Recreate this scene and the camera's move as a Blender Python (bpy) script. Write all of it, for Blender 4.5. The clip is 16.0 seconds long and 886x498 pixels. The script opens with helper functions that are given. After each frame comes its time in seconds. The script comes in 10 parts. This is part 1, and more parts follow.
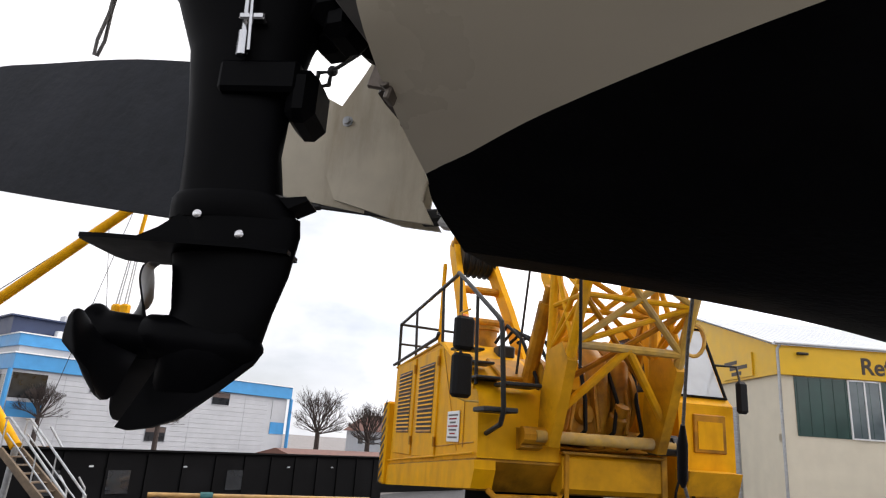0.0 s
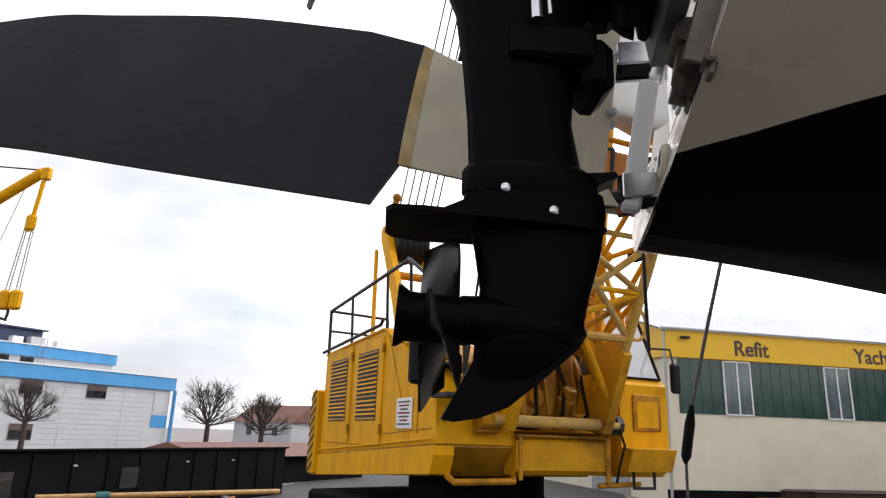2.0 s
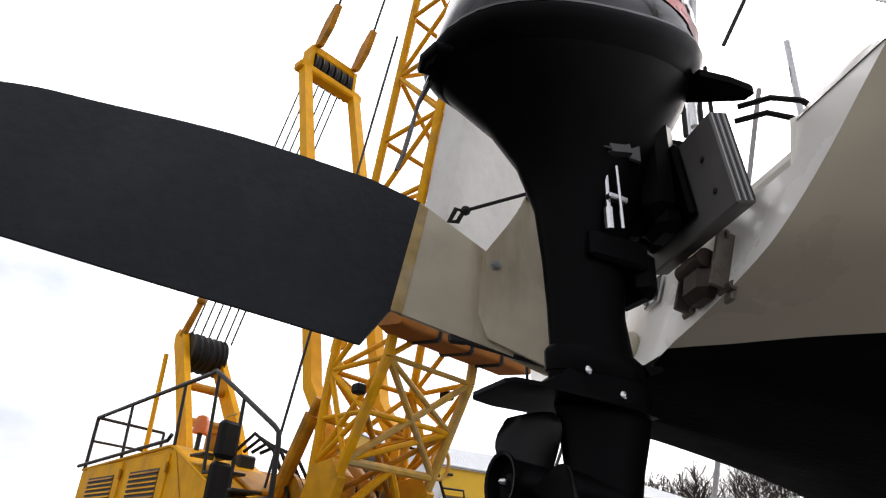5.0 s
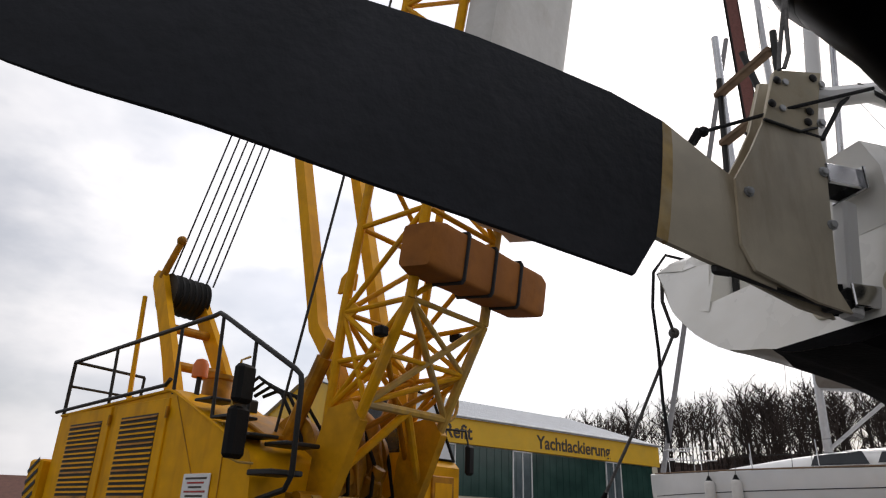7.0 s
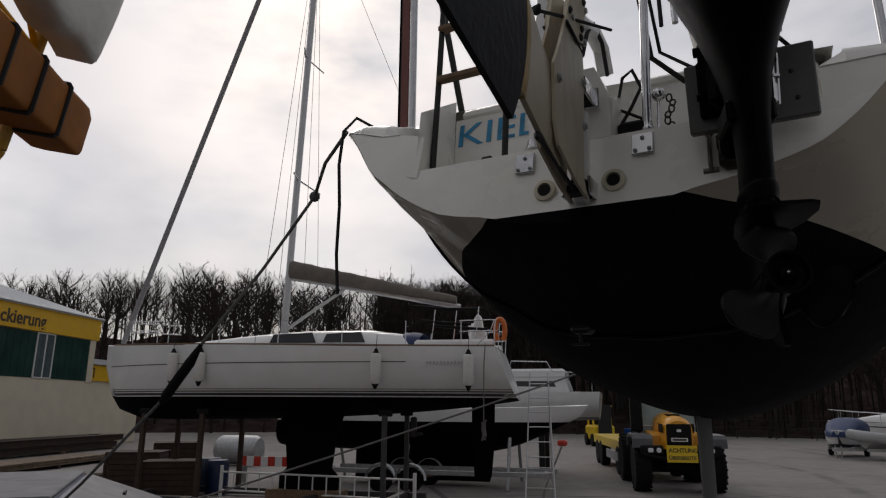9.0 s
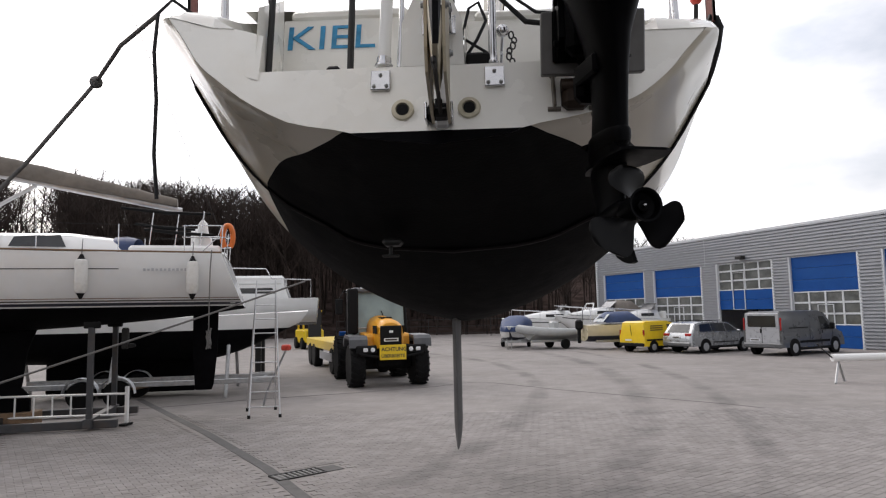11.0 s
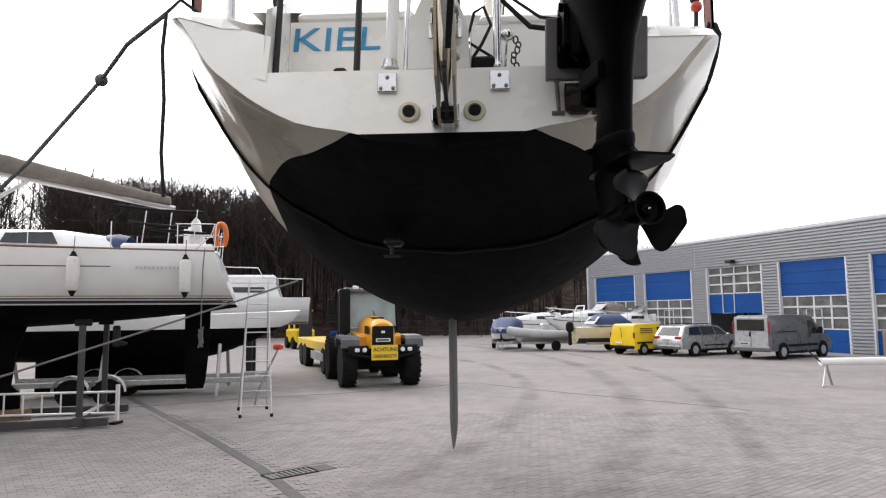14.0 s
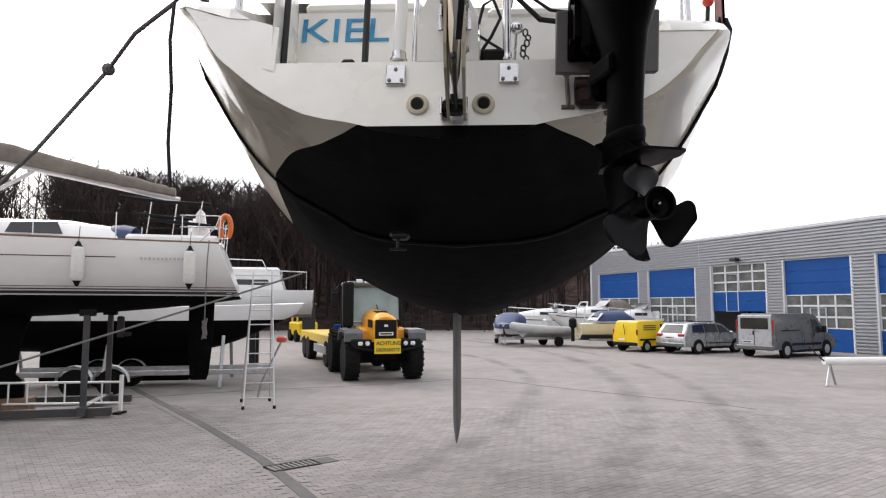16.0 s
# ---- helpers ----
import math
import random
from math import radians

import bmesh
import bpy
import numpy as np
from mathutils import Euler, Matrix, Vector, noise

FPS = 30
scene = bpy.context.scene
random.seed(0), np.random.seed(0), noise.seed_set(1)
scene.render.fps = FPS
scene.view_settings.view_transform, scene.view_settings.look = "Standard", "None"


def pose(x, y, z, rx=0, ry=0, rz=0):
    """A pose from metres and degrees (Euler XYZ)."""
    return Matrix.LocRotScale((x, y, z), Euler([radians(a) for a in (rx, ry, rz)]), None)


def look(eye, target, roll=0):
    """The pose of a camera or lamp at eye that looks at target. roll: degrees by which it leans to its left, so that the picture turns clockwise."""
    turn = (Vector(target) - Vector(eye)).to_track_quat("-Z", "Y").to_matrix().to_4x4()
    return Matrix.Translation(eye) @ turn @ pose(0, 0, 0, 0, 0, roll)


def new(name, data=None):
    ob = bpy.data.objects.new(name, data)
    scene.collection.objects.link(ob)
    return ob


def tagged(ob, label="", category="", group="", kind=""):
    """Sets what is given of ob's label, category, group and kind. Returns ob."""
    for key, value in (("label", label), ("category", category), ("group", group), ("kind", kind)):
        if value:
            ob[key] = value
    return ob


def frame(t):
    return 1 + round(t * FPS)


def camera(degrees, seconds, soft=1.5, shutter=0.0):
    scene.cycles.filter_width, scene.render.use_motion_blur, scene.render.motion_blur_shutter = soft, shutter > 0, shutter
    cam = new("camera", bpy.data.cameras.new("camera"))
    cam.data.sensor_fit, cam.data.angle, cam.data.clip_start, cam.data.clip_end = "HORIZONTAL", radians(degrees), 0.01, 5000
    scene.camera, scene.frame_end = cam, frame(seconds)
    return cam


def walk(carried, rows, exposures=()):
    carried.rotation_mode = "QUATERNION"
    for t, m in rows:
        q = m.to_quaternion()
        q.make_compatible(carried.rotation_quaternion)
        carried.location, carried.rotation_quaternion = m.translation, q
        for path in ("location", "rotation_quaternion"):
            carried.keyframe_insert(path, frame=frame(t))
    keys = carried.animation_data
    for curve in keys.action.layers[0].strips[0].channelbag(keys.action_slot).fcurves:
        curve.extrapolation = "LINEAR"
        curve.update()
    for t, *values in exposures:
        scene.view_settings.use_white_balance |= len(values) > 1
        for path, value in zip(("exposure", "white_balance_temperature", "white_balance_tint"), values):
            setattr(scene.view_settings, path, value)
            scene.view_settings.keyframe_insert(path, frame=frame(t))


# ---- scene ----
cam = camera(67.5, 16.0, soft=1.2)
PATH = [
    (0, (1.529, 0.486, 2.38), (-0.271, -0.181, 2.943), 3.9),
    (0.5, (1.601, 0.288, 2.363), (-0.19, -0.44, 2.873), 5.5),
    (1, (1.729, 0.094, 2.331), (-0.107, -0.553, 2.789), 2.6),
    (1.5, (1.732, -0.069, 2.321), (-0.15, -0.597, 2.744), 2.6),
    (2, (1.655, -0.238, 2.346), (-0.239, -0.583, 2.888), 1.9),
    (2.5, (1.698, -0.359, 2.392), (-0.17, -0.375, 3.105), 1.3),
    (3, (1.807, -0.486, 2.421), (-0.006, -0.252, 3.232), -0.0),
    (3.5, (1.884, -0.588, 2.454), (0.192, -0.249, 3.465), 0.7),
    (4, (1.913, -0.648, 2.443), (0.268, -0.235, 3.504), 2.3),
    (4.5, (1.883, -0.678, 2.427), (0.211, -0.215, 3.422), 2.1),
    (5, (1.779, -0.811, 2.366), (0.02, -0.518, 3.271), 3.5),
    (5.2, (1.711, -0.866, 2.387), (-0.064, -0.618, 3.273), 3.5),
    (7.5, (1.289, -1.765, 2.332), (-0.466, -1.116, 3.021), 3.6),
    (8, (1.104, -1.909, 2.286), (-0.507, -0.891, 2.893), 4.9),
    (8.2, (0.972, -1.977, 2.288), (-0.484, -0.711, 2.813), 1.6),
    (8.5, (0.843, -2.07, 2.272), (-0.424, -0.577, 2.678), 1.4),
    (9, (0.633, -2.182, 2.221), (-0.286, -0.468, 2.688), 0.4),
    (9.5, (0.451, -2.253, 2.247), (-0.103, -0.392, 2.724), 1.5),
    (10, (0.26, -2.262, 2.22), (-0.043, -0.313, 2.551), -0.3),
    (10.2, (0.162, -2.318, 2.224), (0.043, -0.337, 2.472), -1.4),
    (12.3, (0.133, -2.474, 2.241), (0.037, -0.483, 2.4), -0.8),
    (12.5, (0.103, -2.498, 2.238), (0.022, -0.505, 2.391), 0.1),
    (13, (0.098, -2.471, 2.242), (0.032, -0.479, 2.407), -0.2),
    (13.5, (0.103, -2.453, 2.242), (0.035, -0.462, 2.419), -0.2),
    (14, (0.099, -2.446, 2.232), (0.018, -0.456, 2.422), -0.6),
    (14.5, (0.089, -2.445, 2.231), (0.022, -0.456, 2.427), -0.1),
    (15, (0.089, -2.443, 2.231), (0.008, -0.452, 2.4), -0.0),
    (15.5, (0.085, -2.434, 2.23), (0.002, -0.444, 2.406), 0.0),
    (16, (0.086, -2.434, 2.229), (-0.006, -0.444, 2.403), 0.1),
]
walk(cam, [(t, look(eye, target, roll)) for t, eye, target, roll in PATH],
     [(s, e, 6650, 13) for s, e in ((0, 0.36), (2.0, 0.32), (3.0, 0.32), (5.2, 0.15), (7.3, -0.95), (8.2, -1.6), (9.0, -1.62), (9.4, -1.5), (10.2, -0.8), (12.3, 0.35), (16, 0.35))])

# ---- world and sun ----
world = bpy.data.worlds.new("overcast_sky")
scene.world = world
world.use_nodes = True
wn, wl = world.node_tree.nodes, world.node_tree.links
wn.clear()
SUN_EL, SUN_ROT = radians(36), radians(-40)
SUN_WAY = Vector((math.sin(SUN_ROT) * math.cos(SUN_EL), math.cos(SUN_ROT) * math.cos(SUN_EL), math.sin(SUN_EL)))
sky = wn.new("ShaderNodeTexSky")
sky.sky_type, sky.sun_disc, sky.sun_elevation, sky.sun_rotation = "NISHITA", False, SUN_EL, SUN_ROT
sky.air_density, sky.dust_density = 1.0, 2.0
coord = wn.new("ShaderNodeTexCoord")
stretch = wn.new("ShaderNodeMapping")
stretch.inputs["Scale"].default_value = (1.0, 1.0, 2.2)
cloud = wn.new("ShaderNodeTexNoise")
cloud.inputs["Scale"].default_value, cloud.inputs["Detail"].default_value, cloud.inputs["Roughness"].default_value = 2.3, 7.0, 0.55
cover = wn.new("ShaderNodeValToRGB")
cover.color_ramp.elements[0].position, cover.color_ramp.elements[0].color = 0.38, (0.5, 0.5, 0.5, 1)
cover.color_ramp.elements[1].position, cover.color_ramp.elements[1].color = 0.60, (0.96, 0.96, 0.96, 1)
tone = wn.new("ShaderNodeTexNoise")
tone.inputs["Scale"].default_value, tone.inputs["Detail"].default_value = 3.4, 5.0
white = wn.new("ShaderNodeValToRGB")
white.color_ramp.elements[0].position, white.color_ramp.elements[0].color = 0.34, (8.6, 9.0, 9.7, 1)
white.color_ramp.elements[1].position, white.color_ramp.elements[1].color = 0.64, (13.4, 13.4, 13.5, 1)
glow = wn.new("ShaderNodeVectorMath")
glow.operation = "DOT_PRODUCT"
glow.inputs[1].default_value = SUN_WAY
halo = wn.new("ShaderNodeMapRange")
halo.interpolation_type = "SMOOTHSTEP"
halo.inputs["From Min"].default_value, halo.inputs["From Max"].default_value = 0.1, 1.0
halo.inputs["To Min"].default_value, halo.inputs["To Max"].default_value = 0.92, 2.0
bright = wn.new("ShaderNodeVectorMath")
bright.operation = "SCALE"
mixer = wn.new("ShaderNodeMix")
mixer.data_type = "RGBA"
back = wn.new("ShaderNodeBackground")
back.inputs["Strength"].default_value = 0.1
wout = wn.new("ShaderNodeOutputWorld")
wl.new(coord.outputs["Generated"], stretch.inputs["Vector"])
wl.new(stretch.outputs["Vector"], cloud.inputs["Vector"])
wl.new(stretch.outputs["Vector"], tone.inputs["Vector"])
wl.new(cloud.outputs["Fac"], cover.inputs["Fac"])
wl.new(tone.outputs["Fac"], white.inputs["Fac"])
wl.new(cover.outputs["Color"], mixer.inputs["Factor"])
wl.new(sky.outputs["Color"], mixer.inputs["A"])
wl.new(white.outputs["Color"], mixer.inputs["B"])
wl.new(coord.outputs["Generated"], glow.inputs[0])
wl.new(glow.outputs["Value"], halo.inputs["Value"])
wl.new(mixer.outputs["Result"], bright.inputs[0])
wl.new(halo.outputs["Result"], bright.inputs["Scale"])
wl.new(bright.outputs["Vector"], back.inputs["Color"])
wl.new(back.outputs["Background"], wout.inputs["Surface"])
sun = new("sun", bpy.data.lights.new("sun", "SUN"))
sun.data.energy, sun.data.angle, sun.data.color = 0.9, radians(20), (1.0, 0.97, 0.92)
sun.matrix_world = look(SUN_WAY * 80, (0, 0, 0))


# ---- materials ----
def mat(name, base, rough=0.5, metal=0.0, var=0.12, scale=6.0, bump=0.0, bscale=40.0, dirt=None, dscale=1.2, damt=0.5, coat=0.0, island=0.0, rnd=0.0, spec=0.5, streak=False):
    """A procedural material: base colour with fine variation, larger stains and relief."""
    m = bpy.data.materials.new(name)
    m.use_nodes = True
    nt = m.node_tree
    n, l = nt.nodes, nt.links
    b = n["Principled BSDF"]
    b.inputs["Roughness"].default_value, b.inputs["Metallic"].default_value = rough, metal
    b.inputs["Coat Weight"].default_value = coat
    b.inputs["Specular IOR Level"].default_value = spec
    tc = n.new("ShaderNodeTexCoord")
    vec = tc.outputs["Object"]
    fine = n.new("ShaderNodeTexNoise")
    fine.inputs["Scale"].default_value, fine.inputs["Detail"].default_value = scale, 8.0
    l.new(vec, fine.inputs["Vector"])
    ramp = n.new("ShaderNodeValToRGB")
    lo, hi = [max(0, c * (1 - var)) for c in base], [min(1, c * (1 + var)) for c in base]
    ramp.color_ramp.elements[0].position, ramp.color_ramp.elements[0].color = 0.3, (*lo, 1)
    ramp.color_ramp.elements[1].position, ramp.color_ramp.elements[1].color = 0.7, (*hi, 1)
    l.new(fine.outputs["Fac"], ramp.inputs["Fac"])
    col = ramp.outputs["Color"]
    if dirt:
        big = n.new("ShaderNodeTexNoise")
        big.inputs["Scale"].default_value, big.inputs["Detail"].default_value, big.inputs["Roughness"].default_value = dscale, 9.0, 0.65
        if streak:
            mp = n.new("ShaderNodeMapping")
            mp.inputs["Scale"].default_value = (2.0, 2.0, 0.4)
            l.new(vec, mp.inputs["Vector"])
            l.new(mp.outputs["Vector"], big.inputs["Vector"])
        else:
            l.new(vec, big.inputs["Vector"])
        r2 = n.new("ShaderNodeValToRGB")
        r2.color_ramp.elements[0].position, r2.color_ramp.elements[0].color = 0.48, (0, 0, 0, 1)
        r2.color_ramp.elements[1].position, r2.color_ramp.elements[1].color = 0.72, (damt, damt, damt, 1)
        l.new(big.outputs["Fac"], r2.inputs["Fac"])
        mx = n.new("ShaderNodeMix")
        mx.data_type = "RGBA"
        l.new(r2.outputs["Color"], mx.inputs["Factor"])
        l.new(col, mx.inputs["A"])
        mx.inputs["B"].default_value = (*dirt, 1)
        col = mx.outputs["Result"]
    if island or rnd:
        g = n.new("ShaderNodeNewGeometry") if island else n.new("ShaderNodeObjectInfo")
        hsv = n.new("ShaderNodeHueSaturation")
        mr = n.new("ShaderNodeMapRange")
        amt = island or rnd
        mr.inputs["To Min"].default_value, mr.inputs["To Max"].default_value = 1 - amt, 1 + amt
        l.new(g.outputs["Random Per Island" if island else "Random"], mr.inputs["Value"])
        l.new(mr.outputs["Result"], hsv.inputs["Value"])
        l.new(col, hsv.inputs["Color"])
        col = hsv.outputs["Color"]
    l.new(col, b.inputs["Base Color"])
    rr = n.new("ShaderNodeMapRange")
    rr.inputs["To Min"].default_value, rr.inputs["To Max"].default_value = max(0.02, rough - 0.12), min(1, rough + 0.12)
    l.new(fine.outputs["Fac"], rr.inputs["Value"])
    l.new(rr.outputs["Result"], b.inputs["Roughness"])
    if bump:
        bn = n.new("ShaderNodeTexNoise")
        bn.inputs["Scale"].default_value, bn.inputs["Detail"].default_value = bscale, 6.0
        l.new(vec, bn.inputs["Vector"])
        bp = n.new("ShaderNodeBump")
        bp.inputs["Strength"].default_value, bp.inputs["Distance"].default_value = bump, 0.02
        l.new(bn.outputs["Fac"], bp.inputs["Height"])
        l.new(bp.outputs["Normal"], b.inputs["Normal"])
    return m


GELCOAT = mat("cream_gelcoat", (0.87, 0.855, 0.80), 0.28, var=0.04, scale=3, dirt=(0.60, 0.52, 0.38), dscale=1.6, damt=0.25, coat=0.3)
# Darker copy of the transom's gelcoat; shade on the flanks is in its colour.
HULLPAINT = mat("beige_shaded_gelcoat", (0.58, 0.52, 0.40), 0.3, var=0.05, scale=2.5, dirt=(0.5, 0.46, 0.38), dscale=0.9, damt=0.35, coat=0.3)
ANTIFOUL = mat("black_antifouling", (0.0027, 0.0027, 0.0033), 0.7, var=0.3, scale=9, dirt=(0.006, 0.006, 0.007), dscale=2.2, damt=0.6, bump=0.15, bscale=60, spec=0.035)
RUDDERBLACK = mat("rudder_antifouling", (0.020, 0.022, 0.027), 0.75, var=0.18, scale=14, dirt=(0.034, 0.036, 0.043), dscale=2.5, damt=0.6, bump=0.25, bscale=30, spec=0.25)
RUDDERCREAM = mat("stained_cream_paint", (0.55, 0.49, 0.37), 0.5, var=0.12, scale=7, dirt=(0.27, 0.18, 0.08), dscale=3.2, damt=0.7, streak=True)
MOTORBLACK = mat("black_motor_paint", (0.0016, 0.0016, 0.0021), 0.42, var=0.2, scale=20, dirt=(0.0045, 0.0045, 0.0055), dscale=5, damt=0.4, spec=0.045)
COWLBLACK = mat("glossy_black_cowl", (0.006, 0.006, 0.007), 0.2, var=0.1, scale=8, coat=0.35, spec=0.3)
RED = mat("red_decal", (0.55, 0.05, 0.03), 0.3, var=0.25, scale=25)
LETTERWHITE = mat("white_lettering", (0.78, 0.78, 0.78), 0.4, var=0.03)
LETTERGREY = mat("silver_lettering", (0.45, 0.46, 0.48), 0.35, var=0.05)
LETTERBLUE = mat("faded_blue_lettering", (0.03, 0.27, 0.50), 0.5, var=0.25, scale=30)
STEEL = mat("stainless_steel", (0.62, 0.62, 0.63), 0.22, metal=1.0, var=0.08, scale=18)
DULLSTEEL = mat("galvanised_steel", (0.42, 0.43, 0.44), 0.5, metal=0.8, var=0.2, scale=12, dirt=(0.25, 0.2, 0.15), dscale=3, damt=0.4)
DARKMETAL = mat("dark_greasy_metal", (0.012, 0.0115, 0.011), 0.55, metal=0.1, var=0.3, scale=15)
BLACKRUBBER = mat("black_rubber", (0.007, 0.007, 0.0075), 0.7, var=0.25, scale=12, bump=0.2, spec=0.2)
TYRE = mat("dusty_tyre_rubber", (0.007, 0.007, 0.0075), 0.85, var=0.3, scale=9, dirt=(0.018, 0.017, 0.016), dscale=2, damt=0.5, bump=0.4, bscale=25, spec=0.2)
ROPE = mat("grey_rope", (0.16, 0.155, 0.15), 0.9, var=0.35, scale=60, bump=0.5, bscale=120)
BLACKROPE = mat("black_rope", (0.02, 0.02, 0.022), 0.9, var=0.35, scale=60, bump=0.5, bscale=120)
WIRE = mat("wire_rope", (0.035, 0.034, 0.033), 0.55, metal=0.5, var=0.3, scale=40)
SLING = mat("red_brown_webbing", (0.16, 0.055, 0.045), 0.85, var=0.22, scale=50, bump=0.4, bscale=150)
YELLOW = mat("weathered_yellow_paint", (0.74, 0.36, 0.004), 0.5, spec=0.10, var=0.1, scale=5, dirt=(0.42, 0.165, 0.010), dscale=1.5, damt=0.5, streak=True)
YELLOWDIRT = mat("grimy_yellow_paint", (0.46, 0.20, 0.006), 0.5, spec=0.22, var=0.2, scale=6, dirt=(0.06, 0.026, 0.009), dscale=1.8, damt=0.9)
BOOMYELLOW = mat("boom_yellow_paint", (0.68, 0.325, 0.006), 0.5, spec=0.10, var=0.14, scale=8, dirt=(0.36, 0.20, 0.07), dscale=2.4, damt=0.5)
GREYTUBE = mat("worn_pale_yellow_tube", (0.52, 0.31, 0.06), 0.55, var=0.2, scale=9, dirt=(0.36, 0.29, 0.19), dscale=2.2, damt=0.75, spec=0.2)
CARRIERBLUE = mat("dark_blue_paint", (0.012, 0.03, 0.10), 0.45, var=0.2, scale=6, dirt=(0.06, 0.06, 0.065), dscale=1.5, damt=0.5)
CHASSISBLACK = mat("flat_black_chassis", (0.006, 0.006, 0.0065), 0.85, var=0.3, scale=6, dirt=(0.014, 0.013, 0.012), dscale=1.5, damt=0.6, spec=0.06)
GLASS = mat("dusty_glass", (0.10, 0.13, 0.14), 0.06, var=0.15, scale=2, spec=0.8)
DARKGLASS = mat("dark_window_glass", (0.02, 0.022, 0.025), 0.07, var=0.2, scale=2, spec=0.7)
GREENPANEL = mat("dark_green_glazing", (0.022, 0.060, 0.050), 0.18, var=0.25, scale=0.8, spec=0.6)
WHITEPAD = mat("white_tarpaulin_cushion", (0.62, 0.61, 0.58), 0.6, var=0.06, scale=4, dirt=(0.36, 0.33, 0.28), dscale=2.0, damt=0.5, bump=0.25, bscale=9)
BROWNPAD = mat("brown_tarpaulin_cushion", (0.285, 0.105, 0.020), 0.75, var=0.2, scale=5, dirt=(0.17, 0.065, 0.02), dscale=2.5, damt=0.6, bump=0.35, bscale=8, spec=0.2)
CREAMWALL = mat("cream_render_wall", (0.66, 0.60, 0.47), 0.85, var=0.05, scale=1.2, dirt=(0.52, 0.46, 0.36), dscale=0.35, damt=0.4, bump=0.08, bscale=30)
FASCIA = mat("yellow_fascia", (0.76, 0.44, 0.006), 0.45, var=0.05, scale=2, dirt=(0.55, 0.36, 0.05), dscale=0.6, damt=0.25)
ROOFMETAL = mat("pale_roof_sheet", (0.60, 0.62, 0.64), 0.45, var=0.08, scale=1.5)
SIGNDARK = mat("dark_brown_sign_letters", (0.045, 0.03, 0.02), 0.5, var=0.1)
WHITEPAINT = mat("white_paint", (0.78, 0.78, 0.77), 0.35, var=0.04, scale=4, dirt=(0.55, 0.54, 0.5), dscale=1.0, damt=0.25)
YACHTWHITE = mat("white_gelcoat", (0.76, 0.765, 0.76), 0.22, var=0.03, scale=2, dirt=(0.6, 0.59, 0.55), dscale=0.7, damt=0.3, coat=0.4)
NAVY = mat("navy_stripe", (0.02, 0.022, 0.035), 0.4, var=0.1)
SAILCOVER = mat("grey_brown_sail_cover", (0.17, 0.15, 0.13), 0.9, var=0.15, scale=6, dirt=(0.27, 0.24, 0.2), dscale=2.0, damt=0.5, bump=0.5, bscale=7)
ALU = mat("anodised_mast_aluminium", (0.52, 0.52, 0.53), 0.35, metal=0.9, var=0.1, scale=10)
FENDER = mat("white_fender_vinyl", (0.72, 0.71, 0.68), 0.45, var=0.05, scale=10, dirt=(0.4, 0.38, 0.34), dscale=4, damt=0.4)
ORANGE = mat("orange_plastic", (0.70, 0.17, 0.03), 0.5, var=0.12, scale=10)
CLADGREY = mat("silver_corrugated_cladding", (0.36, 0.37, 0.395), 0.45, metal=0.25, var=0.07, scale=3, dirt=(0.36, 0.36, 0.36), dscale=0.5, damt=0.3)
GATEBLUE = mat("blue_gate_panel", (0.002, 0.060, 0.255), 0.45, var=0.08, scale=2, dirt=(0.006, 0.085, 0.29), dscale=0.7, damt=0.4, spec=0.25)
FRAMEGREY = mat("pale_gate_frame", (0.62, 0.64, 0.66), 0.4, var=0.05)
OFFICEWHITE = mat("white_cladding_board", (0.46, 0.47, 0.49), 0.5, var=0.05, scale=1.0, dirt=(0.34, 0.35, 0.37), dscale=0.4, damt=0.4)
OFFICEBLUE = mat("sky_blue_fascia", (0.045, 0.27, 0.56), 0.45, var=0.08, scale=1.0, dirt=(0.03, 0.18, 0.40), dscale=0.7, damt=0.5)
OFFICENAVY = mat("navy_fascia", (0.02, 0.035, 0.09), 0.5, var=0.1, scale=1.0)
SHEDBLACK = mat("black_painted_cladding", (0.0035, 0.0035, 0.004), 0.7, var=0.25, scale=1.5, dirt=(0.009, 0.009, 0.010), dscale=0.6, damt=0.6, spec=0.06)
ROOFRED = mat("weathered_red_tile", (0.16, 0.075, 0.055), 0.8, var=0.2, scale=3)
CONCRETE = mat("grey_concrete", (0.36, 0.35, 0.33), 0.9, var=0.12, scale=4, dirt=(0.2, 0.19, 0.18), dscale=0.8, damt=0.5, bump=0.2)
BARK = mat("dark_bare_bark", (0.044, 0.031, 0.026), 0.95, var=0.3, scale=6)
FARBARK = mat("grey_brown_bare_branches", (0.046, 0.036, 0.032), 0.95, var=0.3, scale=0.6, island=0.35, spec=0.05)
HILL = mat("brown_leaf_litter_slope", (0.042, 0.031, 0.028), 1.0, var=0.6, scale=0.9, dirt=(0.050, 0.036, 0.030), dscale=0.15, damt=0.7, spec=0.0, bump=0.6, bscale=2.0)
TRACTORORANGE = mat("orange_yellow_bonnet", (0.80, 0.36, 0.02), 0.35, var=0.06, scale=4, dirt=(0.5, 0.25, 0.05), dscale=2, damt=0.3)
TRACTORGREY = mat("grey_plastic_fender", (0.15, 0.155, 0.165), 0.5, var=0.12, scale=5)
SILVER = mat("silver_car_paint", (0.42, 0.43, 0.44), 0.28, metal=0.6, var=0.04, scale=3, coat=0.5)
VANGREY = mat("grey_van_paint", (0.12, 0.125, 0.13), 0.3, metal=0.3, var=0.06, scale=3, coat=0.4)
VANYELLOW = mat("bright_yellow_paint", (0.80, 0.55, 0.01), 0.35, var=0.05, scale=3, coat=0.3)
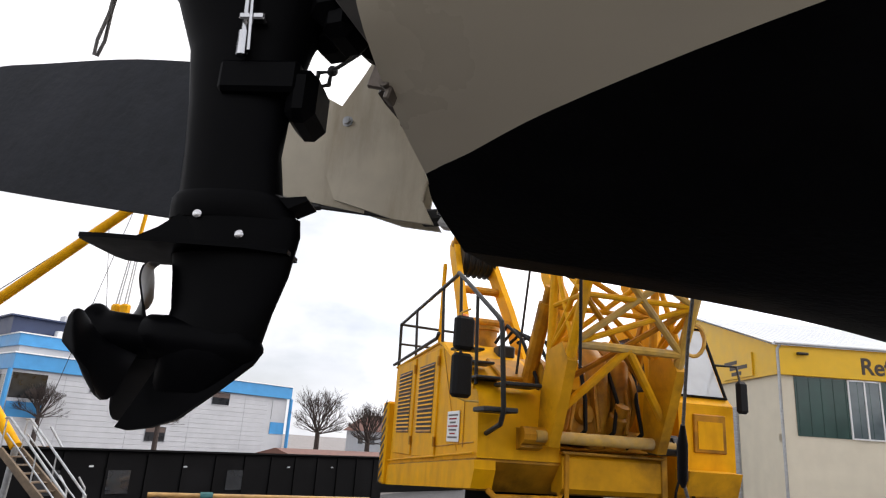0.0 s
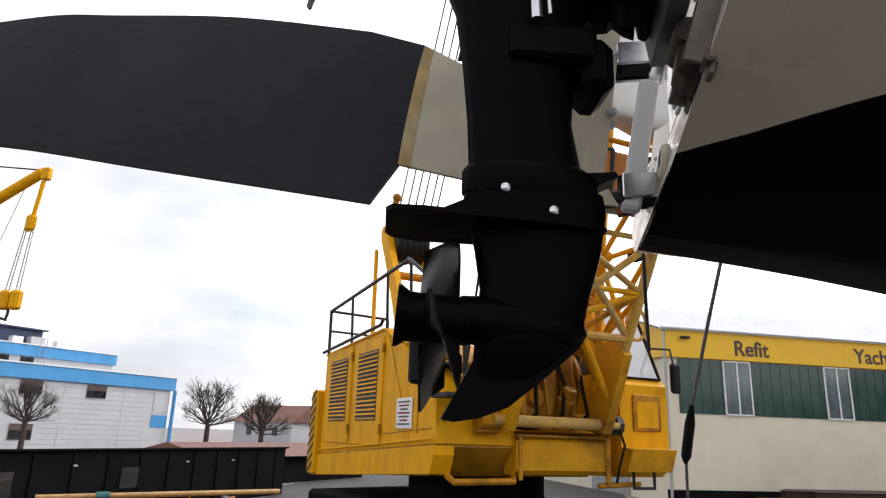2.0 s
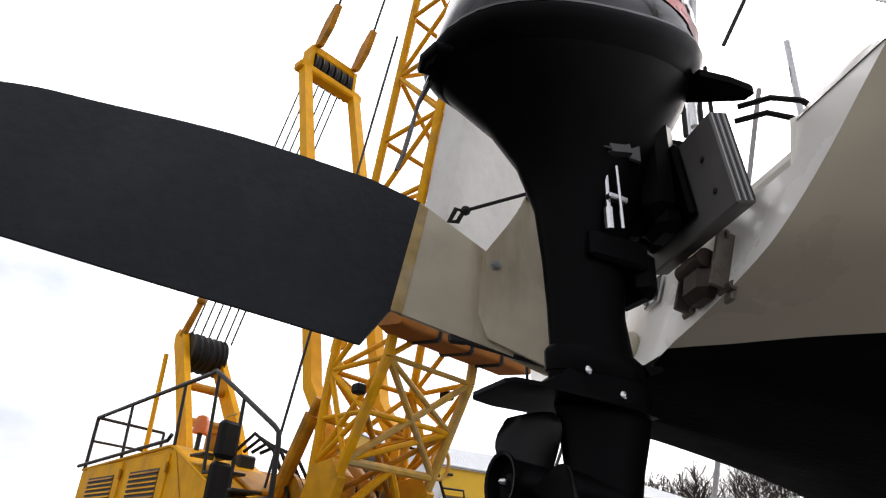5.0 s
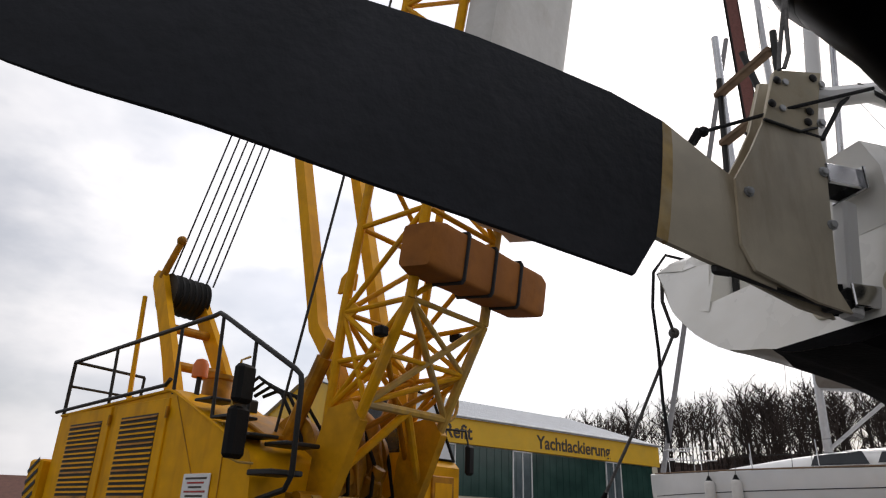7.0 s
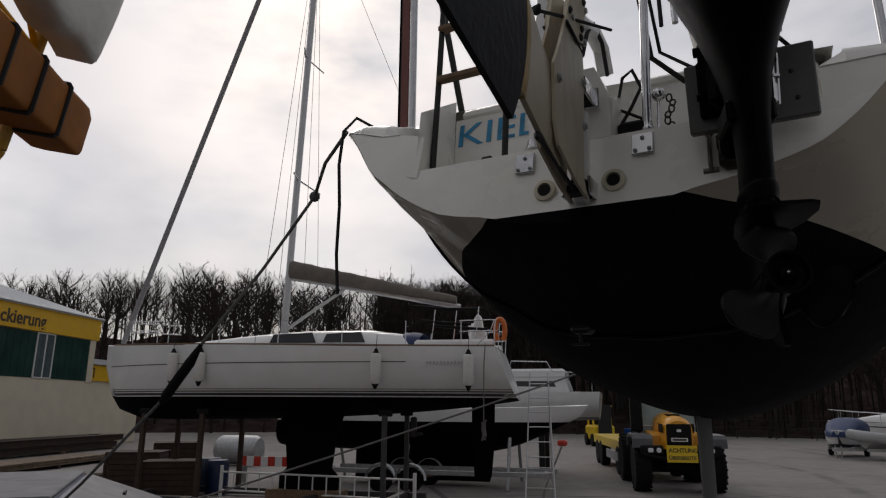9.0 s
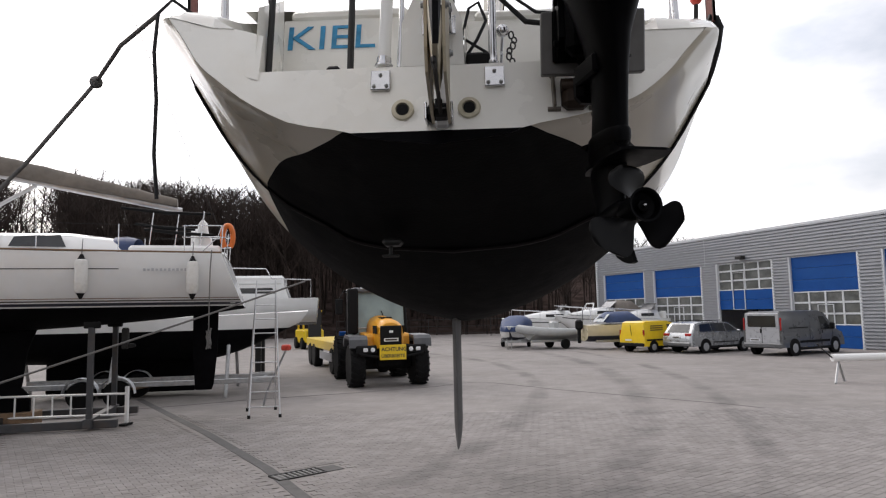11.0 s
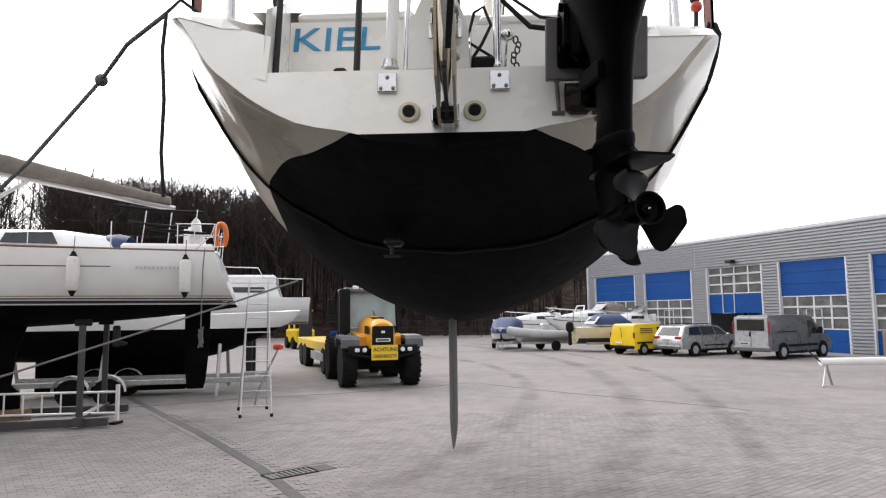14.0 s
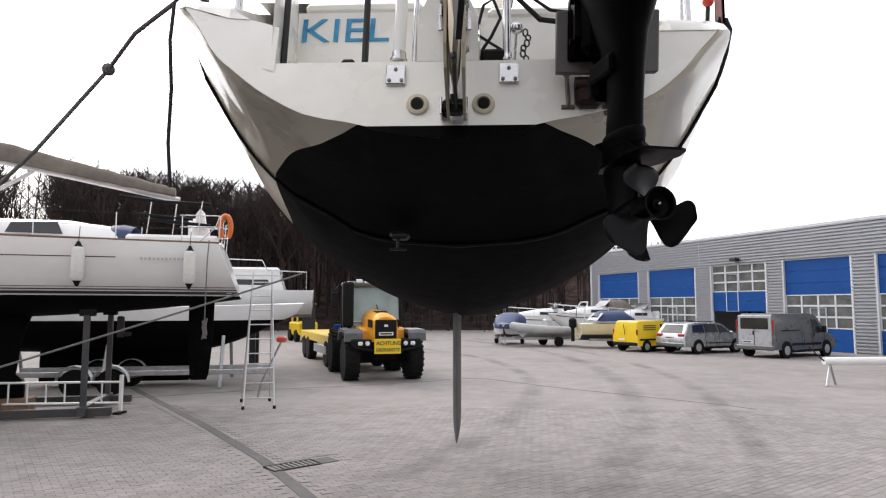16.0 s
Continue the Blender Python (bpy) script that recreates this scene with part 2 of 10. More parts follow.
REDLIGHT = mat("red_tail_lens", (0.35, 0.01, 0.01), 0.15, var=0.1)
CLEARLENS = mat("clear_lamp_lens", (0.75, 0.76, 0.78), 0.1, var=0.1)
RIBGREY = mat("pale_grey_inflatable", (0.42, 0.43, 0.43), 0.55, var=0.06, scale=5, dirt=(0.3, 0.3, 0.3), dscale=1.5, damt=0.4)
TARPBLUE = mat("dark_blue_tarpaulin", (0.018, 0.04, 0.115), 0.6, var=0.2, scale=4, bump=0.4, bscale=8)
WOOD = mat("weathered_timber", (0.20, 0.13, 0.08), 0.85, var=0.25, scale=14, bump=0.4, bscale=30)
BOARDGREY = mat("grey_laminated_board", (0.125, 0.12, 0.115), 0.5, var=0.15, scale=14, dirt=(0.10, 0.09, 0.08), dscale=6, damt=0.5)
# Grey base and pale blotches stand in for what the gate panes reflect.
GATEPANE = mat("reflection_grey_gate_glass", (0.12, 0.125, 0.12), 0.15, var=0.35, scale=1.2, dirt=(0.26, 0.26, 0.25), dscale=0.9, damt=0.7, spec=0.4)
ALLOY = mat("silver_wheel_rim", (0.40, 0.41, 0.42), 0.4, metal=0.3, var=0.1, scale=12)
# Light grey-green base carries the sky that the cab glass would reflect.
CABGLASS = mat("sky_toned_cab_glass", (0.26, 0.33, 0.32), 0.08, var=0.2, scale=1.5, spec=0.6)
CREAMBOAT = mat("cream_boat_gelcoat", (0.60, 0.53, 0.36), 0.3, var=0.05, scale=3)


# ---- mesh helpers ----
class Mesh:
    """Collects vertices and faces for one mesh."""

    def __init__(self):
        self.v, self.f, self.m = [], [], []

    def add(self, verts, faces, mi=0):
        k = len(self.v)
        self.v += [tuple(p) for p in verts]
        self.f += [tuple(i + k for i in f) for f in faces]
        self.m += [mi] * len(faces)
        return self

    def box(self, c, s, rz=0.0, ch=0.0, m=None, mi=0, ry=0.0, rx=0.0):
        """A box with centre c, size s and, if ch is given, chamfered edges."""
        hx, hy, hz = s[0] / 2, s[1] / 2, s[2] / 2
        t = m if m is not None else pose(*c, rx, ry, rz)
        if ch <= 0:
            vs = [(x, y, z) for x in (-hx, hx) for y in (-hy, hy) for z in (-hz, hz)]
            fs = [(0, 1, 3, 2), (4, 6, 7, 5), (0, 4, 5, 1), (2, 3, 7, 6), (0, 2, 6, 4), (1, 5, 7, 3)]
        else:
            ch = min(ch, hx * 0.9, hy * 0.9, hz * 0.9)
            vs, idx = [], {}
            for sx in (-1, 1):
                for sy in (-1, 1):
                    for sz in (-1, 1):
                        for a in range(3):
                            p = [sx * (hx - ch), sy * (hy - ch), sz * (hz - ch)]
                            p[a] += (sx, sy, sz)[a] * ch
                            idx[sx, sy, sz, a] = len(vs)
                            vs.append(tuple(p))
            fs = []
            for a in range(3):
                b, c2 = (a + 1) % 3, (a + 2) % 3
                for s1 in (-1, 1):
                    quad = []
                    for u, w in ((-1, -1), (1, -1), (1, 1), (-1, 1)):
                        k = [0, 0, 0]
                        k[a], k[b], k[c2] = s1, u, w
                        quad.append(idx[k[0], k[1], k[2], a])
                    fs.append(tuple(quad if s1 > 0 else quad[::-1]))
                for s1 in (-1, 1):
                    for s2 in (-1, 1):
                        k0, k1 = [0, 0, 0], [0, 0, 0]
                        k0[b] = k1[b] = s1
                        k0[c2] = k1[c2] = s2
                        k0[a], k1[a] = -1, 1
                        q = (idx[(*k0, b)], idx[(*k1, b)], idx[(*k1, c2)], idx[(*k0, c2)])
                        fs.append(q if s1 * s2 < 0 else q[::-1])
            for sx in (-1, 1):
                for sy in (-1, 1):
                    for sz in (-1, 1):
                        q = tuple(idx[sx, sy, sz, a] for a in range(3))
                        fs.append(q if sx * sy * sz > 0 else q[::-1])
        return self.add([t @ Vector(p) for p in vs], fs, mi)

    def tube(self, p, q, r, r2=None, n=10, caps=True, mi=0):
        p, q = Vector(p), Vector(q)
        r2 = r if r2 is None else r2
        d = (q - p).normalized()
        a = d.orthogonal().normalized()
        b = d.cross(a)
        vs = []
        for c, rr in ((p, r), (q, r2)):
            vs += [c + (a * math.cos(2 * math.pi * i / n) + b * math.sin(2 * math.pi * i / n)) * rr for i in range(n)]
        fs = [(i, (i + 1) % n, n + (i + 1) % n, n + i) for i in range(n)]
        if caps:
            fs += [tuple(range(n))[::-1], tuple(range(n, 2 * n))]
        return self.add(vs, fs, mi)

    def path(self, pts, r, n=8, mi=0, closed=False):
        """A bent tube through the points."""
        pts = [Vector(p) for p in pts]
        k = len(pts)
        rings, a = [], None
        for i, p in enumerate(pts):
            prev, nxt = pts[i - 1] if i or closed else pts[i], pts[(i + 1) % k] if i < k - 1 or closed else pts[i]
            d = (nxt - prev).normalized()
            a = d.orthogonal().normalized() if a is None else (a - d * a.dot(d)).normalized()
            b = d.cross(a)
            rr = r[i] if isinstance(r, (list, tuple)) else r
            rings.append([p + (a * math.cos(2 * math.pi * j / n) + b * math.sin(2 * math.pi * j / n)) * rr for j in range(n)])
        return self.loft(rings, caps=not closed, loop=closed, mi=mi)

    def loft(self, rings, caps=True, loop=False, ring_closed=True, mi=0):
        n, k = len(rings[0]), len(rings)
        vs = [p for r in rings for p in r]
        fs = []
        for i in range(k if loop else k - 1):
            for j in range(n if ring_closed else n - 1):
                a, b = i * n + j, i * n + (j + 1) % n
                c, d = ((i + 1) % k) * n + (j + 1) % n, ((i + 1) % k) * n + j
                fs.append((a, b, c, d))
        if caps and not loop:
            fs += [tuple(range(n))[::-1], tuple(range((k - 1) * n, k * n))]
        return self.add(vs, fs, mi)

    def prism(self, poly, a, b, axis="x", mi=0):
        """A polygon in the plane across the axis, drawn out from a to b along it."""
        def put(u, w, t):
            return {"x": (t, u, w), "y": (u, t, w), "z": (u, w, t)}[axis]
        n = len(poly)
        vs = [put(u, w, a) for u, w in poly] + [put(u, w, b) for u, w in poly]
        fs = [(i, (i + 1) % n, n + (i + 1) % n, n + i) for i in range(n)]
        fs += [tuple(range(n))[::-1], tuple(range(n, 2 * n))]
        return self.add(vs, fs, mi)

    def lathe(self, prof, c=(0, 0, 0), axis=(0, 0, 1), n=20, mi=0):
        """Turns a profile of (radius, distance along the axis) round the axis."""
        d = Vector(axis).normalized()
        a = d.orthogonal().normalized()
        b = d.cross(a)
        c = Vector(c)
        rings = [[c + d * h + (a * math.cos(2 * math.pi * j / n) + b * math.sin(2 * math.pi * j / n)) * max(r, 1e-4) for j in range(n)] for r, h in prof]
        return self.loft(rings, mi=mi)

    def sphere(self, c, r, n=12, sz=1.0, mi=0):
        return self.lathe([(r * math.sin(math.pi * i / 8), -r * sz * math.cos(math.pi * i / 8)) for i in range(9)], c, n=n, mi=mi)

    def data(self, name, mats, smooth=35):
        me = bpy.data.meshes.new(name)
        me.from_pydata(self.v, [], self.f)
        for mt in mats if isinstance(mats, (list, tuple)) else [mats]:
            me.materials.append(mt)
        if any(self.m):
            me.polygons.foreach_set("material_index", self.m)
        bm = bmesh.new()
        bm.from_mesh(me)
        bmesh.ops.recalc_face_normals(bm, faces=bm.faces)
        bm.to_mesh(me)
        bm.free()
        if smooth:
            me.shade_smooth()
            me.set_sharp_from_angle(angle=radians(smooth))
        me.update()
        return me


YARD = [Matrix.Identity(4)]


def part(name, bm, material, parent=None, label="", smooth=35):
    ob = new(name, bm.data(name, material, smooth))
    ob.parent = parent
    return tagged(ob, label)


def thing(name, label, category, at=(0, 0, 0), rz=0.0, group="", kind=""):
    ob = new(name)
    ob.empty_display_size = 0.2
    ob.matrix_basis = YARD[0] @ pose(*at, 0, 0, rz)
    return tagged(ob, label, category, group, kind)


def single(name, bm, material, label, category, group="", kind="", smooth=35):
    ob = part(name, bm, material, None, "", smooth)
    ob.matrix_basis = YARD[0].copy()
    return tagged(ob, label, category, group, kind)


def letters(name, body, size, m, material, parent=None, depth=0.004, shear=0.0, squeeze=1.0, label="", align="LEFT", bold=0.0):
    """Built-in-font letters as a mesh, lying at the pose m."""
    cu = bpy.data.curves.new(name, "FONT")
    cu.body, cu.size, cu.extrude, cu.shear, cu.align_x, cu.offset = body, size, depth, shear, align, bold
    tmp = bpy.data.objects.new(name, cu)
    scene.collection.objects.link(tmp)
    bpy.context.view_layer.update()
    me = bpy.data.meshes.new_from_object(tmp.evaluated_get(bpy.context.evaluated_depsgraph_get()))
    bpy.data.objects.remove(tmp)
    me.transform(m @ Matrix.Diagonal((squeeze, 1, 1, 1)))
    me.materials.clear()
    me.materials.append(material)
    ob = new(name, me)
    ob.parent = parent
    return tagged(ob, label)


def lerp(tab, x):
    """Looks x up in a table of pairs, with straight lines between."""
    if x <= tab[0][0]:
        return tab[0][1]
    for (a, fa), (b, fb) in zip(tab, tab[1:]):
        if x <= b:
            return fa + (fb - fa) * (x - a) / (b - a)
    return tab[-1][1]


def glide(tab, x):
    """Like lerp, but along a smooth curve through the points that never overshoots."""
    if x <= tab[0][0] or x >= tab[-1][0]:
        return lerp(tab, x)
    i = max(k for k in range(len(tab) - 1) if tab[k][0] <= x)

    def slope(k):
        return (tab[k + 1][1] - tab[k][1]) / (tab[k + 1][0] - tab[k][0])

    def tangent(k):
        if k == 0:
            return slope(0)
        if k == len(tab) - 1:
            return slope(k - 1)
        a, c = slope(k - 1), slope(k)
        return 0.0 if a * c <= 0 else 2 * a * c / (a + c)
    h = tab[i + 1][0] - tab[i][0]
    u = (x - tab[i][0]) / h
    return ((1 + 2 * u) * (1 - u) ** 2 * tab[i][1] + u * (1 - u) ** 2 * h * tangent(i)
            + u * u * (3 - 2 * u) * tab[i + 1][1] + u * u * (u - 1) * h * tangent(i + 1))


def sag(p, q, drop, k=10):
    p, q = Vector(p), Vector(q)
    return [p.lerp(q, i / k) - Vector((0, 0, drop * 4 * (i / k) * (1 - i / k))) for i in range(k + 1)]


# ---- ground ----
TRACKS = [(-25.67, 18.37, 27.45, 0.34), (-39.56, 21.83, 44.17, 0.45), (-39.56, 21.83, 46.07, 0.30)]


def ground_material(name, bricks, rnd=0.0, island=0.0):
    """Concrete paving with stains and curved tyre tracks; the far field carries its joints in the material."""
    m = mat(name, (0.255, 0.236, 0.226), 0.9, var=0.13, scale=1.6, dirt=(0.135, 0.126, 0.120), dscale=0.22, damt=0.6, bump=0.15, bscale=30, rnd=rnd, island=island, spec=0.3)
    nt = m.node_tree
    n, l = nt.nodes, nt.links
    b = n["Principled BSDF"]
    src = b.inputs["Base Color"].links[0].from_socket
    geo = n.new("ShaderNodeNewGeometry")
    for nd in n:
        if nd.bl_idname == "ShaderNodeTexNoise":
            l.new(geo.outputs["Position"], nd.inputs["Vector"])

    def times(col, fac, tint):
        mul = n.new("ShaderNodeMix")
        mul.data_type, mul.blend_type = "RGBA", "MULTIPLY"
        if fac is None:
            mul.inputs["Factor"].default_value = 1.0
        else:
            l.new(fac, mul.inputs["Factor"])
        l.new(col, mul.inputs["A"])
        if isinstance(tint, tuple):
            mul.inputs["B"].default_value = tint
        else:
            l.new(tint, mul.inputs["B"])
        return mul.outputs["Result"]

    smear = n.new("ShaderNodeTexNoise")
    smear.inputs["Scale"].default_value, smear.inputs["Detail"].default_value = 0.55, 6.0
    l.new(geo.outputs["Position"], smear.inputs["Vector"])
    for cx, cy, rad, half in TRACKS:
        dist = n.new("ShaderNodeVectorMath")
        dist.operation = "DISTANCE"
        flat = n.new("ShaderNodeVectorMath")
        flat.operation = "MULTIPLY"
        flat.inputs[1].default_value = (1, 1, 0)
        l.new(geo.outputs["Position"], flat.inputs[0])
        l.new(flat.outputs["Vector"], dist.inputs[0])
        dist.inputs[1].default_value = (cx, cy, 0)
        off = n.new("ShaderNodeMath")
        off.operation = "SUBTRACT"
        off.inputs[1].default_value = rad
        l.new(dist.outputs["Value"], off.inputs[0])
        ab = n.new("ShaderNodeMath")
        ab.operation = "ABSOLUTE"
        l.new(off.outputs["Value"], ab.inputs[0])
        fall = n.new("ShaderNodeMapRange")
        fall.inputs["From Min"].default_value, fall.inputs["From Max"].default_value = half * 0.35, half
        fall.inputs["To Min"].default_value, fall.inputs["To Max"].default_value = 1.0, 0.0
        l.new(ab.outputs["Value"], fall.inputs["Value"])
        worn = n.new("ShaderNodeMapRange")
        worn.inputs["From Min"].default_value, worn.inputs["From Max"].default_value = 0.36, 0.66
        l.new(smear.outputs["Fac"], worn.inputs["Value"])
        both = n.new("ShaderNodeMath")
        both.operation = "MULTIPLY"
        l.new(fall.outputs["Result"], both.inputs[0])
        l.new(worn.outputs["Result"], both.inputs[1])
        src = times(src, both.outputs["Value"], (0.62, 0.62, 0.63, 1))
    if bricks:
        brick = n.new("ShaderNodeTexBrick")
        brick.inputs["Scale"].default_value = 1.0
        brick.inputs["Brick Width"].default_value, brick.inputs["Row Height"].default_value, brick.inputs["Mortar Size"].default_value = 0.20, 0.105, 0.005
        brick.inputs["Color1"].default_value, brick.inputs["Color2"].default_value, brick.inputs["Mortar"].default_value = (0.95, 0.95, 0.95, 1), (1.05, 1.04, 1.03, 1), (0.80, 0.78, 0.76, 1)
        rot = n.new("ShaderNodeMapping")
        rot.inputs["Rotation"].default_value = (0, 0, radians(-38))
        l.new(geo.outputs["Position"], rot.inputs["Vector"])
        l.new(rot.outputs["Vector"], brick.inputs["Vector"])
        src = times(src, None, brick.outputs["Color"])
    l.new(src, b.inputs["Base Color"])
    return m


GROUND = ground_material("concrete_paver_ground", True)
g = Mesh()
NX, NY = [-1500, -400, -120, -60, -30, -15, -8, 0, 8, 15, 30, 60, 120, 400, 1500], [-1500, -400, -120, -60, -30, -12, -5, 0, 5, 10, 20, 40, 80, 200, 500, 1500]
g.add([(x, y, 0) for y in NY for x in NX], [(j * len(NX) + i, j * len(NX) + i + 1, (j + 1) * len(NX) + i + 1, (j + 1) * len(NX) + i) for j in range(len(NY) - 1) for i in range(len(NX) - 1)])
ground = single("ground", g, GROUND, "wide grey concrete block paving of a boatyard, worn and stained", "ground", kind="structure", smooth=0)

# Dark sheet added over mostly unseen ground to cut light bounced onto undersides.
ap = Mesh().box((-14, -5.0, 0.001), (76, 15.0, 0.006))
single("asphalt_apron", ap, mat("dark_low_bounce", (0.045, 0.044, 0.044), 0.8, var=0.3, scale=9, dirt=(0.03, 0.03, 0.031), dscale=0.5, damt=0.6, bump=0.3, bscale=60), "dark sheet added over the ground to cut light bounced upward", "apron", kind="structure", smooth=0)

# ---- the yacht in the slings ----
BEAM = [(0, 1.045), (0.05, 1.085), (0.12, 1.125), (0.3, 1.195), (0.6, 1.268), (1.0, 1.36), (1.5, 1.465), (2.1, 1.59), (3.0, 1.734), (4.4, 1.742), (5.8, 1.549), (7.2, 1.13), (8.4, 0.66), (9.3, 0.25), (9.7, 0.03)]
SHEER = [(0, 3.308), (0.05, 3.325), (0.12, 3.355), (0.25, 3.381), (0.5, 3.405), (1.0, 3.425), (3.0, 3.475), (6.0, 3.70), (9.7, 4.0)]
KEELZ = [(0, 2.849), (0.5, 2.763), (0.9, 2.683), (1.3, 2.559), (2.0, 2.358), (2.8, 2.178), (3.6, 2.147), (4.8, 2.17), (6.2, 2.313), (7.6, 2.66), (8.8, 3.05), (9.4, 3.4), (9.7, 3.7)]
WATER = [(0, 2.915), (0.25, 2.914), (0.4, 2.912), (0.55, 2.909), (0.7, 2.906), (0.9, 2.90), (2.0, 2.852), (9.7, 2.90)]
STERN = [(0, 1), (0.205, 0.918), (0.362, 0.860), (0.542, 0.773), (0.637, 0.710), (0.751, 0.560), (0.813, 0.440), (0.859, 0.327), (0.923, 0.26), (1, 0)]


def breadth(y, t):
    """Half-breadth of the hull at station y, t of the way from the sheer down to the keel."""
    w = min(1.0, max(0.0, y / 2.02))
    w = w * w * (3 - 2 * w)
    g = min(1.0, max(0.0, (y - 1.2) / 2.0))
    full = max(0.0, 1 - t ** (1.0 + 0.49 * g)) ** (0.295 + 0.335 * g)
    fine = max(0.0, 1 - t ** 1.6) ** 0.8
    f = max(0.0, min(1.0, (y - 5.0) / 3.0))
    full = full * (1 - f) + fine * f
    return glide(BEAM, y) * (glide(STERN, t) * (1 - w) + full * w)


def station(y, t):
    zs, zk = glide(SHEER, y), glide(KEELZ, y)
    z = zs + (zk - zs) * t
    rake = max(0.0, 1 - y / 1.4)
    return breadth(y, t), y + 0.29 * (z - 2.92) * rake, z


RAISE = [(0, 0.0), (0.12, 0.006), (0.2, 0.014), (0.3, 0.034), (0.5, 0.105), (0.75, 0.20), (1.0, 0.285), (1.5, 0.36), (3.0, 0.42), (9.7, 0.45)]


def gunwale(y, u=1.0):
    """The flared bulwark that sweeps up from the stern; u goes from its foot to its top."""
    x, yy, z = station(y, 0.0)
    k = max(0.0, glide(RAISE, y)) * u
    return x + 0.25 * k * (1 - 0.35 * u), yy + 0.10 * k, z + k


def skew(y):
    """Shears the hull's middle line to starboard to fit the camera's view."""
    return 0.006 * y


def heeled(b):
    """Bends the port quarter up and outwards to fit the camera's view."""
    def ease(u):
        u = min(1.0, max(0.0, u))
        return u * u * (3 - 2 * u)
    b.v = [(x - 0.045 * ease((-x - 0.45) / 0.5) * (1 - ease(y / 2.5)), y, z + (0.083 * ease((-x - 0.52) / 0.32) + 0.053 * ease((-x - 0.85) / 0.2)) * (1 - ease(y / 2.5))) for x, y, z in b.v]
    return b


def water_t(y):
    zs, zk = glide(SHEER, y), glide(KEELZ, y)
    return min(0.97, max(0.05, (zs - glide(WATER, y)) / (zs - zk)))


YS = [0, 0.025, 0.05, 0.085, 0.12, 0.16, 0.2, 0.25, 0.3, 0.37, 0.45, 0.52, 0.6, 0.7, 0.8, 0.9, 1.0, 1.12, 1.25, 1.37, 1.5, 1.8, 2.1, 2.5, 3.0, 3.6, 4.4, 5.2, 6.0, 6.8, 7.6, 8.3, 8.9, 9.3, 9.55, 9.7]
yacht = thing("sailing_yacht", "cream sailing yacht with black antifouling hanging in crane slings", "sailing yacht")


def hull_skin(t0, t1, k):
    b = Mesh()
    for side in (-1, 1):
        rings = []
        for y in YS:
            tw = water_t(y)
            a, c = (0.0 if t0 == 0 else tw), (1.0 if t1 == 1 else tw)
            ring = [(side * p[0] + skew(y), p[1], p[2]) for p in (gunwale(y, q / 4) for q in (4, 3, 2, 1))] if t0 == 0 else []
            for i in range(k + 1):
                u = i / k
                t = a + (c - a) * (u if t0 == 0 else 1 - (1 - u) ** 1.7)
                x, yy, z = station(y, t)
                ring.append((side * x + skew(y), yy, z))
            rings.append(ring)
        b.loft(rings, caps=False, ring_closed=False)
    return b


part("hull_side", heeled(hull_skin(0, 0.5, 22)), HULLPAINT, yacht, "beige topsides with dull reflections, colour darkened for the shaded flanks", smooth=60)
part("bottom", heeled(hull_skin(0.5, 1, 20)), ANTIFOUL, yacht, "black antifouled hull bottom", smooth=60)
LEDGE = 3.185


def transom_row(z):
    t = min(1.0, max(0.0, (lerp(SHEER, 0) - z) / (lerp(SHEER, 0) - lerp(KEELZ, 0))))
    return breadth(0, t), 0.29 * (z - 2.92)


def levelled(b):
    """The port quarter's lift fades out along the floor of the recess."""
    flat = list(b.v)
    heeled(b)
    out = []
    for p, q in zip(flat, b.v):
        k = min(1.0, max(0.0, (p[2] - 2.98) / (LEDGE - 2.98))) * min(1.0, max(0.0, (p[0] + 0.75) / 0.05))
        out.append(tuple(q[n] + (p[n] - q[n]) * k for n in range(3)))
    b.v = out
    return b


b = Mesh()
zs = [2.905 + (LEDGE - 2.905) * i / 16 for i in range(17)]
b.loft([[(x / 20 * transom_row(z)[0] * 0.998, transom_row(z)[1], z) for x in range(-20, 21)] for z in zs], caps=False, ring_closed=False)
part("transom", levelled(b), GELCOAT, yacht, "cream transom with two recesses beside the rudder post", smooth=40)
zs = [LEDGE - 0.08 + (3.39 - LEDGE) * i / 10 for i in range(11)]
for inner, side in ((-0.675, -1), (0.78, 1)):
    rings = []
    for z in zs:
        w, y = transom_row(z)
        a, c = sorted((side * w * 0.998, inner))
        rings.append([(a + (c - a) * q / 6, y + 0.004, z) for q in range(7)])
    part("quarter", heeled(Mesh().loft(rings, caps=False, ring_closed=False)), GELCOAT, yacht, "cream quarter beside the recess", smooth=40)
b = Mesh()
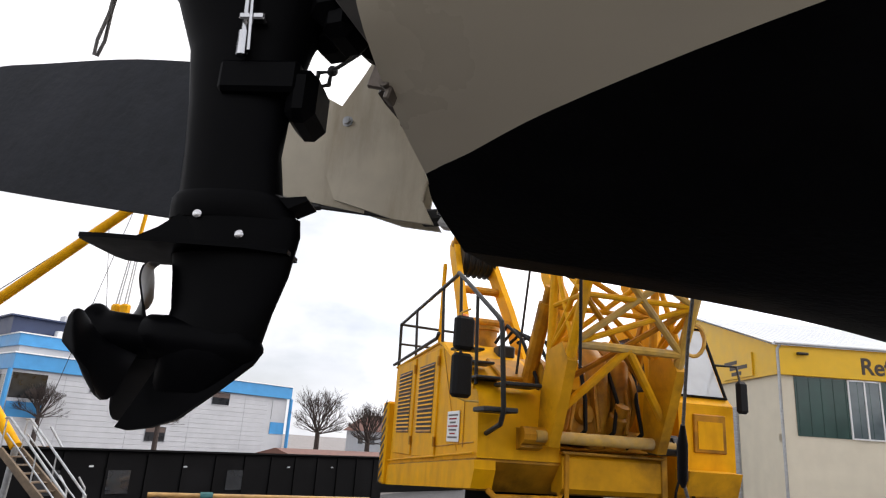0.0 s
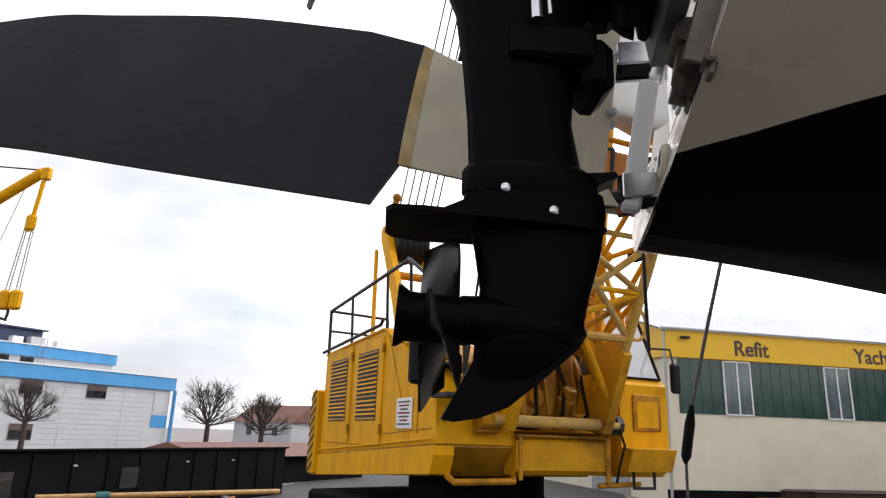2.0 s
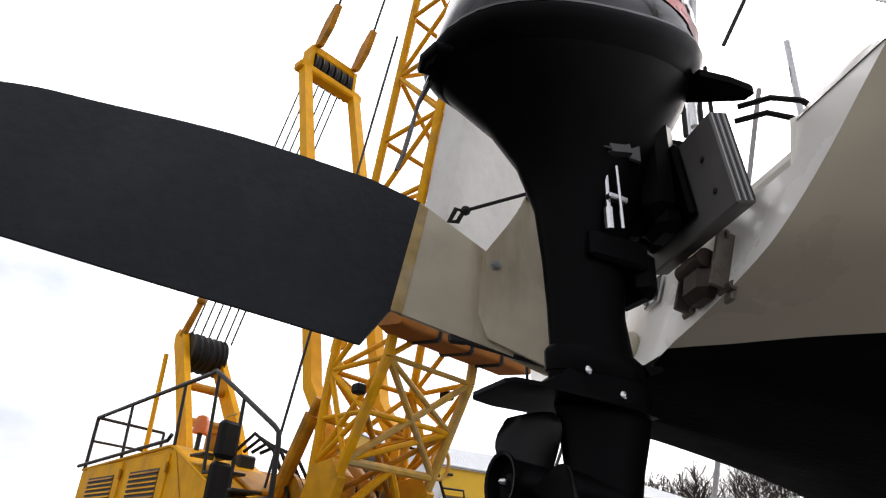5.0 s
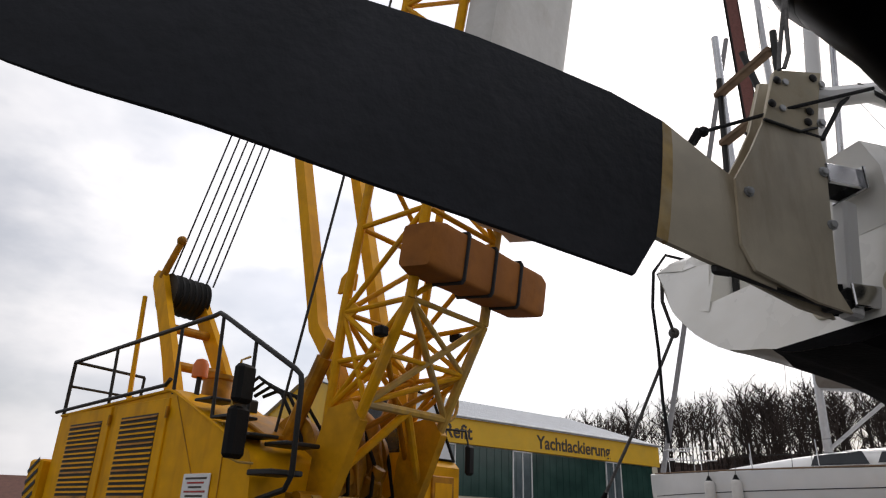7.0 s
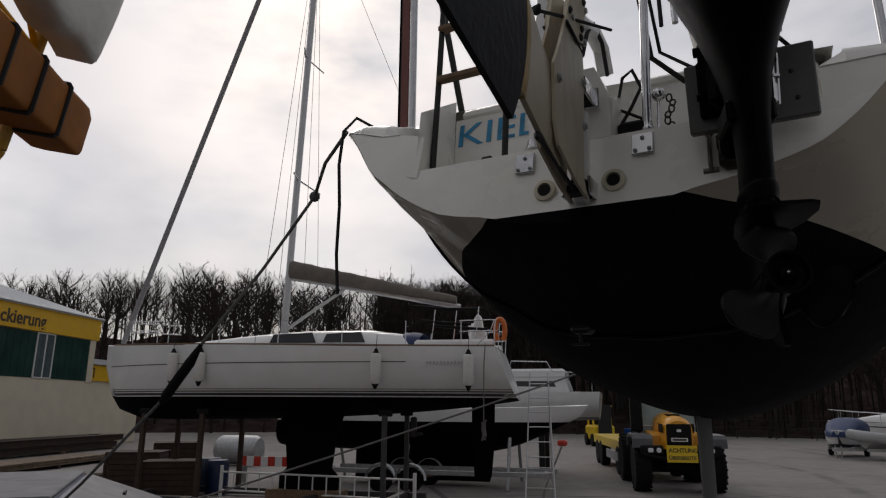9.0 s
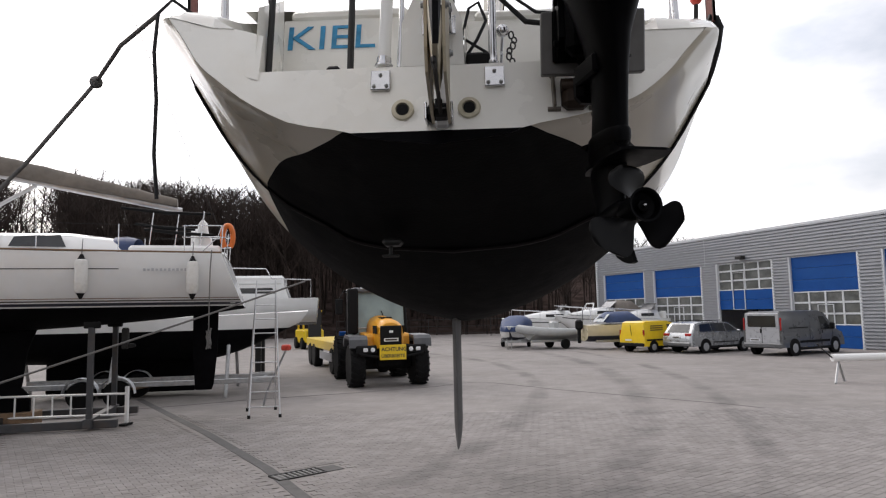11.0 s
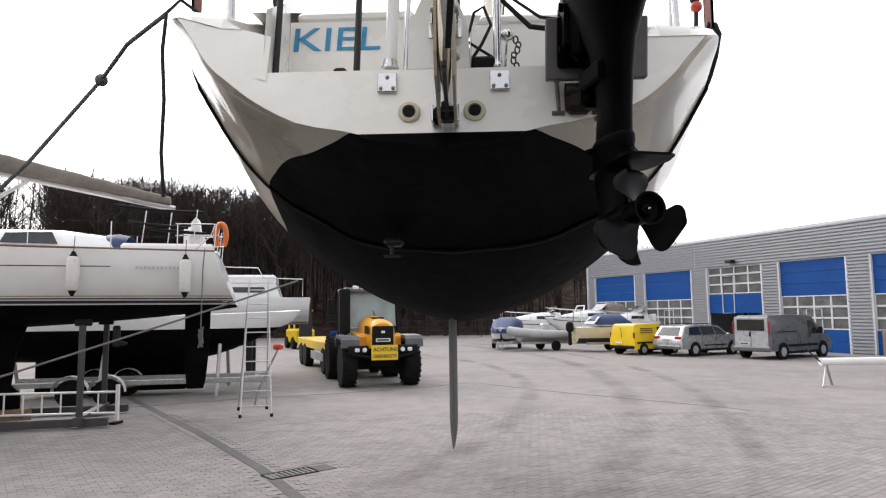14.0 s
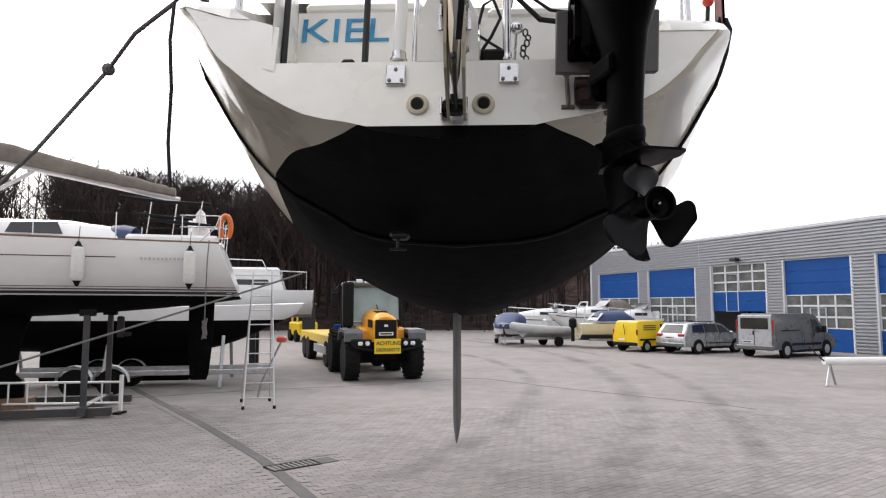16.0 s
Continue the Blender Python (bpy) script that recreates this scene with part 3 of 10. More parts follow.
for x0, x1, depth, top in ((-0.715, -0.135, 0.42, 3.555), (0.11, 0.78, 0.42, 3.52)):
    yl = 0.29 * (LEDGE - 2.92)
    b.add([(x0, yl, LEDGE), (x1, yl, LEDGE), (x1 - 0.01, depth - 0.018, LEDGE + 0.02), (x0 + 0.012, depth - 0.018, LEDGE + 0.02)], [(0, 1, 2, 3)])
    b.add([(x0 + 0.012, depth - 0.018, LEDGE + 0.02), (x1 - 0.01, depth - 0.018, LEDGE + 0.02), (x1 - 0.01, depth + 0.019, top), (x0 + 0.012, depth + 0.019, top)], [(0, 1, 2, 3)])
    b.add([(x0, yl, LEDGE), (x0 + 0.012, depth - 0.018, LEDGE + 0.02), (x0 + 0.012, depth + 0.019, top + (0.10 if x0 < 0 else 0.0)), (x0, 0.12, 3.47 if x0 < 0 else 3.34)], [(0, 1, 2, 3)])
    b.add([(x1, yl, LEDGE), (x1 - 0.01, depth - 0.018, LEDGE + 0.02), (x1 - 0.01, depth + 0.019, top), (x1, 0.10, 3.31)], [(0, 1, 2, 3)])
    b.box(((x0 + x1) / 2 + 0.02, depth + 0.053, top + 0.02), (x1 - x0 - 0.05, 0.09, 0.05), ch=0.015)
b.prism([(-0.135, LEDGE), (0.11, LEDGE), (0.105, 3.36), (0.06, 3.47), (-0.08, 3.47), (-0.13, 3.36)], 0.075, 0.50, axis="y")
part("recess_lining", b, GELCOAT, yacht, "cream recess lining", smooth=40)
b = Mesh()
zs = [2.842 + (2.905 - 2.842) * i / 10 for i in range(11)]
b.loft([[(x * transom_row(z)[0] * 0.998, transom_row(z)[1] - 0.002, z) for x in (-1, -0.5, 0, 0.5, 1)] for z in zs], caps=False, ring_closed=False)
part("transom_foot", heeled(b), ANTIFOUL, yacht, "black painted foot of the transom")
def swell(y):
    """A quarter round from the stern's edge forward."""
    u = 1 - min(1.0, y / 0.2)
    return math.sqrt(max(0.0, 1 - u * u))


b = Mesh()
for side in (-1, 1):
    rings = []
    for y in YS:
        x, yy, z = gunwale(y)
        k = skew(y)
        f = swell(y)
        rings.append([(side * x + k, yy, z), (side * (x - 0.02) + k, yy, z + 0.025 * f), (side * (x - 0.07) + k, yy, z + 0.04 * f), (side * max(0, x - 0.16) + k, yy, z + 0.045 * f), (k, yy, station(y, 0.0)[2] + 0.10)])
    b.loft([r for r, y in zip(rings, YS) if y >= 0.6], caps=False, ring_closed=False)
    b.loft([[r[0], r[1], r[2], (side * 0.98, r[3][1], r[0][2] + swell(y) * (max(r[3][2], 3.385) - r[0][2])), (side * 0.86, r[3][1], r[0][2] + swell(y) * (max(r[3][2], 3.405) - r[0][2])), (side * (0.84 - 0.06 * (1 - swell(y))), r[3][1], r[3][2] - 0.14 * swell(y))] for r, y in zip(rings, YS) if y <= 0.6], caps=False, ring_closed=False)
b.add([(-0.86, 0.47, 3.55), (0.86, 0.47, 3.55), (0.86, 0.72, 3.58), (-0.86, 0.72, 3.58)], [(0, 1, 2, 3)])
part("deck", heeled(b), GELCOAT, yacht, "cream deck with rounded gunwales", smooth=50)
# fin keel, thin seen from astern, lowered
b = Mesh()
rings = []
for i in range(13):
    u = i / 12
    z = 2.30 - 1.16 * u
    c, yy = 0.78 - 0.22 * u, 2.85 + 0.12 * u
    th = 0.034 if i < 11 else (0.028 if i < 12 else 0.012)
    rings.append([(-0.055 + s * th * math.sin(math.pi * min(1, max(0.02, q))) ** 0.6, yy + c * q, z) for s, q in [(1, j / 8) for j in range(9)] + [(-1, 1 - j / 8) for j in range(1, 8)]])
b.loft(rings)
part("keel", b, mat("grey_primed_iron", (0.055, 0.056, 0.057), 0.6, var=0.25, scale=8, dirt=(0.12, 0.11, 0.10), dscale=5, damt=0.4), yacht, "slim grey lowered keel fin")
for s in (-1, 1):
    b = Mesh()
    b.lathe([(0.028, 0), (0.040, 0.004), (0.043, 0.014), (0.039, 0.022), (0.026, 0.025), (0.022, 0.010)], (0.125 * s, 0.025, 2.991), (0, -1, 0.1), n=24)
    o = part("drain_outlet", b, mat("cream_plastic", (0.6, 0.55, 0.42), 0.45, var=0.1), yacht, "round cream drain fitting")
    b = Mesh()
    b.lathe([(0.001, 0.0), (0.0215, 0.0), (0.0215, 0.010), (0.001, 0.010)], (0.125 * s, 0.012, 2.991), (0, -1, 0.1), n=20)
    part("bore", b, BLACKRUBBER, o)
for x in (-0.213, 0.223):
    b = Mesh()
    b.box((x, 0.048, 3.122), (0.075, 0.012, 0.088), ch=0.003, rx=-16)
    o = part("mounting_plate", b, STEEL, yacht, "polished steel plate with three bolts")
    for dx, dz in ((0, 0.022), (-0.024, -0.026), (0.024, -0.026)):
        b = Mesh()
        b.lathe([(0.0075, 0), (0.0075, 0.004), (0.004, 0.008), (0.001, 0.009)], (x + dx, 0.041 + dz * 0.29, 3.122 + dz), (0, -1, 0.29), n=10)
        part("bolt", b, DULLSTEEL, o)
letters("port_lettering", "KIEL", 0.162, pose(-0.70, 0.420, 3.412, 90 - 6, 0, 0), LETTERBLUE, yacht, depth=0.002, shear=0.04, squeeze=1.34, label="blue painted home port lettering")
b = Mesh()
b.box((-0.30, 1.02, 2.60), (0.10, 0.12, 0.04), ch=0.015)
b.tube((-0.31, 1.02, 2.60), (-0.31, 1.01, 2.535), 0.010)
b.box((-0.31, 1.01, 2.53), (0.09, 0.03, 0.014), ch=0.005)
part("log_fitting", b, DARKMETAL, yacht, "small dark through-hull fitting")
# boarding ladder folded up on the transom ledge
lad = thing("boarding_ladder", "folded boarding ladder with dark posts and wooden rungs", "ladder")
b = Mesh().path([(-0.70, 0.20, 3.20), (-0.685, 0.22, 3.6), (-0.665, 0.25, 4.25)], 0.014)
part("rail", b, DARKMETAL, lad)
b = Mesh().path([(-0.36, 0.20, 3.20), (-0.35, 0.22, 3.6), (-0.33, 0.25, 4.25)], 0.014)
part("rail", b, DARKMETAL, lad)
for z in (3.66, 3.92, 4.17):
    part("rung", Mesh().box((-0.515, 0.215 + (z - 3.6) * 0.046, z), (0.34, 0.045, 0.028), ch=0.006), WOOD, lad, "worn wooden rung")
for x, z in ((-0.755, 3.25), (-0.42, 3.208)):
    part("foot", Mesh().box((x, 0.17, z), (0.055, 0.05, 0.04), ch=0.01), BLACKRUBBER, lad, "black rubber foot")


def post(base, top, r, material, label, name="stanchion"):
    o = thing(name, label, "stanchion")
    part("tube", Mesh().tube(base, top, r, n=14), material, o)
    part("socket", Mesh().lathe([(r * 1.4, 0), (r * 1.4, 0.010), (r * 1.18, 0.016), (r * 1.12, 0.04)], base, Vector(top) - Vector(base), n=14), STEEL, o)
    return o


post((-0.215, 0.16, 3.215), (-0.165, 0.33, 4.6), 0.026, WHITEPAINT, "white painted tube standing on the transom plate")
post((-0.155, 0.19, 3.215), (-0.115, 0.36, 4.5), 0.011, STEEL, "thin polished steel tube beside the rudder")
post((0.222, 0.17, 3.215), (0.235, 0.34, 4.6), 0.017, STEEL, "polished steel tube on the starboard plate")
post((-1.02, 0.55, 3.42), (-1.06, 0.62, 4.9), 0.02, STEEL, "polished steel pushpit leg")
post((-0.86, 0.95, 3.48), (-1.02, 0.75, 4.8), 0.018, DARKMETAL, "dark slanting pushpit brace")
post((1.0, 0.33, 3.40), (1.0, 0.50, 4.6), 0.015, STEEL, "polished steel pushpit leg")
post((1.10, 0.75, 3.44), (1.16, 0.80, 5.0), 0.012, STEEL, "polished steel pushpit leg")
b = Mesh().path([(0.06, 0.16, 3.22), (0.2, 0.30, 3.22), (0.215, 0.28, 3.30), (0.10, 0.24, 3.36), (0.13, 0.23, 3.48), (0.17, 0.22, 3.50), (0.20, 0.22, 3.42), (0.16, 0.2, 3.33), (0.12, 0.2, 3.27)], 0.007)
single("loose_cable", b, BLACKROPE, "tangled black cable hanging in the transom recess", "cable")
b = Mesh().box((0.165, 0.19, 3.235), (0.10, 0.07, 0.062), ch=0.012)
single("junction_box", b, BLACKRUBBER, "small dark junction box on the transom ledge", "box")
b = Mesh()
for k in range(7):
    c = Vector((0.30 + 0.012 * math.sin(k * 1.3), 0.21, 3.35 - 0.022 * k))
    b.path([c + Vector((0.010 * math.cos(a), 0.008 * math.sin(a) * (k % 2), 0.016 * math.sin(a))) for a in [i * math.pi / 4 for i in range(8)]], 0.0035, n=6, closed=True)
single("chain", b, DARKMETAL, "short dark chain lying on the transom ledge", "chain")
b = Mesh()
b.sphere((0.265, 0.20, 3.365), 0.026)
b.tube((0.265, 0.20, 3.36), (0.255, 0.20, 3.22), 0.006)
single("block_pulley", b, STEEL, "small steel rope block on the transom ledge", "pulley")
b = Mesh().path([(0.19, 0.30, 3.95), (0.24, 0.25, 3.55), (0.36, 0.2, 3.40), (0.47, 0.08, 3.33), (0.52, 0.02, 3.36)], 0.011)
single("fuel_hose", b, BLACKRUBBER, "black fuel hose leading to the outboard motor", "hose")
b = Mesh().path([(0.22, 0.32, 4.0), (0.27, 0.28, 3.58), (0.4, 0.18, 3.43), (0.49, 0.06, 3.36)], 0.007)
single("control_cable", b, BLACKRUBBER, "black control cable leading to the outboard motor", "cable")

# ---- rudder, swung up astern ----
rudder = thing("rudder", "lifted transom-hung rudder with a black blade and stained cream head", "rudder", at=(0.026, 0, 0))
TOP = [(-2.24, 3.41), (-2.16, 3.505), (-2.05, 3.54), (-1.76, 3.568), (-1.55, 3.557), (-1.16, 3.528), (-0.76, 3.458), (-0.60, 3.405)]
BOT = [(-2.24, 3.40), (-2.20, 3.22), (-2.05, 3.165), (-1.76, 3.125), (-1.39, 3.055), (-0.95, 2.975), (-0.735, 2.935), (-0.66, 3.045)]


def slab(top, bot, th, taper):
    """A foil-shaped slab between an upper and a lower edge, bent sideways and down aft to fit the camera's view."""
    rings = []
    for i, ((yt, zt), (yb, zb)) in enumerate(zip(top, bot)):
        ring = []
        for s in (1, -1):
            for j in range(7):
                u = j / 6 if s > 0 else 1 - j / 6
                h = th * taper[i] * math.sin(math.pi * (0.04 + 0.92 * u)) ** 0.45
                y, z = yt + (yb - yt) * u, zt + (zb - zt) * u
                ring.append((s * h - 0.068 * min(0.0, y + 0.42), y, z + 0.016 * min(0.0, y + 0.66)))
        rings.append(ring)
    return Mesh().loft(rings)


def flowing(tab, k=5):
    """A smooth curve through the points, all but the last."""
    p = [Vector(q) for q in tab[:-1]]
    out = []
    for i in range(len(p) - 1):
        a, b0, c, d = p[max(0, i - 1)], p[i], p[i + 1], p[min(len(p) - 1, i + 2)]
        for j in range(k):
            t = j / k
            out.append(tuple(0.5 * (2 * b0 + (c - a) * t + (2 * a - 5 * b0 + 4 * c - d) * t * t + (3 * b0 - a - 3 * c + d) * t ** 3)))
    return out + [tuple(p[-1]), tab[-1]]


FT, FB = flowing(TOP), flowing(BOT)
part("blade", slab(FT, FB, 0.020, [min(1.0, 0.25 + 0.05 * i) for i in range(len(FT))]), RUDDERBLACK, rudder, "matt black antifouled blade", smooth=50)
part("blade_root", slab([(-0.60, 3.405), (-0.45, 3.315), (-0.30, 3.22)], [(-0.66, 3.045), (-0.48, 3.0), (-0.30, 2.955)], 0.0205, [1, 1, 1]), RUDDERCREAM, rudder, "cream painted blade root with rust stains", smooth=50)
for s in (-1, 1):
    b = Mesh().prism([(-0.40, 3.255), (-0.33, 3.36), (-0.27, 3.465), (-0.20, 3.655), (-0.025, 3.685), (-0.075, 3.47), (-0.07, 3.38), (-0.125, 2.97), (-0.09, 2.905), (-0.20, 2.925), (-0.38, 2.99), (-0.412, 3.06)], s * 0.024, s * 0.034, axis="x")
    part("cheek_plate", b, RUDDERCREAM, rudder, "stained cream cheek plate", smooth=20)
    for y, z in ((-0.364, 3.219), (-0.10, 3.16), (-0.09, 3.33), (-0.17, 3.62), (-0.03, 3.645), (-0.20, 3.52), (-0.06, 3.50)):
        b = Mesh().lathe([(0.016, 0), (0.016, 0.004), (0.011, 0.005), (0.011, 0.012), (0.004, 0.013)], (s * 0.034, y, z), (s, 0, 0), n=8)
        part("bolt", b, DULLSTEEL, rudder)
for s in (-1, 1):
    part("head_plate", Mesh().prism([(-0.270, 3.47), (-0.198, 3.66), (-0.022, 3.69), (-0.085, 3.48), (-0.15, 3.455)], s * 0.0345, s * 0.040, axis="x"), mat("yellowed_cream_paint", (0.50, 0.43, 0.29), 0.5, var=0.25, scale=14, dirt=(0.22, 0.16, 0.09), dscale=7, damt=0.7) if s < 0 else bpy.data.materials["yellowed_cream_paint"], rudder, "yellowed bolted head plate", smooth=20)
    part("head_edge", Mesh().path([(s * 0.040, -0.272, 3.468), (s * 0.040, -0.15, 3.452), (s * 0.040, -0.084, 3.478)], 0.005, n=6), DARKMETAL, rudder)
    for y, z in ((-0.20, 3.62), (-0.06, 3.66), (-0.235, 3.53), (-0.10, 3.53), (-0.115, 3.49)):
        part("bolt", Mesh().lathe([(0.013, 0), (0.013, 0.006), (0.004, 0.011)], (s * 0.040, y, z), (s, 0, 0), n=8), DARKMETAL, rudder)
part("root_stain", slab([(-0.603, 3.403), (-0.575, 3.387)], [(-0.661, 3.047), (-0.628, 3.036)], 0.0222, [1, 1]), mat("rusty_yellow_stain", (0.42, 0.29, 0.11), 0.6, var=0.35, scale=12, dirt=(0.55, 0.48, 0.34), dscale=5, damt=0.7), rudder, "yellow-brown stained edge", smooth=50)
part("tiller", Mesh().path([(0.0, -0.10, 3.62), (0.0, 0.02, 3.635), (0.0, 0.22, 3.70), (0.0, 0.34, 3.69), (0.0, 0.40, 3.60)], 0.034, n=10), WHITEPAINT, rudder, "white painted bent tiller tube")
part("tiller_line", Mesh().path([(0.03, -0.24, 3.50), (0.03, -0.16, 3.46), (0.03, -0.06, 3.45), (0.02, 0.05, 3.60), (0.02, 0.15, 3.70), (0.03, 0.24, 3.66), (0.04, 0.26, 3.52)], 0.008, n=6), BLACKROPE, rudder, "dark control line")
part("rudder_stock", Mesh().box((0, -0.03, 3.08), (0.05, 0.05, 0.36), ch=0.008, rx=-10), WHITEPAINT, rudder, "white rudder stock")
for z in (2.96, 3.33):
    b = Mesh()
    b.box((-0.058, -0.01, z), (0.010, 0.14, 0.065), ch=0.003)
    b.box((0.036, -0.01, z), (0.010, 0.14, 0.065), ch=0.003)
    b.box((-0.011, 0.045, z), (0.13, 0.012, 0.075), ch=0.003)
    g = part("gudgeon", b, STEEL, rudder, "polished steel gudgeon")
    b = Mesh().box((-0.011, -0.035, z), (0.082, 0.10, 0.05), ch=0.01)
    b.tube((-0.011, -0.075, z - 0.04), (-0.011, -0.075, z + 0.04), 0.014)
    part("pintle_block", b, BLACKRUBBER, g, "black bearing block")
b = Mesh()
b.box((0, -0.095, 2.935), (0.05, 0.09, 0.035), ch=0.008)
b.tube((0, -0.14, 2.93), (0, -0.44, 2.985), 0.007)
b.box((0, -0.46, 2.99), (0.018, 0.06, 0.03), ch=0.008)
part("downhaul_shackle", b, DARKMETAL, rudder, "dark shackle and line under the head")
b = Mesh()
b.path([(0.0, -0.505, 3.365), (0.02, -0.49, 3.40), (0.0, -0.46, 3.41), (-0.02, -0.475, 3.38)], 0.008, closed=True)
b.path([(0.0, -0.47, 3.405), (0.03, -0.2, 3.52), (0.1, 0.1, 3.62)], 0.006)
b.sphere((0, -0.455, 3.412), 0.016)
part("uphaul_line", b, BLACKROPE, rudder, "black knotted line to an eye on the blade")

# ---- outboard motor ----
motor = thing("outboard_motor", "black four-stroke outboard motor with red and white decals", "outboard motor", at=(0.549, -0.196, 0), rz=15)


def ring_oval(y0, y1, hw, z, tilt=0.0, p=2.4, n=28, zshift=None):
    """A superellipse ring between y0 and y1, hw half wide, at height z."""
    out = []
    for i in range(n):
        a = 2 * math.pi * i / n
        c, s = math.cos(a), math.sin(a)
        u = math.copysign(abs(c) ** (2 / p), c)
        w = math.copysign(abs(s) ** (2 / p), s)
        y = (y0 + y1) / 2 + (y1 - y0) / 2 * u
        out.append((hw * w, y, z + tilt * (y - (y0 + y1) / 2)))
    return out


COWL = [(-0.485, 0.235, 0.200, 3.530, 0.26, 2.5), (-0.472, 0.238, 0.206, 3.60, 0.20, 2.6), (-0.446, 0.228, 0.200, 3.69, 0.12, 2.7), (-0.41, 0.205, 0.180, 3.765, 0.07, 2.8), (-0.345, 0.14, 0.145, 3.812, 0.03, 2.7), (-0.24, 0.03, 0.08, 3.826, 0.0, 2.5)]
b = Mesh().loft([ring_oval(y0, y1, hw, z, tilt, p, 40) for y0, y1, hw, z, tilt, p in [(-0.47, 0.22, 0.185, 3.505, 0.26, 2.5)] + COWL])
part("cowl", b, COWLBLACK, motor, "glossy black engine cowl", smooth=50)
b = Mesh().loft([ring_oval(-0.455, 0.20, 0.18, 3.452, 0.22), ring_oval(-0.485, 0.235, 0.205, 3.49, 0.25), ring_oval(-0.502, 0.248, 0.214, 3.515, 0.26), ring_oval(-0.502, 0.248, 0.214, 3.528, 0.26), ring_oval(-0.488, 0.238, 0.203, 3.536, 0.26)])
part("lower_cowl", b, MOTORBLACK, motor, "matt black lower cowl", smooth=50)
b = Mesh().loft([ring_oval(-0.44, 0.21, 0.19, 3.528, 0.26, 2.5, 36), ring_oval(-0.492, 0.242, 0.2075, 3.537, 0.26, 2.5, 36), ring_oval(-0.491, 0.241, 0.2065, 3.545, 0.26, 2.5, 36), ring_oval(-0.44, 0.21, 0.19, 3.548, 0.26, 2.5, 36)])
part("cowl_trim", b, mat("dark_grey_trim", (0.022, 0.022, 0.024), 0.4, var=0.1, scale=20), motor, "thin dark grey trim strip", smooth=50)
b = Mesh().path([(0.04, -0.47, 3.40), (0.035, -0.505, 3.392), (0, -0.513, 3.39), (-0.035, -0.505, 3.392), (-0.04, -0.47, 3.40)], 0.014, n=10)
part("tilt_grip", b, MOTORBLACK, motor, "black tilt grip")
b = Mesh().loft([ring_oval(-0.200, 0.0, 0.040, 2.78, 0, 2.2), ring_oval(-0.205, -0.018, 0.040, 2.88, 0, 2.2), ring_oval(-0.215, -0.012, 0.045, 2.98, 0, 2.1), ring_oval(-0.232, 0.015, 0.060, 3.10, 0.02, 2.0), ring_oval(-0.275, 0.065, 0.09, 3.22, 0.06, 2.1), ring_oval(-0.345, 0.12, 0.125, 3.325, 0.12, 2.2), ring_oval(-0.41, 0.175, 0.16, 3.40, 0.18, 2.3), ring_oval(-0.457, 0.202, 0.181, 3.455, 0.22)])
part("midsection", b, MOTORBLACK, motor, "satin black drive shaft housing", smooth=50)
b = Mesh().loft([ring_oval(-0.212, 0.03, 0.040, 2.745, 0, 2.2), ring_oval(-0.212, 0.025, 0.046, 2.765, 0, 2.2), ring_oval(-0.212, 0.02, 0.046, 2.785, 0, 2.2), ring_oval(-0.205, 0.005, 0.042, 2.795, 0, 2.2)])
part("joint_flange", b, MOTORBLACK, motor)
b = Mesh().loft([ring_oval(-0.19, 0.0, 0.012, 2.365, 0, 2.0), ring_oval(-0.19, -0.09, 0.010, 2.435, 0, 2.0), ring_oval(-0.185, -0.030, 0.034, 2.485, 0, 2.0), ring_oval(-0.185, -0.006, 0.040, 2.520, 0, 2.0), ring_oval(-0.178, 0.008, 0.030, 2.578, 0, 1.8), ring_oval(-0.188, 0.028, 0.034, 2.645, 0, 1.8), ring_oval(-0.205, 0.040, 0.036, 2.72, 0, 2.0), ring_oval(-0.21, 0.036, 0.040, 2.752, 0, 2.0)][1:])
part("gear_housing", b, MOTORBLACK, motor, "black gear housing", smooth=50)
b = Mesh()
b.lathe([(0.004, 0.02), (0.022, 0.008), (0.036, -0.02), (0.041, -0.07), (0.041, -0.15), (0.038, -0.19), (0.03, -0.20)], (0, -0.02, 2.516), (0, 1, -0.07), n=22)
part("torpedo", b, MOTORBLACK, motor)
b = Mesh().prism([(0.0, 2.512), (-0.015, 2.488), (-0.07, 2.440), (-0.13, 2.392), (-0.175, 2.374), (-0.215, 2.367), (-0.236, 2.371), (-0.215, 2.408), (-0.172, 2.492)], -0.007, 0.007, axis="x")
part("skeg", b, MOTORBLACK, motor, "worn black skeg", smooth=20)
b = Mesh()
b.loft([[(s * w, y, z) for s, z in ((1, 2.681 + k), (1, 2.689 + k), (-1, 2.689 + k), (-1, 2.681 + k))] for y, w, k in ((0.03, 0.03, 0), (-0.04, 0.058, 0), (-0.18, 0.082, -0.002), (-0.28, 0.088, 0.0), (-0.328, 0.078, 0.003), (-0.338, 0.058, 0.004))])
b.prism([(-0.12, 2.687), (-0.175, 2.752), (-0.215, 2.722), (-0.26, 2.700), (-0.30, 2.688)], -0.030, 0.030, axis="x")
part("anti_ventilation_plate", b, MOTORBLACK, motor, "flat black anti-ventilation plate", smooth=20)
prop = part("propeller", Mesh().lathe([(0.032, -0.175), (0.038, -0.20), (0.040, -0.28), (0.041, -0.295), (0.050, -0.308), (0.051, -0.314), (0.044, -0.312), (0.038, -0.29), (0.018, -0.28), (0.016, -0.295), (0.006, -0.298)], (0, 0, 2.512), (0, 1, -0.06), n=26), MOTORBLACK, motor, "black three-bladed propeller")
PROPBLACK = mat("worn_black_propeller", (0.0035, 0.0035, 0.0042), 0.4, var=0.2, scale=20, spec=0.16)
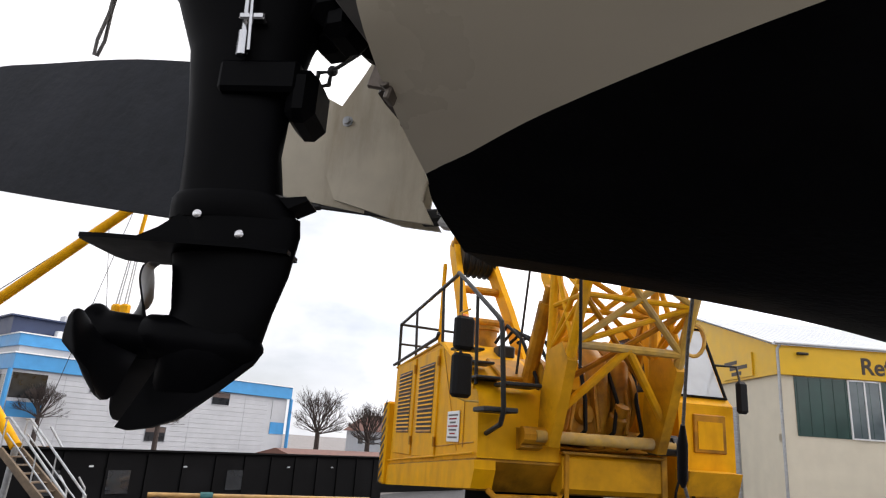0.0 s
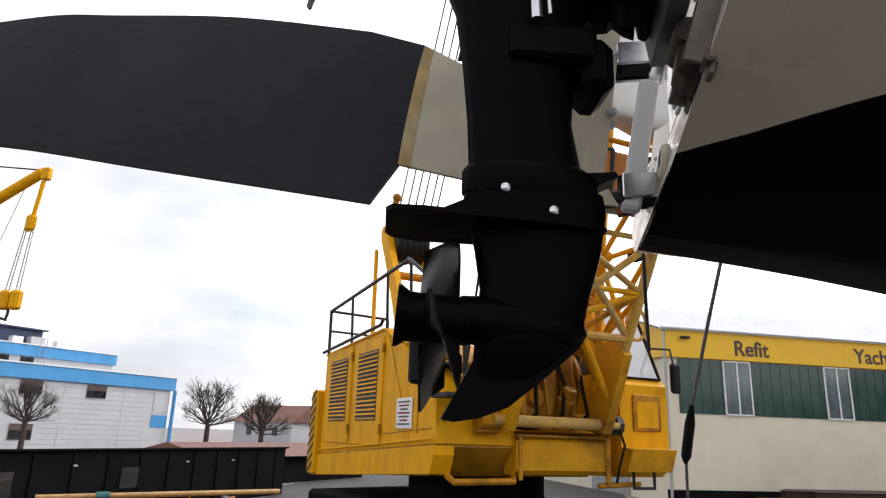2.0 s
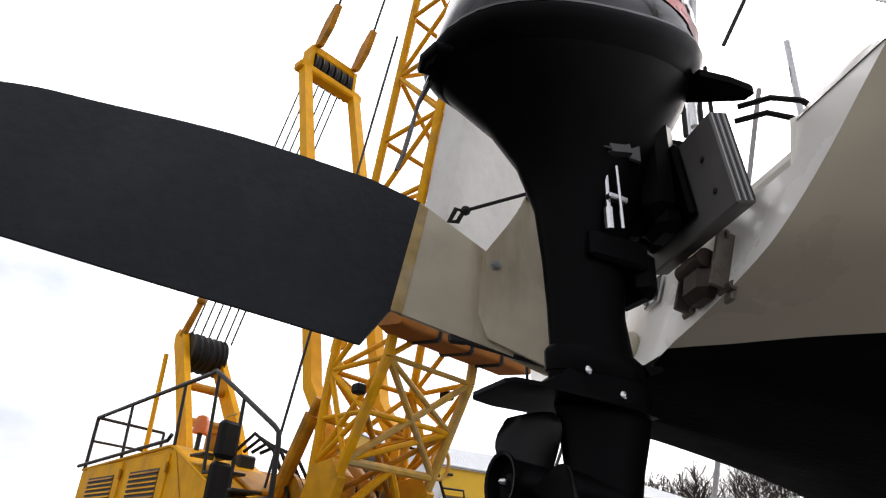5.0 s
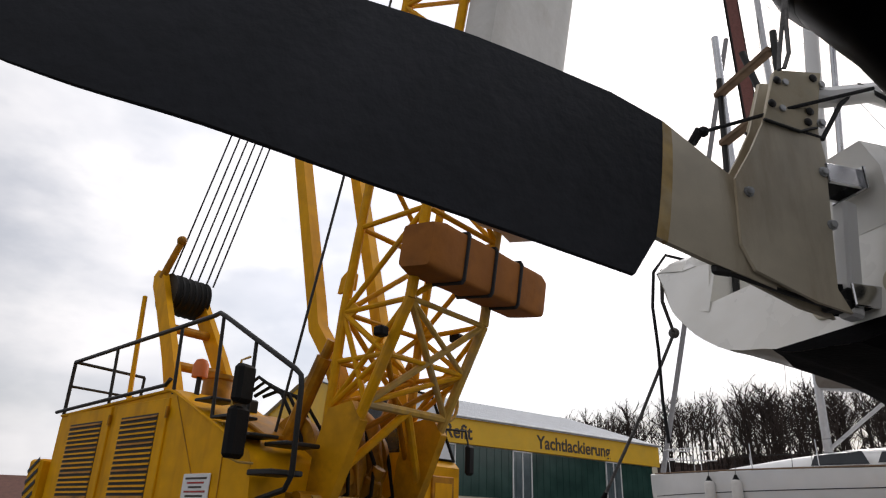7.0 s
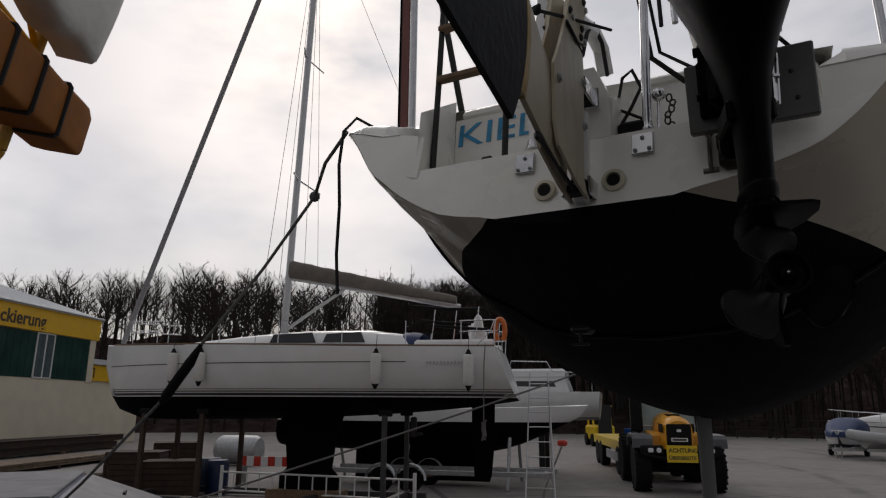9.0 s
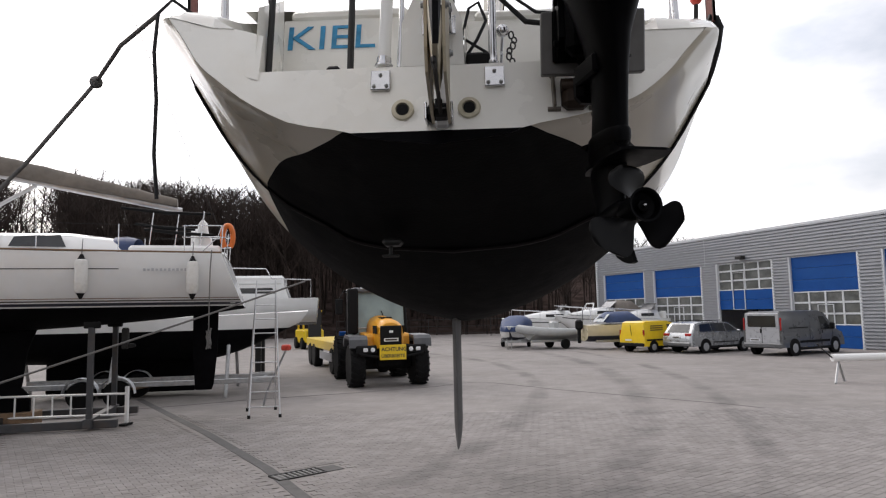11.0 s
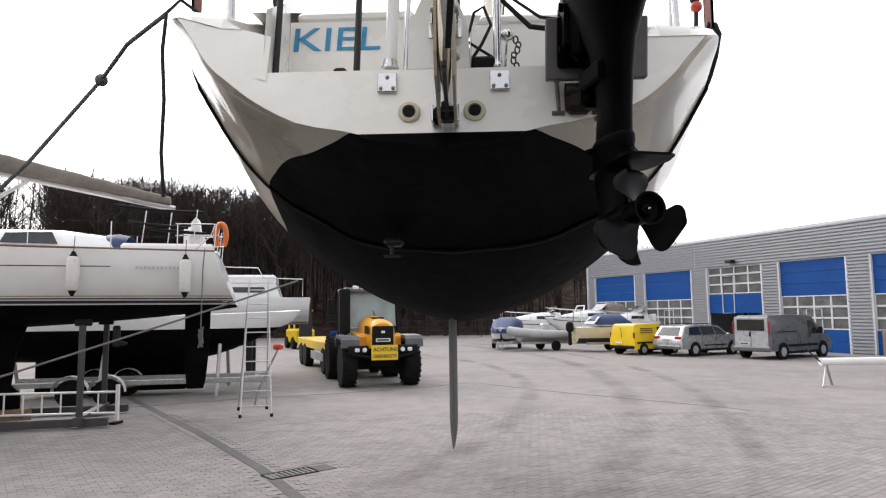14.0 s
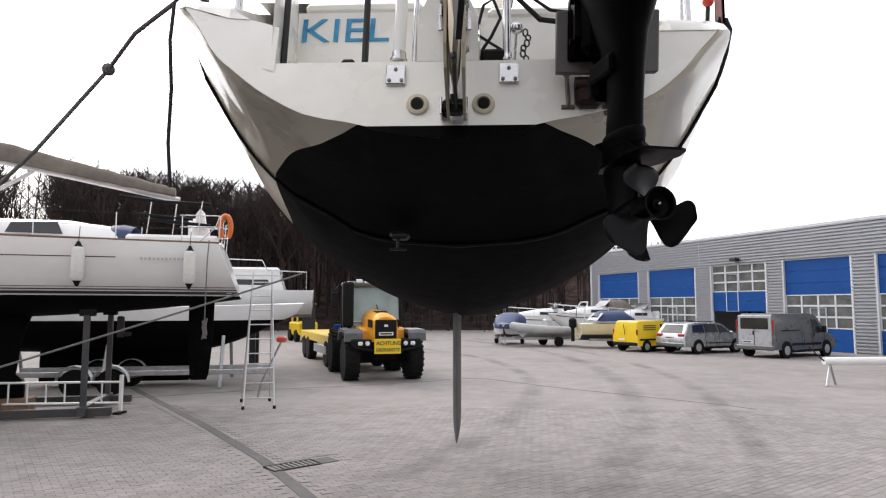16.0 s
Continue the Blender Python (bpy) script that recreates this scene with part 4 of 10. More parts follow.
for k in range(3):
    a0 = radians(98 + 120 * k)
    rings = []
    for i in range(11):
        r = 0.032 + 0.118 * math.sin(math.pi / 2 * i / 10)
        half = glide([(0, 0.40), (0.25, 0.54), (0.5, 0.62), (0.7, 0.64), (0.85, 0.58), (0.95, 0.44), (1, 0.14)], (r - 0.032) / 0.118)
        ring = []
        for s in (1, -1):
            for j in range(8):
                u = (-1 + 2 * j / 7) * s
                a = a0 + half * u + 0.10 * i / 10
                ring.append((r * math.cos(a), -0.243 - 0.030 * u * (1 - 0.30 * i / 10) + s * 0.002, 2.515 + r * math.sin(a)))
        rings.append(ring)
    part("propeller_blade", Mesh().loft(rings), PROPBLACK, prop, smooth=60)
part("propeller_nut", Mesh().lathe([(0.009, -0.275), (0.009, -0.302), (0.004, -0.312), (0.001, -0.314)], (0, 0, 2.512), (0, 1, -0.06), n=8), STEEL, prop, "bright steel propeller nut")
for x, y, z in ((0.034, -0.060, 2.712), (0.036, -0.142, 2.747)):
    b = Mesh().lathe([(0.0085, 0), (0.0085, 0.003), (0.006, 0.005), (0.001, 0.0055)], (x, y, z), (1, 0, 0), n=12)
    part("bolt", b, STEEL, motor, "bright steel bolt head")
part("flange_lip", Mesh().prism([(0.0, 2.785), (0.05, 2.79), (0.055, 2.782), (0.02, 2.765)], -0.03, 0.03, axis="x"), MOTORBLACK, motor)
part("lower_mount", Mesh().box((0, -0.062, 3.017), (0.128, 0.155, 0.066), ch=0.008), MOTORBLACK, motor, "black lower rubber mount")
part("mount_cap", Mesh().box((0.0, 0.02, 2.985), (0.12, 0.06, 0.11), ch=0.02), MOTORBLACK, motor)
b = Mesh()
b.tube((0.070, -0.095, 3.05), (0.074, -0.100, 3.19), 0.006)
b.tube((0.070, -0.095, 3.05), (0.071, -0.097, 3.10), 0.011)
b.tube((0.088, -0.075, 3.05), (0.092, -0.085, 3.20), 0.004)
b.box((0.080, -0.080, 3.125), (0.02, 0.05, 0.014), ch=0.003)
part("tilt_rod", b, STEEL, motor, "bright steel tilt rod")
b = Mesh()
b.box((0.075, -0.075, 3.255), (0.05, 0.075, 0.05), ch=0.008, rx=15)
b.box((0.090, -0.03, 3.265), (0.012, 0.035, 0.07), ch=0.004)
b.tube((0.08, -0.15, 3.25), (0.10, -0.10, 3.235), 0.004)
b.sphere((0.082, -0.152, 3.252), 0.007)
part("shift_lever", b, mat("satin_black_casting", (0.012, 0.012, 0.013), 0.35, var=0.2, scale=20, spec=0.4), motor, "black shift lever and bracket")
# the clamp stays square to the transom while the motor is steered
SQUARE = pose(0.549, -0.196, 0, 0, 0, 15).inverted()


def squared(b):
    b.v = [tuple(SQUARE @ Vector(p)) for p in b.v]
    return b


b = Mesh()
for x in (0.455, 0.560):
    b.prism([(-0.105, 3.13), (-0.085, 3.12), (-0.078, 3.20), (-0.075, 3.34), (-0.015, 3.345), (-0.012, 3.20), (0.0, 3.20), (0.0, 3.372), (-0.10, 3.375), (-0.165, 3.32), (-0.155, 3.18)], x - 0.011, x + 0.011, axis="x")
b.tube((0.43, -0.125, 3.17), (0.585, -0.125, 3.17), 0.012)
b.tube((0.43, -0.135, 3.32), (0.59, -0.135, 3.32), 0.016)
b.box((0.545, -0.118, 3.275), (0.155, 0.095, 0.30), ch=0.03)
b.box((0.56, -0.10, 3.13), (0.10, 0.07, 0.07), ch=0.02)
b.box((0.535, -0.078, 3.215), (0.21, 0.022, 0.19), ch=0.008, rx=9)
part("clamp_bracket", squared(b), MOTORBLACK, motor, "black clamp bracket")
b = Mesh()
b.box((0.508, -0.155, 3.23), (0.085, 0.08, 0.24), ch=0.025)
b.lathe([(0.040, -0.04), (0.052, -0.025), (0.052, 0.025), (0.040, 0.04)], (0.53, -0.15, 3.31), (1, 0, 0), n=18)
part("swivel_bracket", squared(b), MOTORBLACK, motor, "black swivel bracket")
for x in (0.47, 0.575):
    b = Mesh().tube((x, -0.03, 3.255), (x, 0.045, 3.255), 0.011)
    b.tube((x, 0.04, 3.255), (x, 0.075, 3.255), 0.02)
    b.box((x, 0.065, 3.255), (0.02, 0.022, 0.085), ch=0.006, ry=30)
    part("clamp_screw", squared(b), MOTORBLACK, motor, "black clamp screw with a handle")
b = Mesh().loft([[(x - w, y, z), (x + w, y, z), (x + w, y, z + 0.020), (x - w, y, z + 0.020)] for x, y, z, w in ((0.09, 0.15, 3.515, 0.06), (0.145, 0.205, 3.488, 0.042), (0.19, 0.242, 3.460, 0.022), (0.198, 0.250, 3.454, 0.014))])
part("steering_bracket", b, MOTORBLACK, motor, "flat black steering bracket")
for k, (dx, dz, p1, p2) in enumerate(((0.0, 0.0, (0.72, 0.20, 3.43), (0.74, 0.34, 3.26)), (-0.02, -0.03, (0.70, 0.18, 3.39), (0.71, 0.32, 3.24)))):
    b = Mesh().path([(0.625 + dx, 0.10, 3.465 + dz), (0.68 + dx, 0.15, 3.46 + dz), p1, (0.745 + dx, 0.28, 3.34 + dz), p2], 0.0075, n=7)
    part("steering_cable", squared(b), BLACKRUBBER, motor, "black steering cable")


def cowl_x(y, z):
    """Half-breadth of the cowl at y and z."""
    rows = [(zz + tilt * (y - (y0 + y1) / 2), y0, y1, hw, p) for y0, y1, hw, zz, tilt, p in COWL]
    y0, y1, hw, p = (lerp([(r[0], r[k]) for r in rows], z) for k in (1, 2, 3, 4))
    u = min(0.999, abs((y - (y0 + y1) / 2) / ((y1 - y0) / 2)))
    return hw * (1 - u ** p) ** (1 / p)


def decal(name, y0, y1, low, high, lift, material, label="", slant=0.0):
    """A thin decal patch on the starboard flank of the cowl; low and high give its edges at both ends."""
    n = 10
    vs = []
    for i in range(n + 1):
        u = i / n
        for edge, sl in ((low, 0.0), (high, slant)):
            y, z = y0 + (y1 - y0) * u + sl, edge[0] + (edge[1] - edge[0]) * u
            vs.append((cowl_x(y, z) + lift, y, z))
    fs = [(2 * i, 2 * i + 1, 2 * i + 3, 2 * i + 2) for i in range(n)]
    return part(name, Mesh().add(vs, fs), material, motor, label)


FADED = mat("faded_red_decal", (0.26, 0.03, 0.02), 0.3, var=0.5, scale=14, dirt=(0.03, 0.012, 0.012), dscale=9, damt=0.9)
for y0, y1, low, high, m_ in ((-0.395, -0.20, (3.640, 3.642), (3.655, 3.672), FADED), (-0.36, -0.11, (3.652, 3.655), (3.672, 3.690), RED), (-0.12, 0.0, (3.668, 3.676), (3.686, 3.690), FADED), (0.0, 0.10, (3.650, 3.630), (3.690, 3.688), RED), (0.10, 0.165, (3.625, 3.60), (3.672, 3.655), FADED)):
    decal("red_flash", y0, y1, low, high, 0.0025, m_, "faded red speed stripe")
for y, w in ((-0.315, 0.058), (-0.245, 0.05), (-0.185, 0.05), (-0.125, 0.05), (-0.065, 0.05), (-0.005, 0.046), (0.05, 0.046), (0.105, 0.04)):
    decal("brand_bar", y, y + w, (3.692, 3.692), (3.732, 3.732), 0.005, LETTERWHITE, "white bar of the maker's lettering", slant=0.006)
word = letters("model_lettering", "4 STROKE", 0.034, pose(0, -0.335, 3.590, 90, 0, 90) @ pose(0, 0, 0, 0, 0, 9), LETTERGREY, motor, depth=0.0005, squeeze=1.62, label="grey capital lettering")
for v in word.data.vertices:
    v.co.x += cowl_x(v.co.y, v.co.z) + 0.003
decal("flank_badge", -0.405, -0.385, (3.575, 3.575), (3.645, 3.645), 0.003, LETTERGREY, "small silver badge")

# motor bracket on the transom
ARMSTEEL = mat("tarnished_arm_steel", (0.14, 0.12, 0.10), 0.4, metal=0.6, var=0.35, scale=18, dirt=(0.05, 0.03, 0.02), dscale=7, damt=0.7)
bracket = thing("motor_bracket", "folding steel motor bracket with a grey laminated board", "bracket")
BM = pose(0.577, -0.042, 3.20, 9, 0, 0)
part("board", Mesh().box(None, (0.37, 0.045, 0.225), ch=0.004, m=BM), BOARDGREY, bracket, "grey laminated mounting board")
for k in range(6):
    part("ply_line", Mesh().box(None, (0.0018, 0.0024, 0.216), m=BM @ pose(0.1854, -0.0175 + 0.007 * k, 0)), DARKMETAL if k % 2 else LETTERGREY, bracket)
for x, z in ((0.12, 0.03), (0.13, -0.055)):
    part("board_bolt", Mesh().lathe([(0.007, 0), (0.007, 0.003), (0.001, 0.005)], BM @ Vector((x, -0.022, z)), (0, -1, 0.15), n=10), DARKMETAL, bracket)
for x in (0.440, 0.592):
    b = Mesh()
    b.box((x, 0.044, 3.035), (0.032, 0.012, 0.19), ch=0.003, rx=-16)
    b.box((x, 0.018, 3.045), (0.010, 0.05, 0.15), ch=0.003, rx=-16)
    b.tube((x - 0.024, 0.018, 2.975), (x + 0.024, 0.018, 2.975), 0.011)
    b.lathe([(0.014, 0), (0.014, 0.006), (0.001, 0.009)], (x, 0.036, 3.11), (0, -1, 0.2), n=10)
    part("arm", b, ARMSTEEL, bracket, "tarnished steel arm")
b = Mesh()
b.box((0.516, 0.01, 3.03), (0.10, 0.06, 0.125), ch=0.02, rx=-10)
b.tube((0.465, -0.005, 3.06), (0.567, -0.005, 3.06), 0.024, n=14)
part("spring_box", b, mat("greasy_brown_steel", (0.045, 0.03, 0.022), 0.45, metal=0.4, var=0.35, scale=15), bracket, "greasy brown spring housing")

# ---- lifting slings ----
def girth(y):
    """Points from the port gunwale under the keel to the starboard gunwale."""
    half = [(-gunwale(y, u)[0], gunwale(y, u)[2]) for u in (1.0, 0.6, 0.25)]
    half += [(-station(y, t)[0] - 0.001, station(y, t)[2]) for t in (0.0, 0.1, 0.2, 0.3, 0.4, 0.48, 0.55, 0.63, 0.7, 0.75, 0.8, 0.84, 0.88, 0.91, 0.94, 0.96, 0.98)]
    return half + [(0.0, lerp(KEELZ, y) - 0.004)] + [(-x, z) for x, z in half[::-1]]


def band(pts, w, th):
    """A flat band w wide and th thick through (x, y, z) points, lying outside the hull."""
    rings = []
    for i, p in enumerate(pts):
        a, c = Vector(pts[max(0, i - 1)]), Vector(pts[min(len(pts) - 1, i + 1)])
        d = (c - a).normalized()
        n = d.cross(Vector((0, 1, 0))).normalized()
        p = Vector(p)
        hw = Vector((0, w / 2, 0))
        rings.append([p - hw - n * 0.004, p - hw * 0.8 + n * th, p + hw * 0.8 + n * th, p + hw - n * 0.004])
    return Mesh().loft([[tuple(q) for q in r] for r in rings])


o = thing("lifting_sling", "red-brown webbing lifting sling, black round the hull and partly for shade under the stern", "lifting sling")
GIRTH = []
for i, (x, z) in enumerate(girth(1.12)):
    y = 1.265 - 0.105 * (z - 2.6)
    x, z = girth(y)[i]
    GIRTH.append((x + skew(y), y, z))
# Black band; under the keel its colour also stands in for shade on the webbing.
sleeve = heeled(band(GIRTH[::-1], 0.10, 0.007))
part("sleeve", sleeve, mat("shade_black_band", (0.010, 0.0075, 0.008), 0.8, var=0.35, scale=40, bump=0.4, bscale=120, spec=0.15), o, "black band round the hull, dark also for the shade beneath it", smooth=20)
for side in (-1, 1):
    run = [Vector(p) for p in (GIRTH[:4] if side < 0 else GIRTH[:-5:-1])]
    e = run[0]
    b = Mesh().path([run[3], run[2] + Vector((0.008 * side, 0, 0)), run[1] + Vector((0.014 * side, 0, 0)), e + Vector((0.016 * side, 0, 0)), e + Vector((0.002 * side, 0, 0.035)), e + Vector((-0.03 * side, 0, 0.045))], [0.012, 0.020, 0.030, 0.038, 0.040, 0.03], n=12)
    part("edge_pad", heeled(b), BLACKRUBBER, o, "thick black pad over the gunwale")
    foot = e + Vector((-0.01 * side, 0, 0.02))
    b = Mesh().box((foot.x - 0.02 * (side < 0), foot.y, (foot.z + 14.0) / 2), (0.012, 0.11, 14.0 - foot.z))
    web = part("webbing", b, SLING, o, smooth=20)
    for dy in (-0.05, 0.05):
        part("edge_stitching", Mesh().box((foot.x - 0.02 * (side < 0), foot.y + dy, (foot.z + 14.0) / 2), (0.014, 0.010, 14.0 - foot.z)), mat("dark_red_edge", (0.022, 0.010, 0.010), 0.9, var=0.3, scale=60) if (dy, side) == (-0.05, -1) else bpy.data.materials["dark_red_edge"], web, "darker stitched edge")

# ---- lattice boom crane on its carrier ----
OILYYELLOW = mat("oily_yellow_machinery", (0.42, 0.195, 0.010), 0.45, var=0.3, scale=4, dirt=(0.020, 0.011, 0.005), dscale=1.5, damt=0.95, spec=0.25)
STAINEDYELLOW = mat("oil_stained_yellow_paint", (0.60, 0.285, 0.006), 0.5, var=0.15, scale=5, dirt=(0.09, 0.04, 0.010), dscale=1.1, damt=0.8, spec=0.15)
CR = (-6.05, -2.08, 0)
crane = thing("mobile_crane", "weathered yellow lattice boom crane standing on a blue carrier", "crane", at=CR, rz=35.04)


def cpart(name, bm, material=YELLOW, label="", parent=None, smooth=30):
    return part(name, bm, material, parent or crane, label, smooth)


b = Mesh()
b.prism([(-3.35, 2.02), (-3.35, 3.50), (-3.31, 3.57), (-0.64, 3.66), (-0.52, 3.62), (0.84, 2.99), (0.93, 2.93), (0.98, 2.84), (1.02, 2.27)], 0.0, 0.92, axis="y")
body = cpart("engine_house", b, YELLOW, "weathered yellow engine house with louvred side")
b = Mesh()
b.prism([(-3.35, 2.12), (-3.35, 3.45), (-0.4, 3.5), (0.1, 3.2), (0.3, 2.12)], 0.95, 2.35, axis="y")
cpart("winch_house", b, YELLOWDIRT, "grimy yellow winch house")
b = Mesh()
b.prism([(-3.40, 1.70), (-3.40, 2.00), (1.02, 2.25), (1.03, 2.16), (0.94, 1.97)], -0.03, 0.20, axis="y")
cpart("main_frame", b, YELLOW, "yellow slewing frame")
# Frame behind the side panel, in the darker blotched material.
b = Mesh()
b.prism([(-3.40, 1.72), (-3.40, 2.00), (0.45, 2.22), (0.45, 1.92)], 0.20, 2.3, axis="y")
cpart("frame_box", b, OILYYELLOW, "dark yellow-brown frame box")
b = Mesh().prism([(-3.36, 2.000), (-3.36, 2.016), (1.0, 2.262), (1.0, 2.246)], -0.012, 0.9, axis="y")
cpart("frame_seam", b, OILYYELLOW)
b = Mesh().path([(-3.36, -0.035, 2.07), (0.98, -0.035, 2.315)], 0.012, n=6)
cpart("frame_lip", b, YELLOW)
# panel joints and the folded edge of the sloping front
for p, q in (((-0.52, -0.004, 3.60), (0.30, -0.004, 2.32)), ((0.52, -0.004, 3.10), (0.52, -0.004, 2.36)), ((-3.2, -0.004, 2.22), (0.9, -0.004, 2.42))):
    cpart("panel_joint", Mesh().tube(p, q, 0.007, n=5), YELLOWDIRT)
cpart("roof_edge", Mesh().path([(-3.33, -0.01, 3.55), (-0.66, -0.01, 3.645), (-0.53, -0.01, 3.605), (0.84, -0.01, 2.975)], 0.018, n=6), YELLOW)
# louvred doors, hinges and the notice board
for k, (u0, u1) in enumerate(((-3.06, -1.98), (-1.72, -0.68))):
    door = cpart("engine_door", Mesh().box(((u0 + u1) / 2, -0.008, 2.88), (u1 - u0 + 0.12, 0.03, 1.36), ch=0.008), YELLOW, "louvred engine door", body)
    for i in range(16):
        z = 2.52 + i * 0.056
        part("louvre", Mesh().prism([(-0.045, z), (-0.02, z + 0.032), (-0.02, z)], u0 + 0.12, u1 - 0.12, axis="x"), YELLOWDIRT if i % 5 == 0 else YELLOW, crane)
    # Thin dark sheet on the door stands in for shade between the louvres.
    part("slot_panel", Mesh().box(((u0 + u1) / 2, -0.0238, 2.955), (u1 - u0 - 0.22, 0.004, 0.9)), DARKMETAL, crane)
    for z in (2.40, 3.40):
        part("hinge", Mesh().tube((u1 + 0.07, -0.03, z - 0.06), (u1 + 0.07, -0.03, z + 0.06), 0.018), YELLOWDIRT, crane)
part("notice_board", Mesh().box((0.15, -0.012, 2.58), (0.47, 0.012, 0.34), ch=0.004), WHITEPAINT, crane, "white notice board with dark print")
for i in range(7):
    part("print_line", Mesh().box((0.15, -0.0195, 2.705 - i * 0.041), (0.37 - 0.07 * (i % 3), 0.002, 0.019)), REDLIGHT if i % 2 else SIGNDARK, crane)
# counterweight with warning stripes
cw = cpart("counterweight", Mesh().box((-3.58, 1.15, 2.35), (0.36, 2.5, 1.3), ch=0.03), YELLOW, "yellow counterweight with black warning stripes")
for i in range(9):
    part("stripe", Mesh().box((-3.58, -0.108, 1.80 + i * 0.14), (0.34, 0.004, 0.05), ry=-28), DARKMETAL, cw)
# access platform, steps and grab rails
for z, u in ((3.44, 0.05), (3.24, 0.42), (3.04, 0.80)):
    cpart("tread", Mesh().box((u, 0.14, z + 0.05), (0.30, 0.34, 0.03), ch=0.006), DARKMETAL, "dark chequered step")
cpart("platform", Mesh().box((1.22, 0.10, 2.74), (0.36, 0.36, 0.05), ch=0.01), DARKMETAL, "dark side step")
cpart("platform", Mesh().box((1.05, 0.40, 3.02), (0.34, 0.42, 0.04), ch=0.01), DARKMETAL, "dark side step")
b = Mesh()
b.path([(-3.35, 0.02, 3.57), (-3.32, 0.0, 4.28), (0.05, -0.04, 4.38), (0.16, -0.05, 4.39), (0.28, -0.05, 4.33), (1.48, 0.0, 3.64), (1.55, 0.01, 3.58), (1.56, 0.02, 3.48), (1.46, 0.10, 2.72), (1.38, 0.10, 2.60), (0.94, 0.09, 2.50)], 0.026)
b.path([(-3.32, 0.0, 4.28), (-3.30, 1.0, 4.24)], 0.022)
b.path([(-3.33, 0.02, 3.95), (-3.31, 0.95, 3.93)], 0.018)
b.path([(-3.30, 1.0, 4.24), (-3.32, 1.0, 3.6)], 0.022)
b.path([(-3.42, -0.05, 3.60), (-0.70, -0.05, 3.70), (-0.62, -0.05, 3.76)], 0.024)
cpart("grab_rail", b, DARKMETAL, "bent black safety rail")
for u in (-2.1, -0.62):
    cpart("rail_post", Mesh().tube((u, 0.01, 3.60), (u, -0.02, lerp([(-3.32, 4.28), (0.05, 4.38)], u)), 0.020), DARKMETAL)
cpart("rail_post", Mesh().tube((0.20, 0.02, 3.26), (0.22, -0.04, 4.36), 0.020), DARKMETAL)
cpart("rail_post", Mesh().tube((0.80, 0.02, 3.02), (0.84, -0.02, 4.00), 0.020), DARKMETAL)
mirror_rod = cpart("mirror_rod", Mesh().path([(0.92, -0.12, 3.80), (0.96, -0.24, 3.74), (0.96, -0.28, 3.30), (0.96, -0.26, 2.86), (1.02, -0.16, 2.82), (1.04, -0.02, 2.82)], 0.012, n=6), GREYTUBE, "thin bent mirror rod")
for z, h, u in ((3.52, 0.36, 0.985), (3.08, 0.46, 0.965)):
    cpart("mirror", Mesh().box((u, -0.20, z), (0.12, 0.23, h), ch=0.035, rz=14), BLACKRUBBER, "tall black mirror housing", mirror_rod)
cpart("beacon", Mesh().lathe([(0.09, 0), (0.09, 0.14), (0.06, 0.20), (0.001, 0.22)], (-0.55, 0.25, 3.82), n=14), ORANGE, "orange warning beacon")
cpart("beacon_stem", Mesh().tube((-0.55, 0.25, 3.60), (-0.55, 0.25, 3.83), 0.03), DARKMETAL)
# roof clutter: air filter, valve block, hoses
cpart("air_filter", Mesh().lathe([(0.001, 0), (0.17, 0.0), (0.17, 0.22), (0.20, 0.23), (0.20, 0.28), (0.001, 0.30)], (-0.75, 0.62, 3.64), n=18), OILYYELLOW, "oily yellow air filter")
cpart("valve_block", Mesh().box((-0.30, 0.74, 3.54), (0.22, 0.22, 0.16), ch=0.02), DARKMETAL, "dark valve block")
for k in range(4):
    cpart("hose", Mesh().path([(-0.30 + 0.05 * k, 0.62 + 0.08 * k, 3.66), (0.0, 0.66 + 0.09 * k, 3.84 - 0.04 * k), (0.40, 0.70 + 0.1 * k, 3.62), (0.75, 0.74 + 0.12 * k, 3.15), (0.80, 0.78 + 0.14 * k, 2.75)], 0.022, n=6), BLACKRUBBER, "black hydraulic hose")
cpart("roof_hatch", Mesh().box((0.32, 0.60, 3.26), (0.62, 0.44, 0.05), ch=0.015, ry=25), YELLOWDIRT, "grimy yellow hatch on the sloping front")
# hoist frame behind the roof with its sheave block
for v0, v1 in ((0.72, 0.72), (1.62, 1.36)):
    b = Mesh().loft([[(u - 0.10 * w, v - 0.05, zz - 0.085 * w), (u + 0.10 * w, v - 0.05, zz + 0.085 * w), (u + 0.10 * w, v + 0.05, zz + 0.085 * w), (u - 0.10 * w, v + 0.05, zz - 0.085 * w)] for u, v, zz, w in ((-1.72, v0, 3.50, 1.15), (-2.18, v0 + (v1 - v0) * 0.45, 4.42, 1.0), (-2.62, v1, 5.22, 1.0), (-2.84, v1, 5.60, 1.1), (-2.93, v1, 5.72, 0.5))])
    cpart("backstay_arm", b, YELLOW, "yellow backstay arm")
for v in (0.82, 0.92, 1.02, 1.12, 1.22, 1.30):
    cpart("sheave", Mesh().lathe([(0.06, -0.045), (0.30, -0.045), (0.26, -0.02), (0.25, 0), (0.26, 0.02), (0.30, 0.045), (0.06, 0.045)], (-2.72, v, 5.40), (0, 1, 0), n=22), DARKMETAL, "greasy dark rope sheave")
for u, zz in ((-2.42, 4.82), (-2.08, 4.24), (-1.85, 3.80)):
    cpart("cross_tube", Mesh().tube((u, 0.74, zz), (u, 1.50, zz), 0.065), YELLOWDIRT)
cpart("pendant_rod", Mesh().tube((-3.02, 0.62, 5.35), (-2.6, 0.5, 3.60), 0.035), YELLOW)
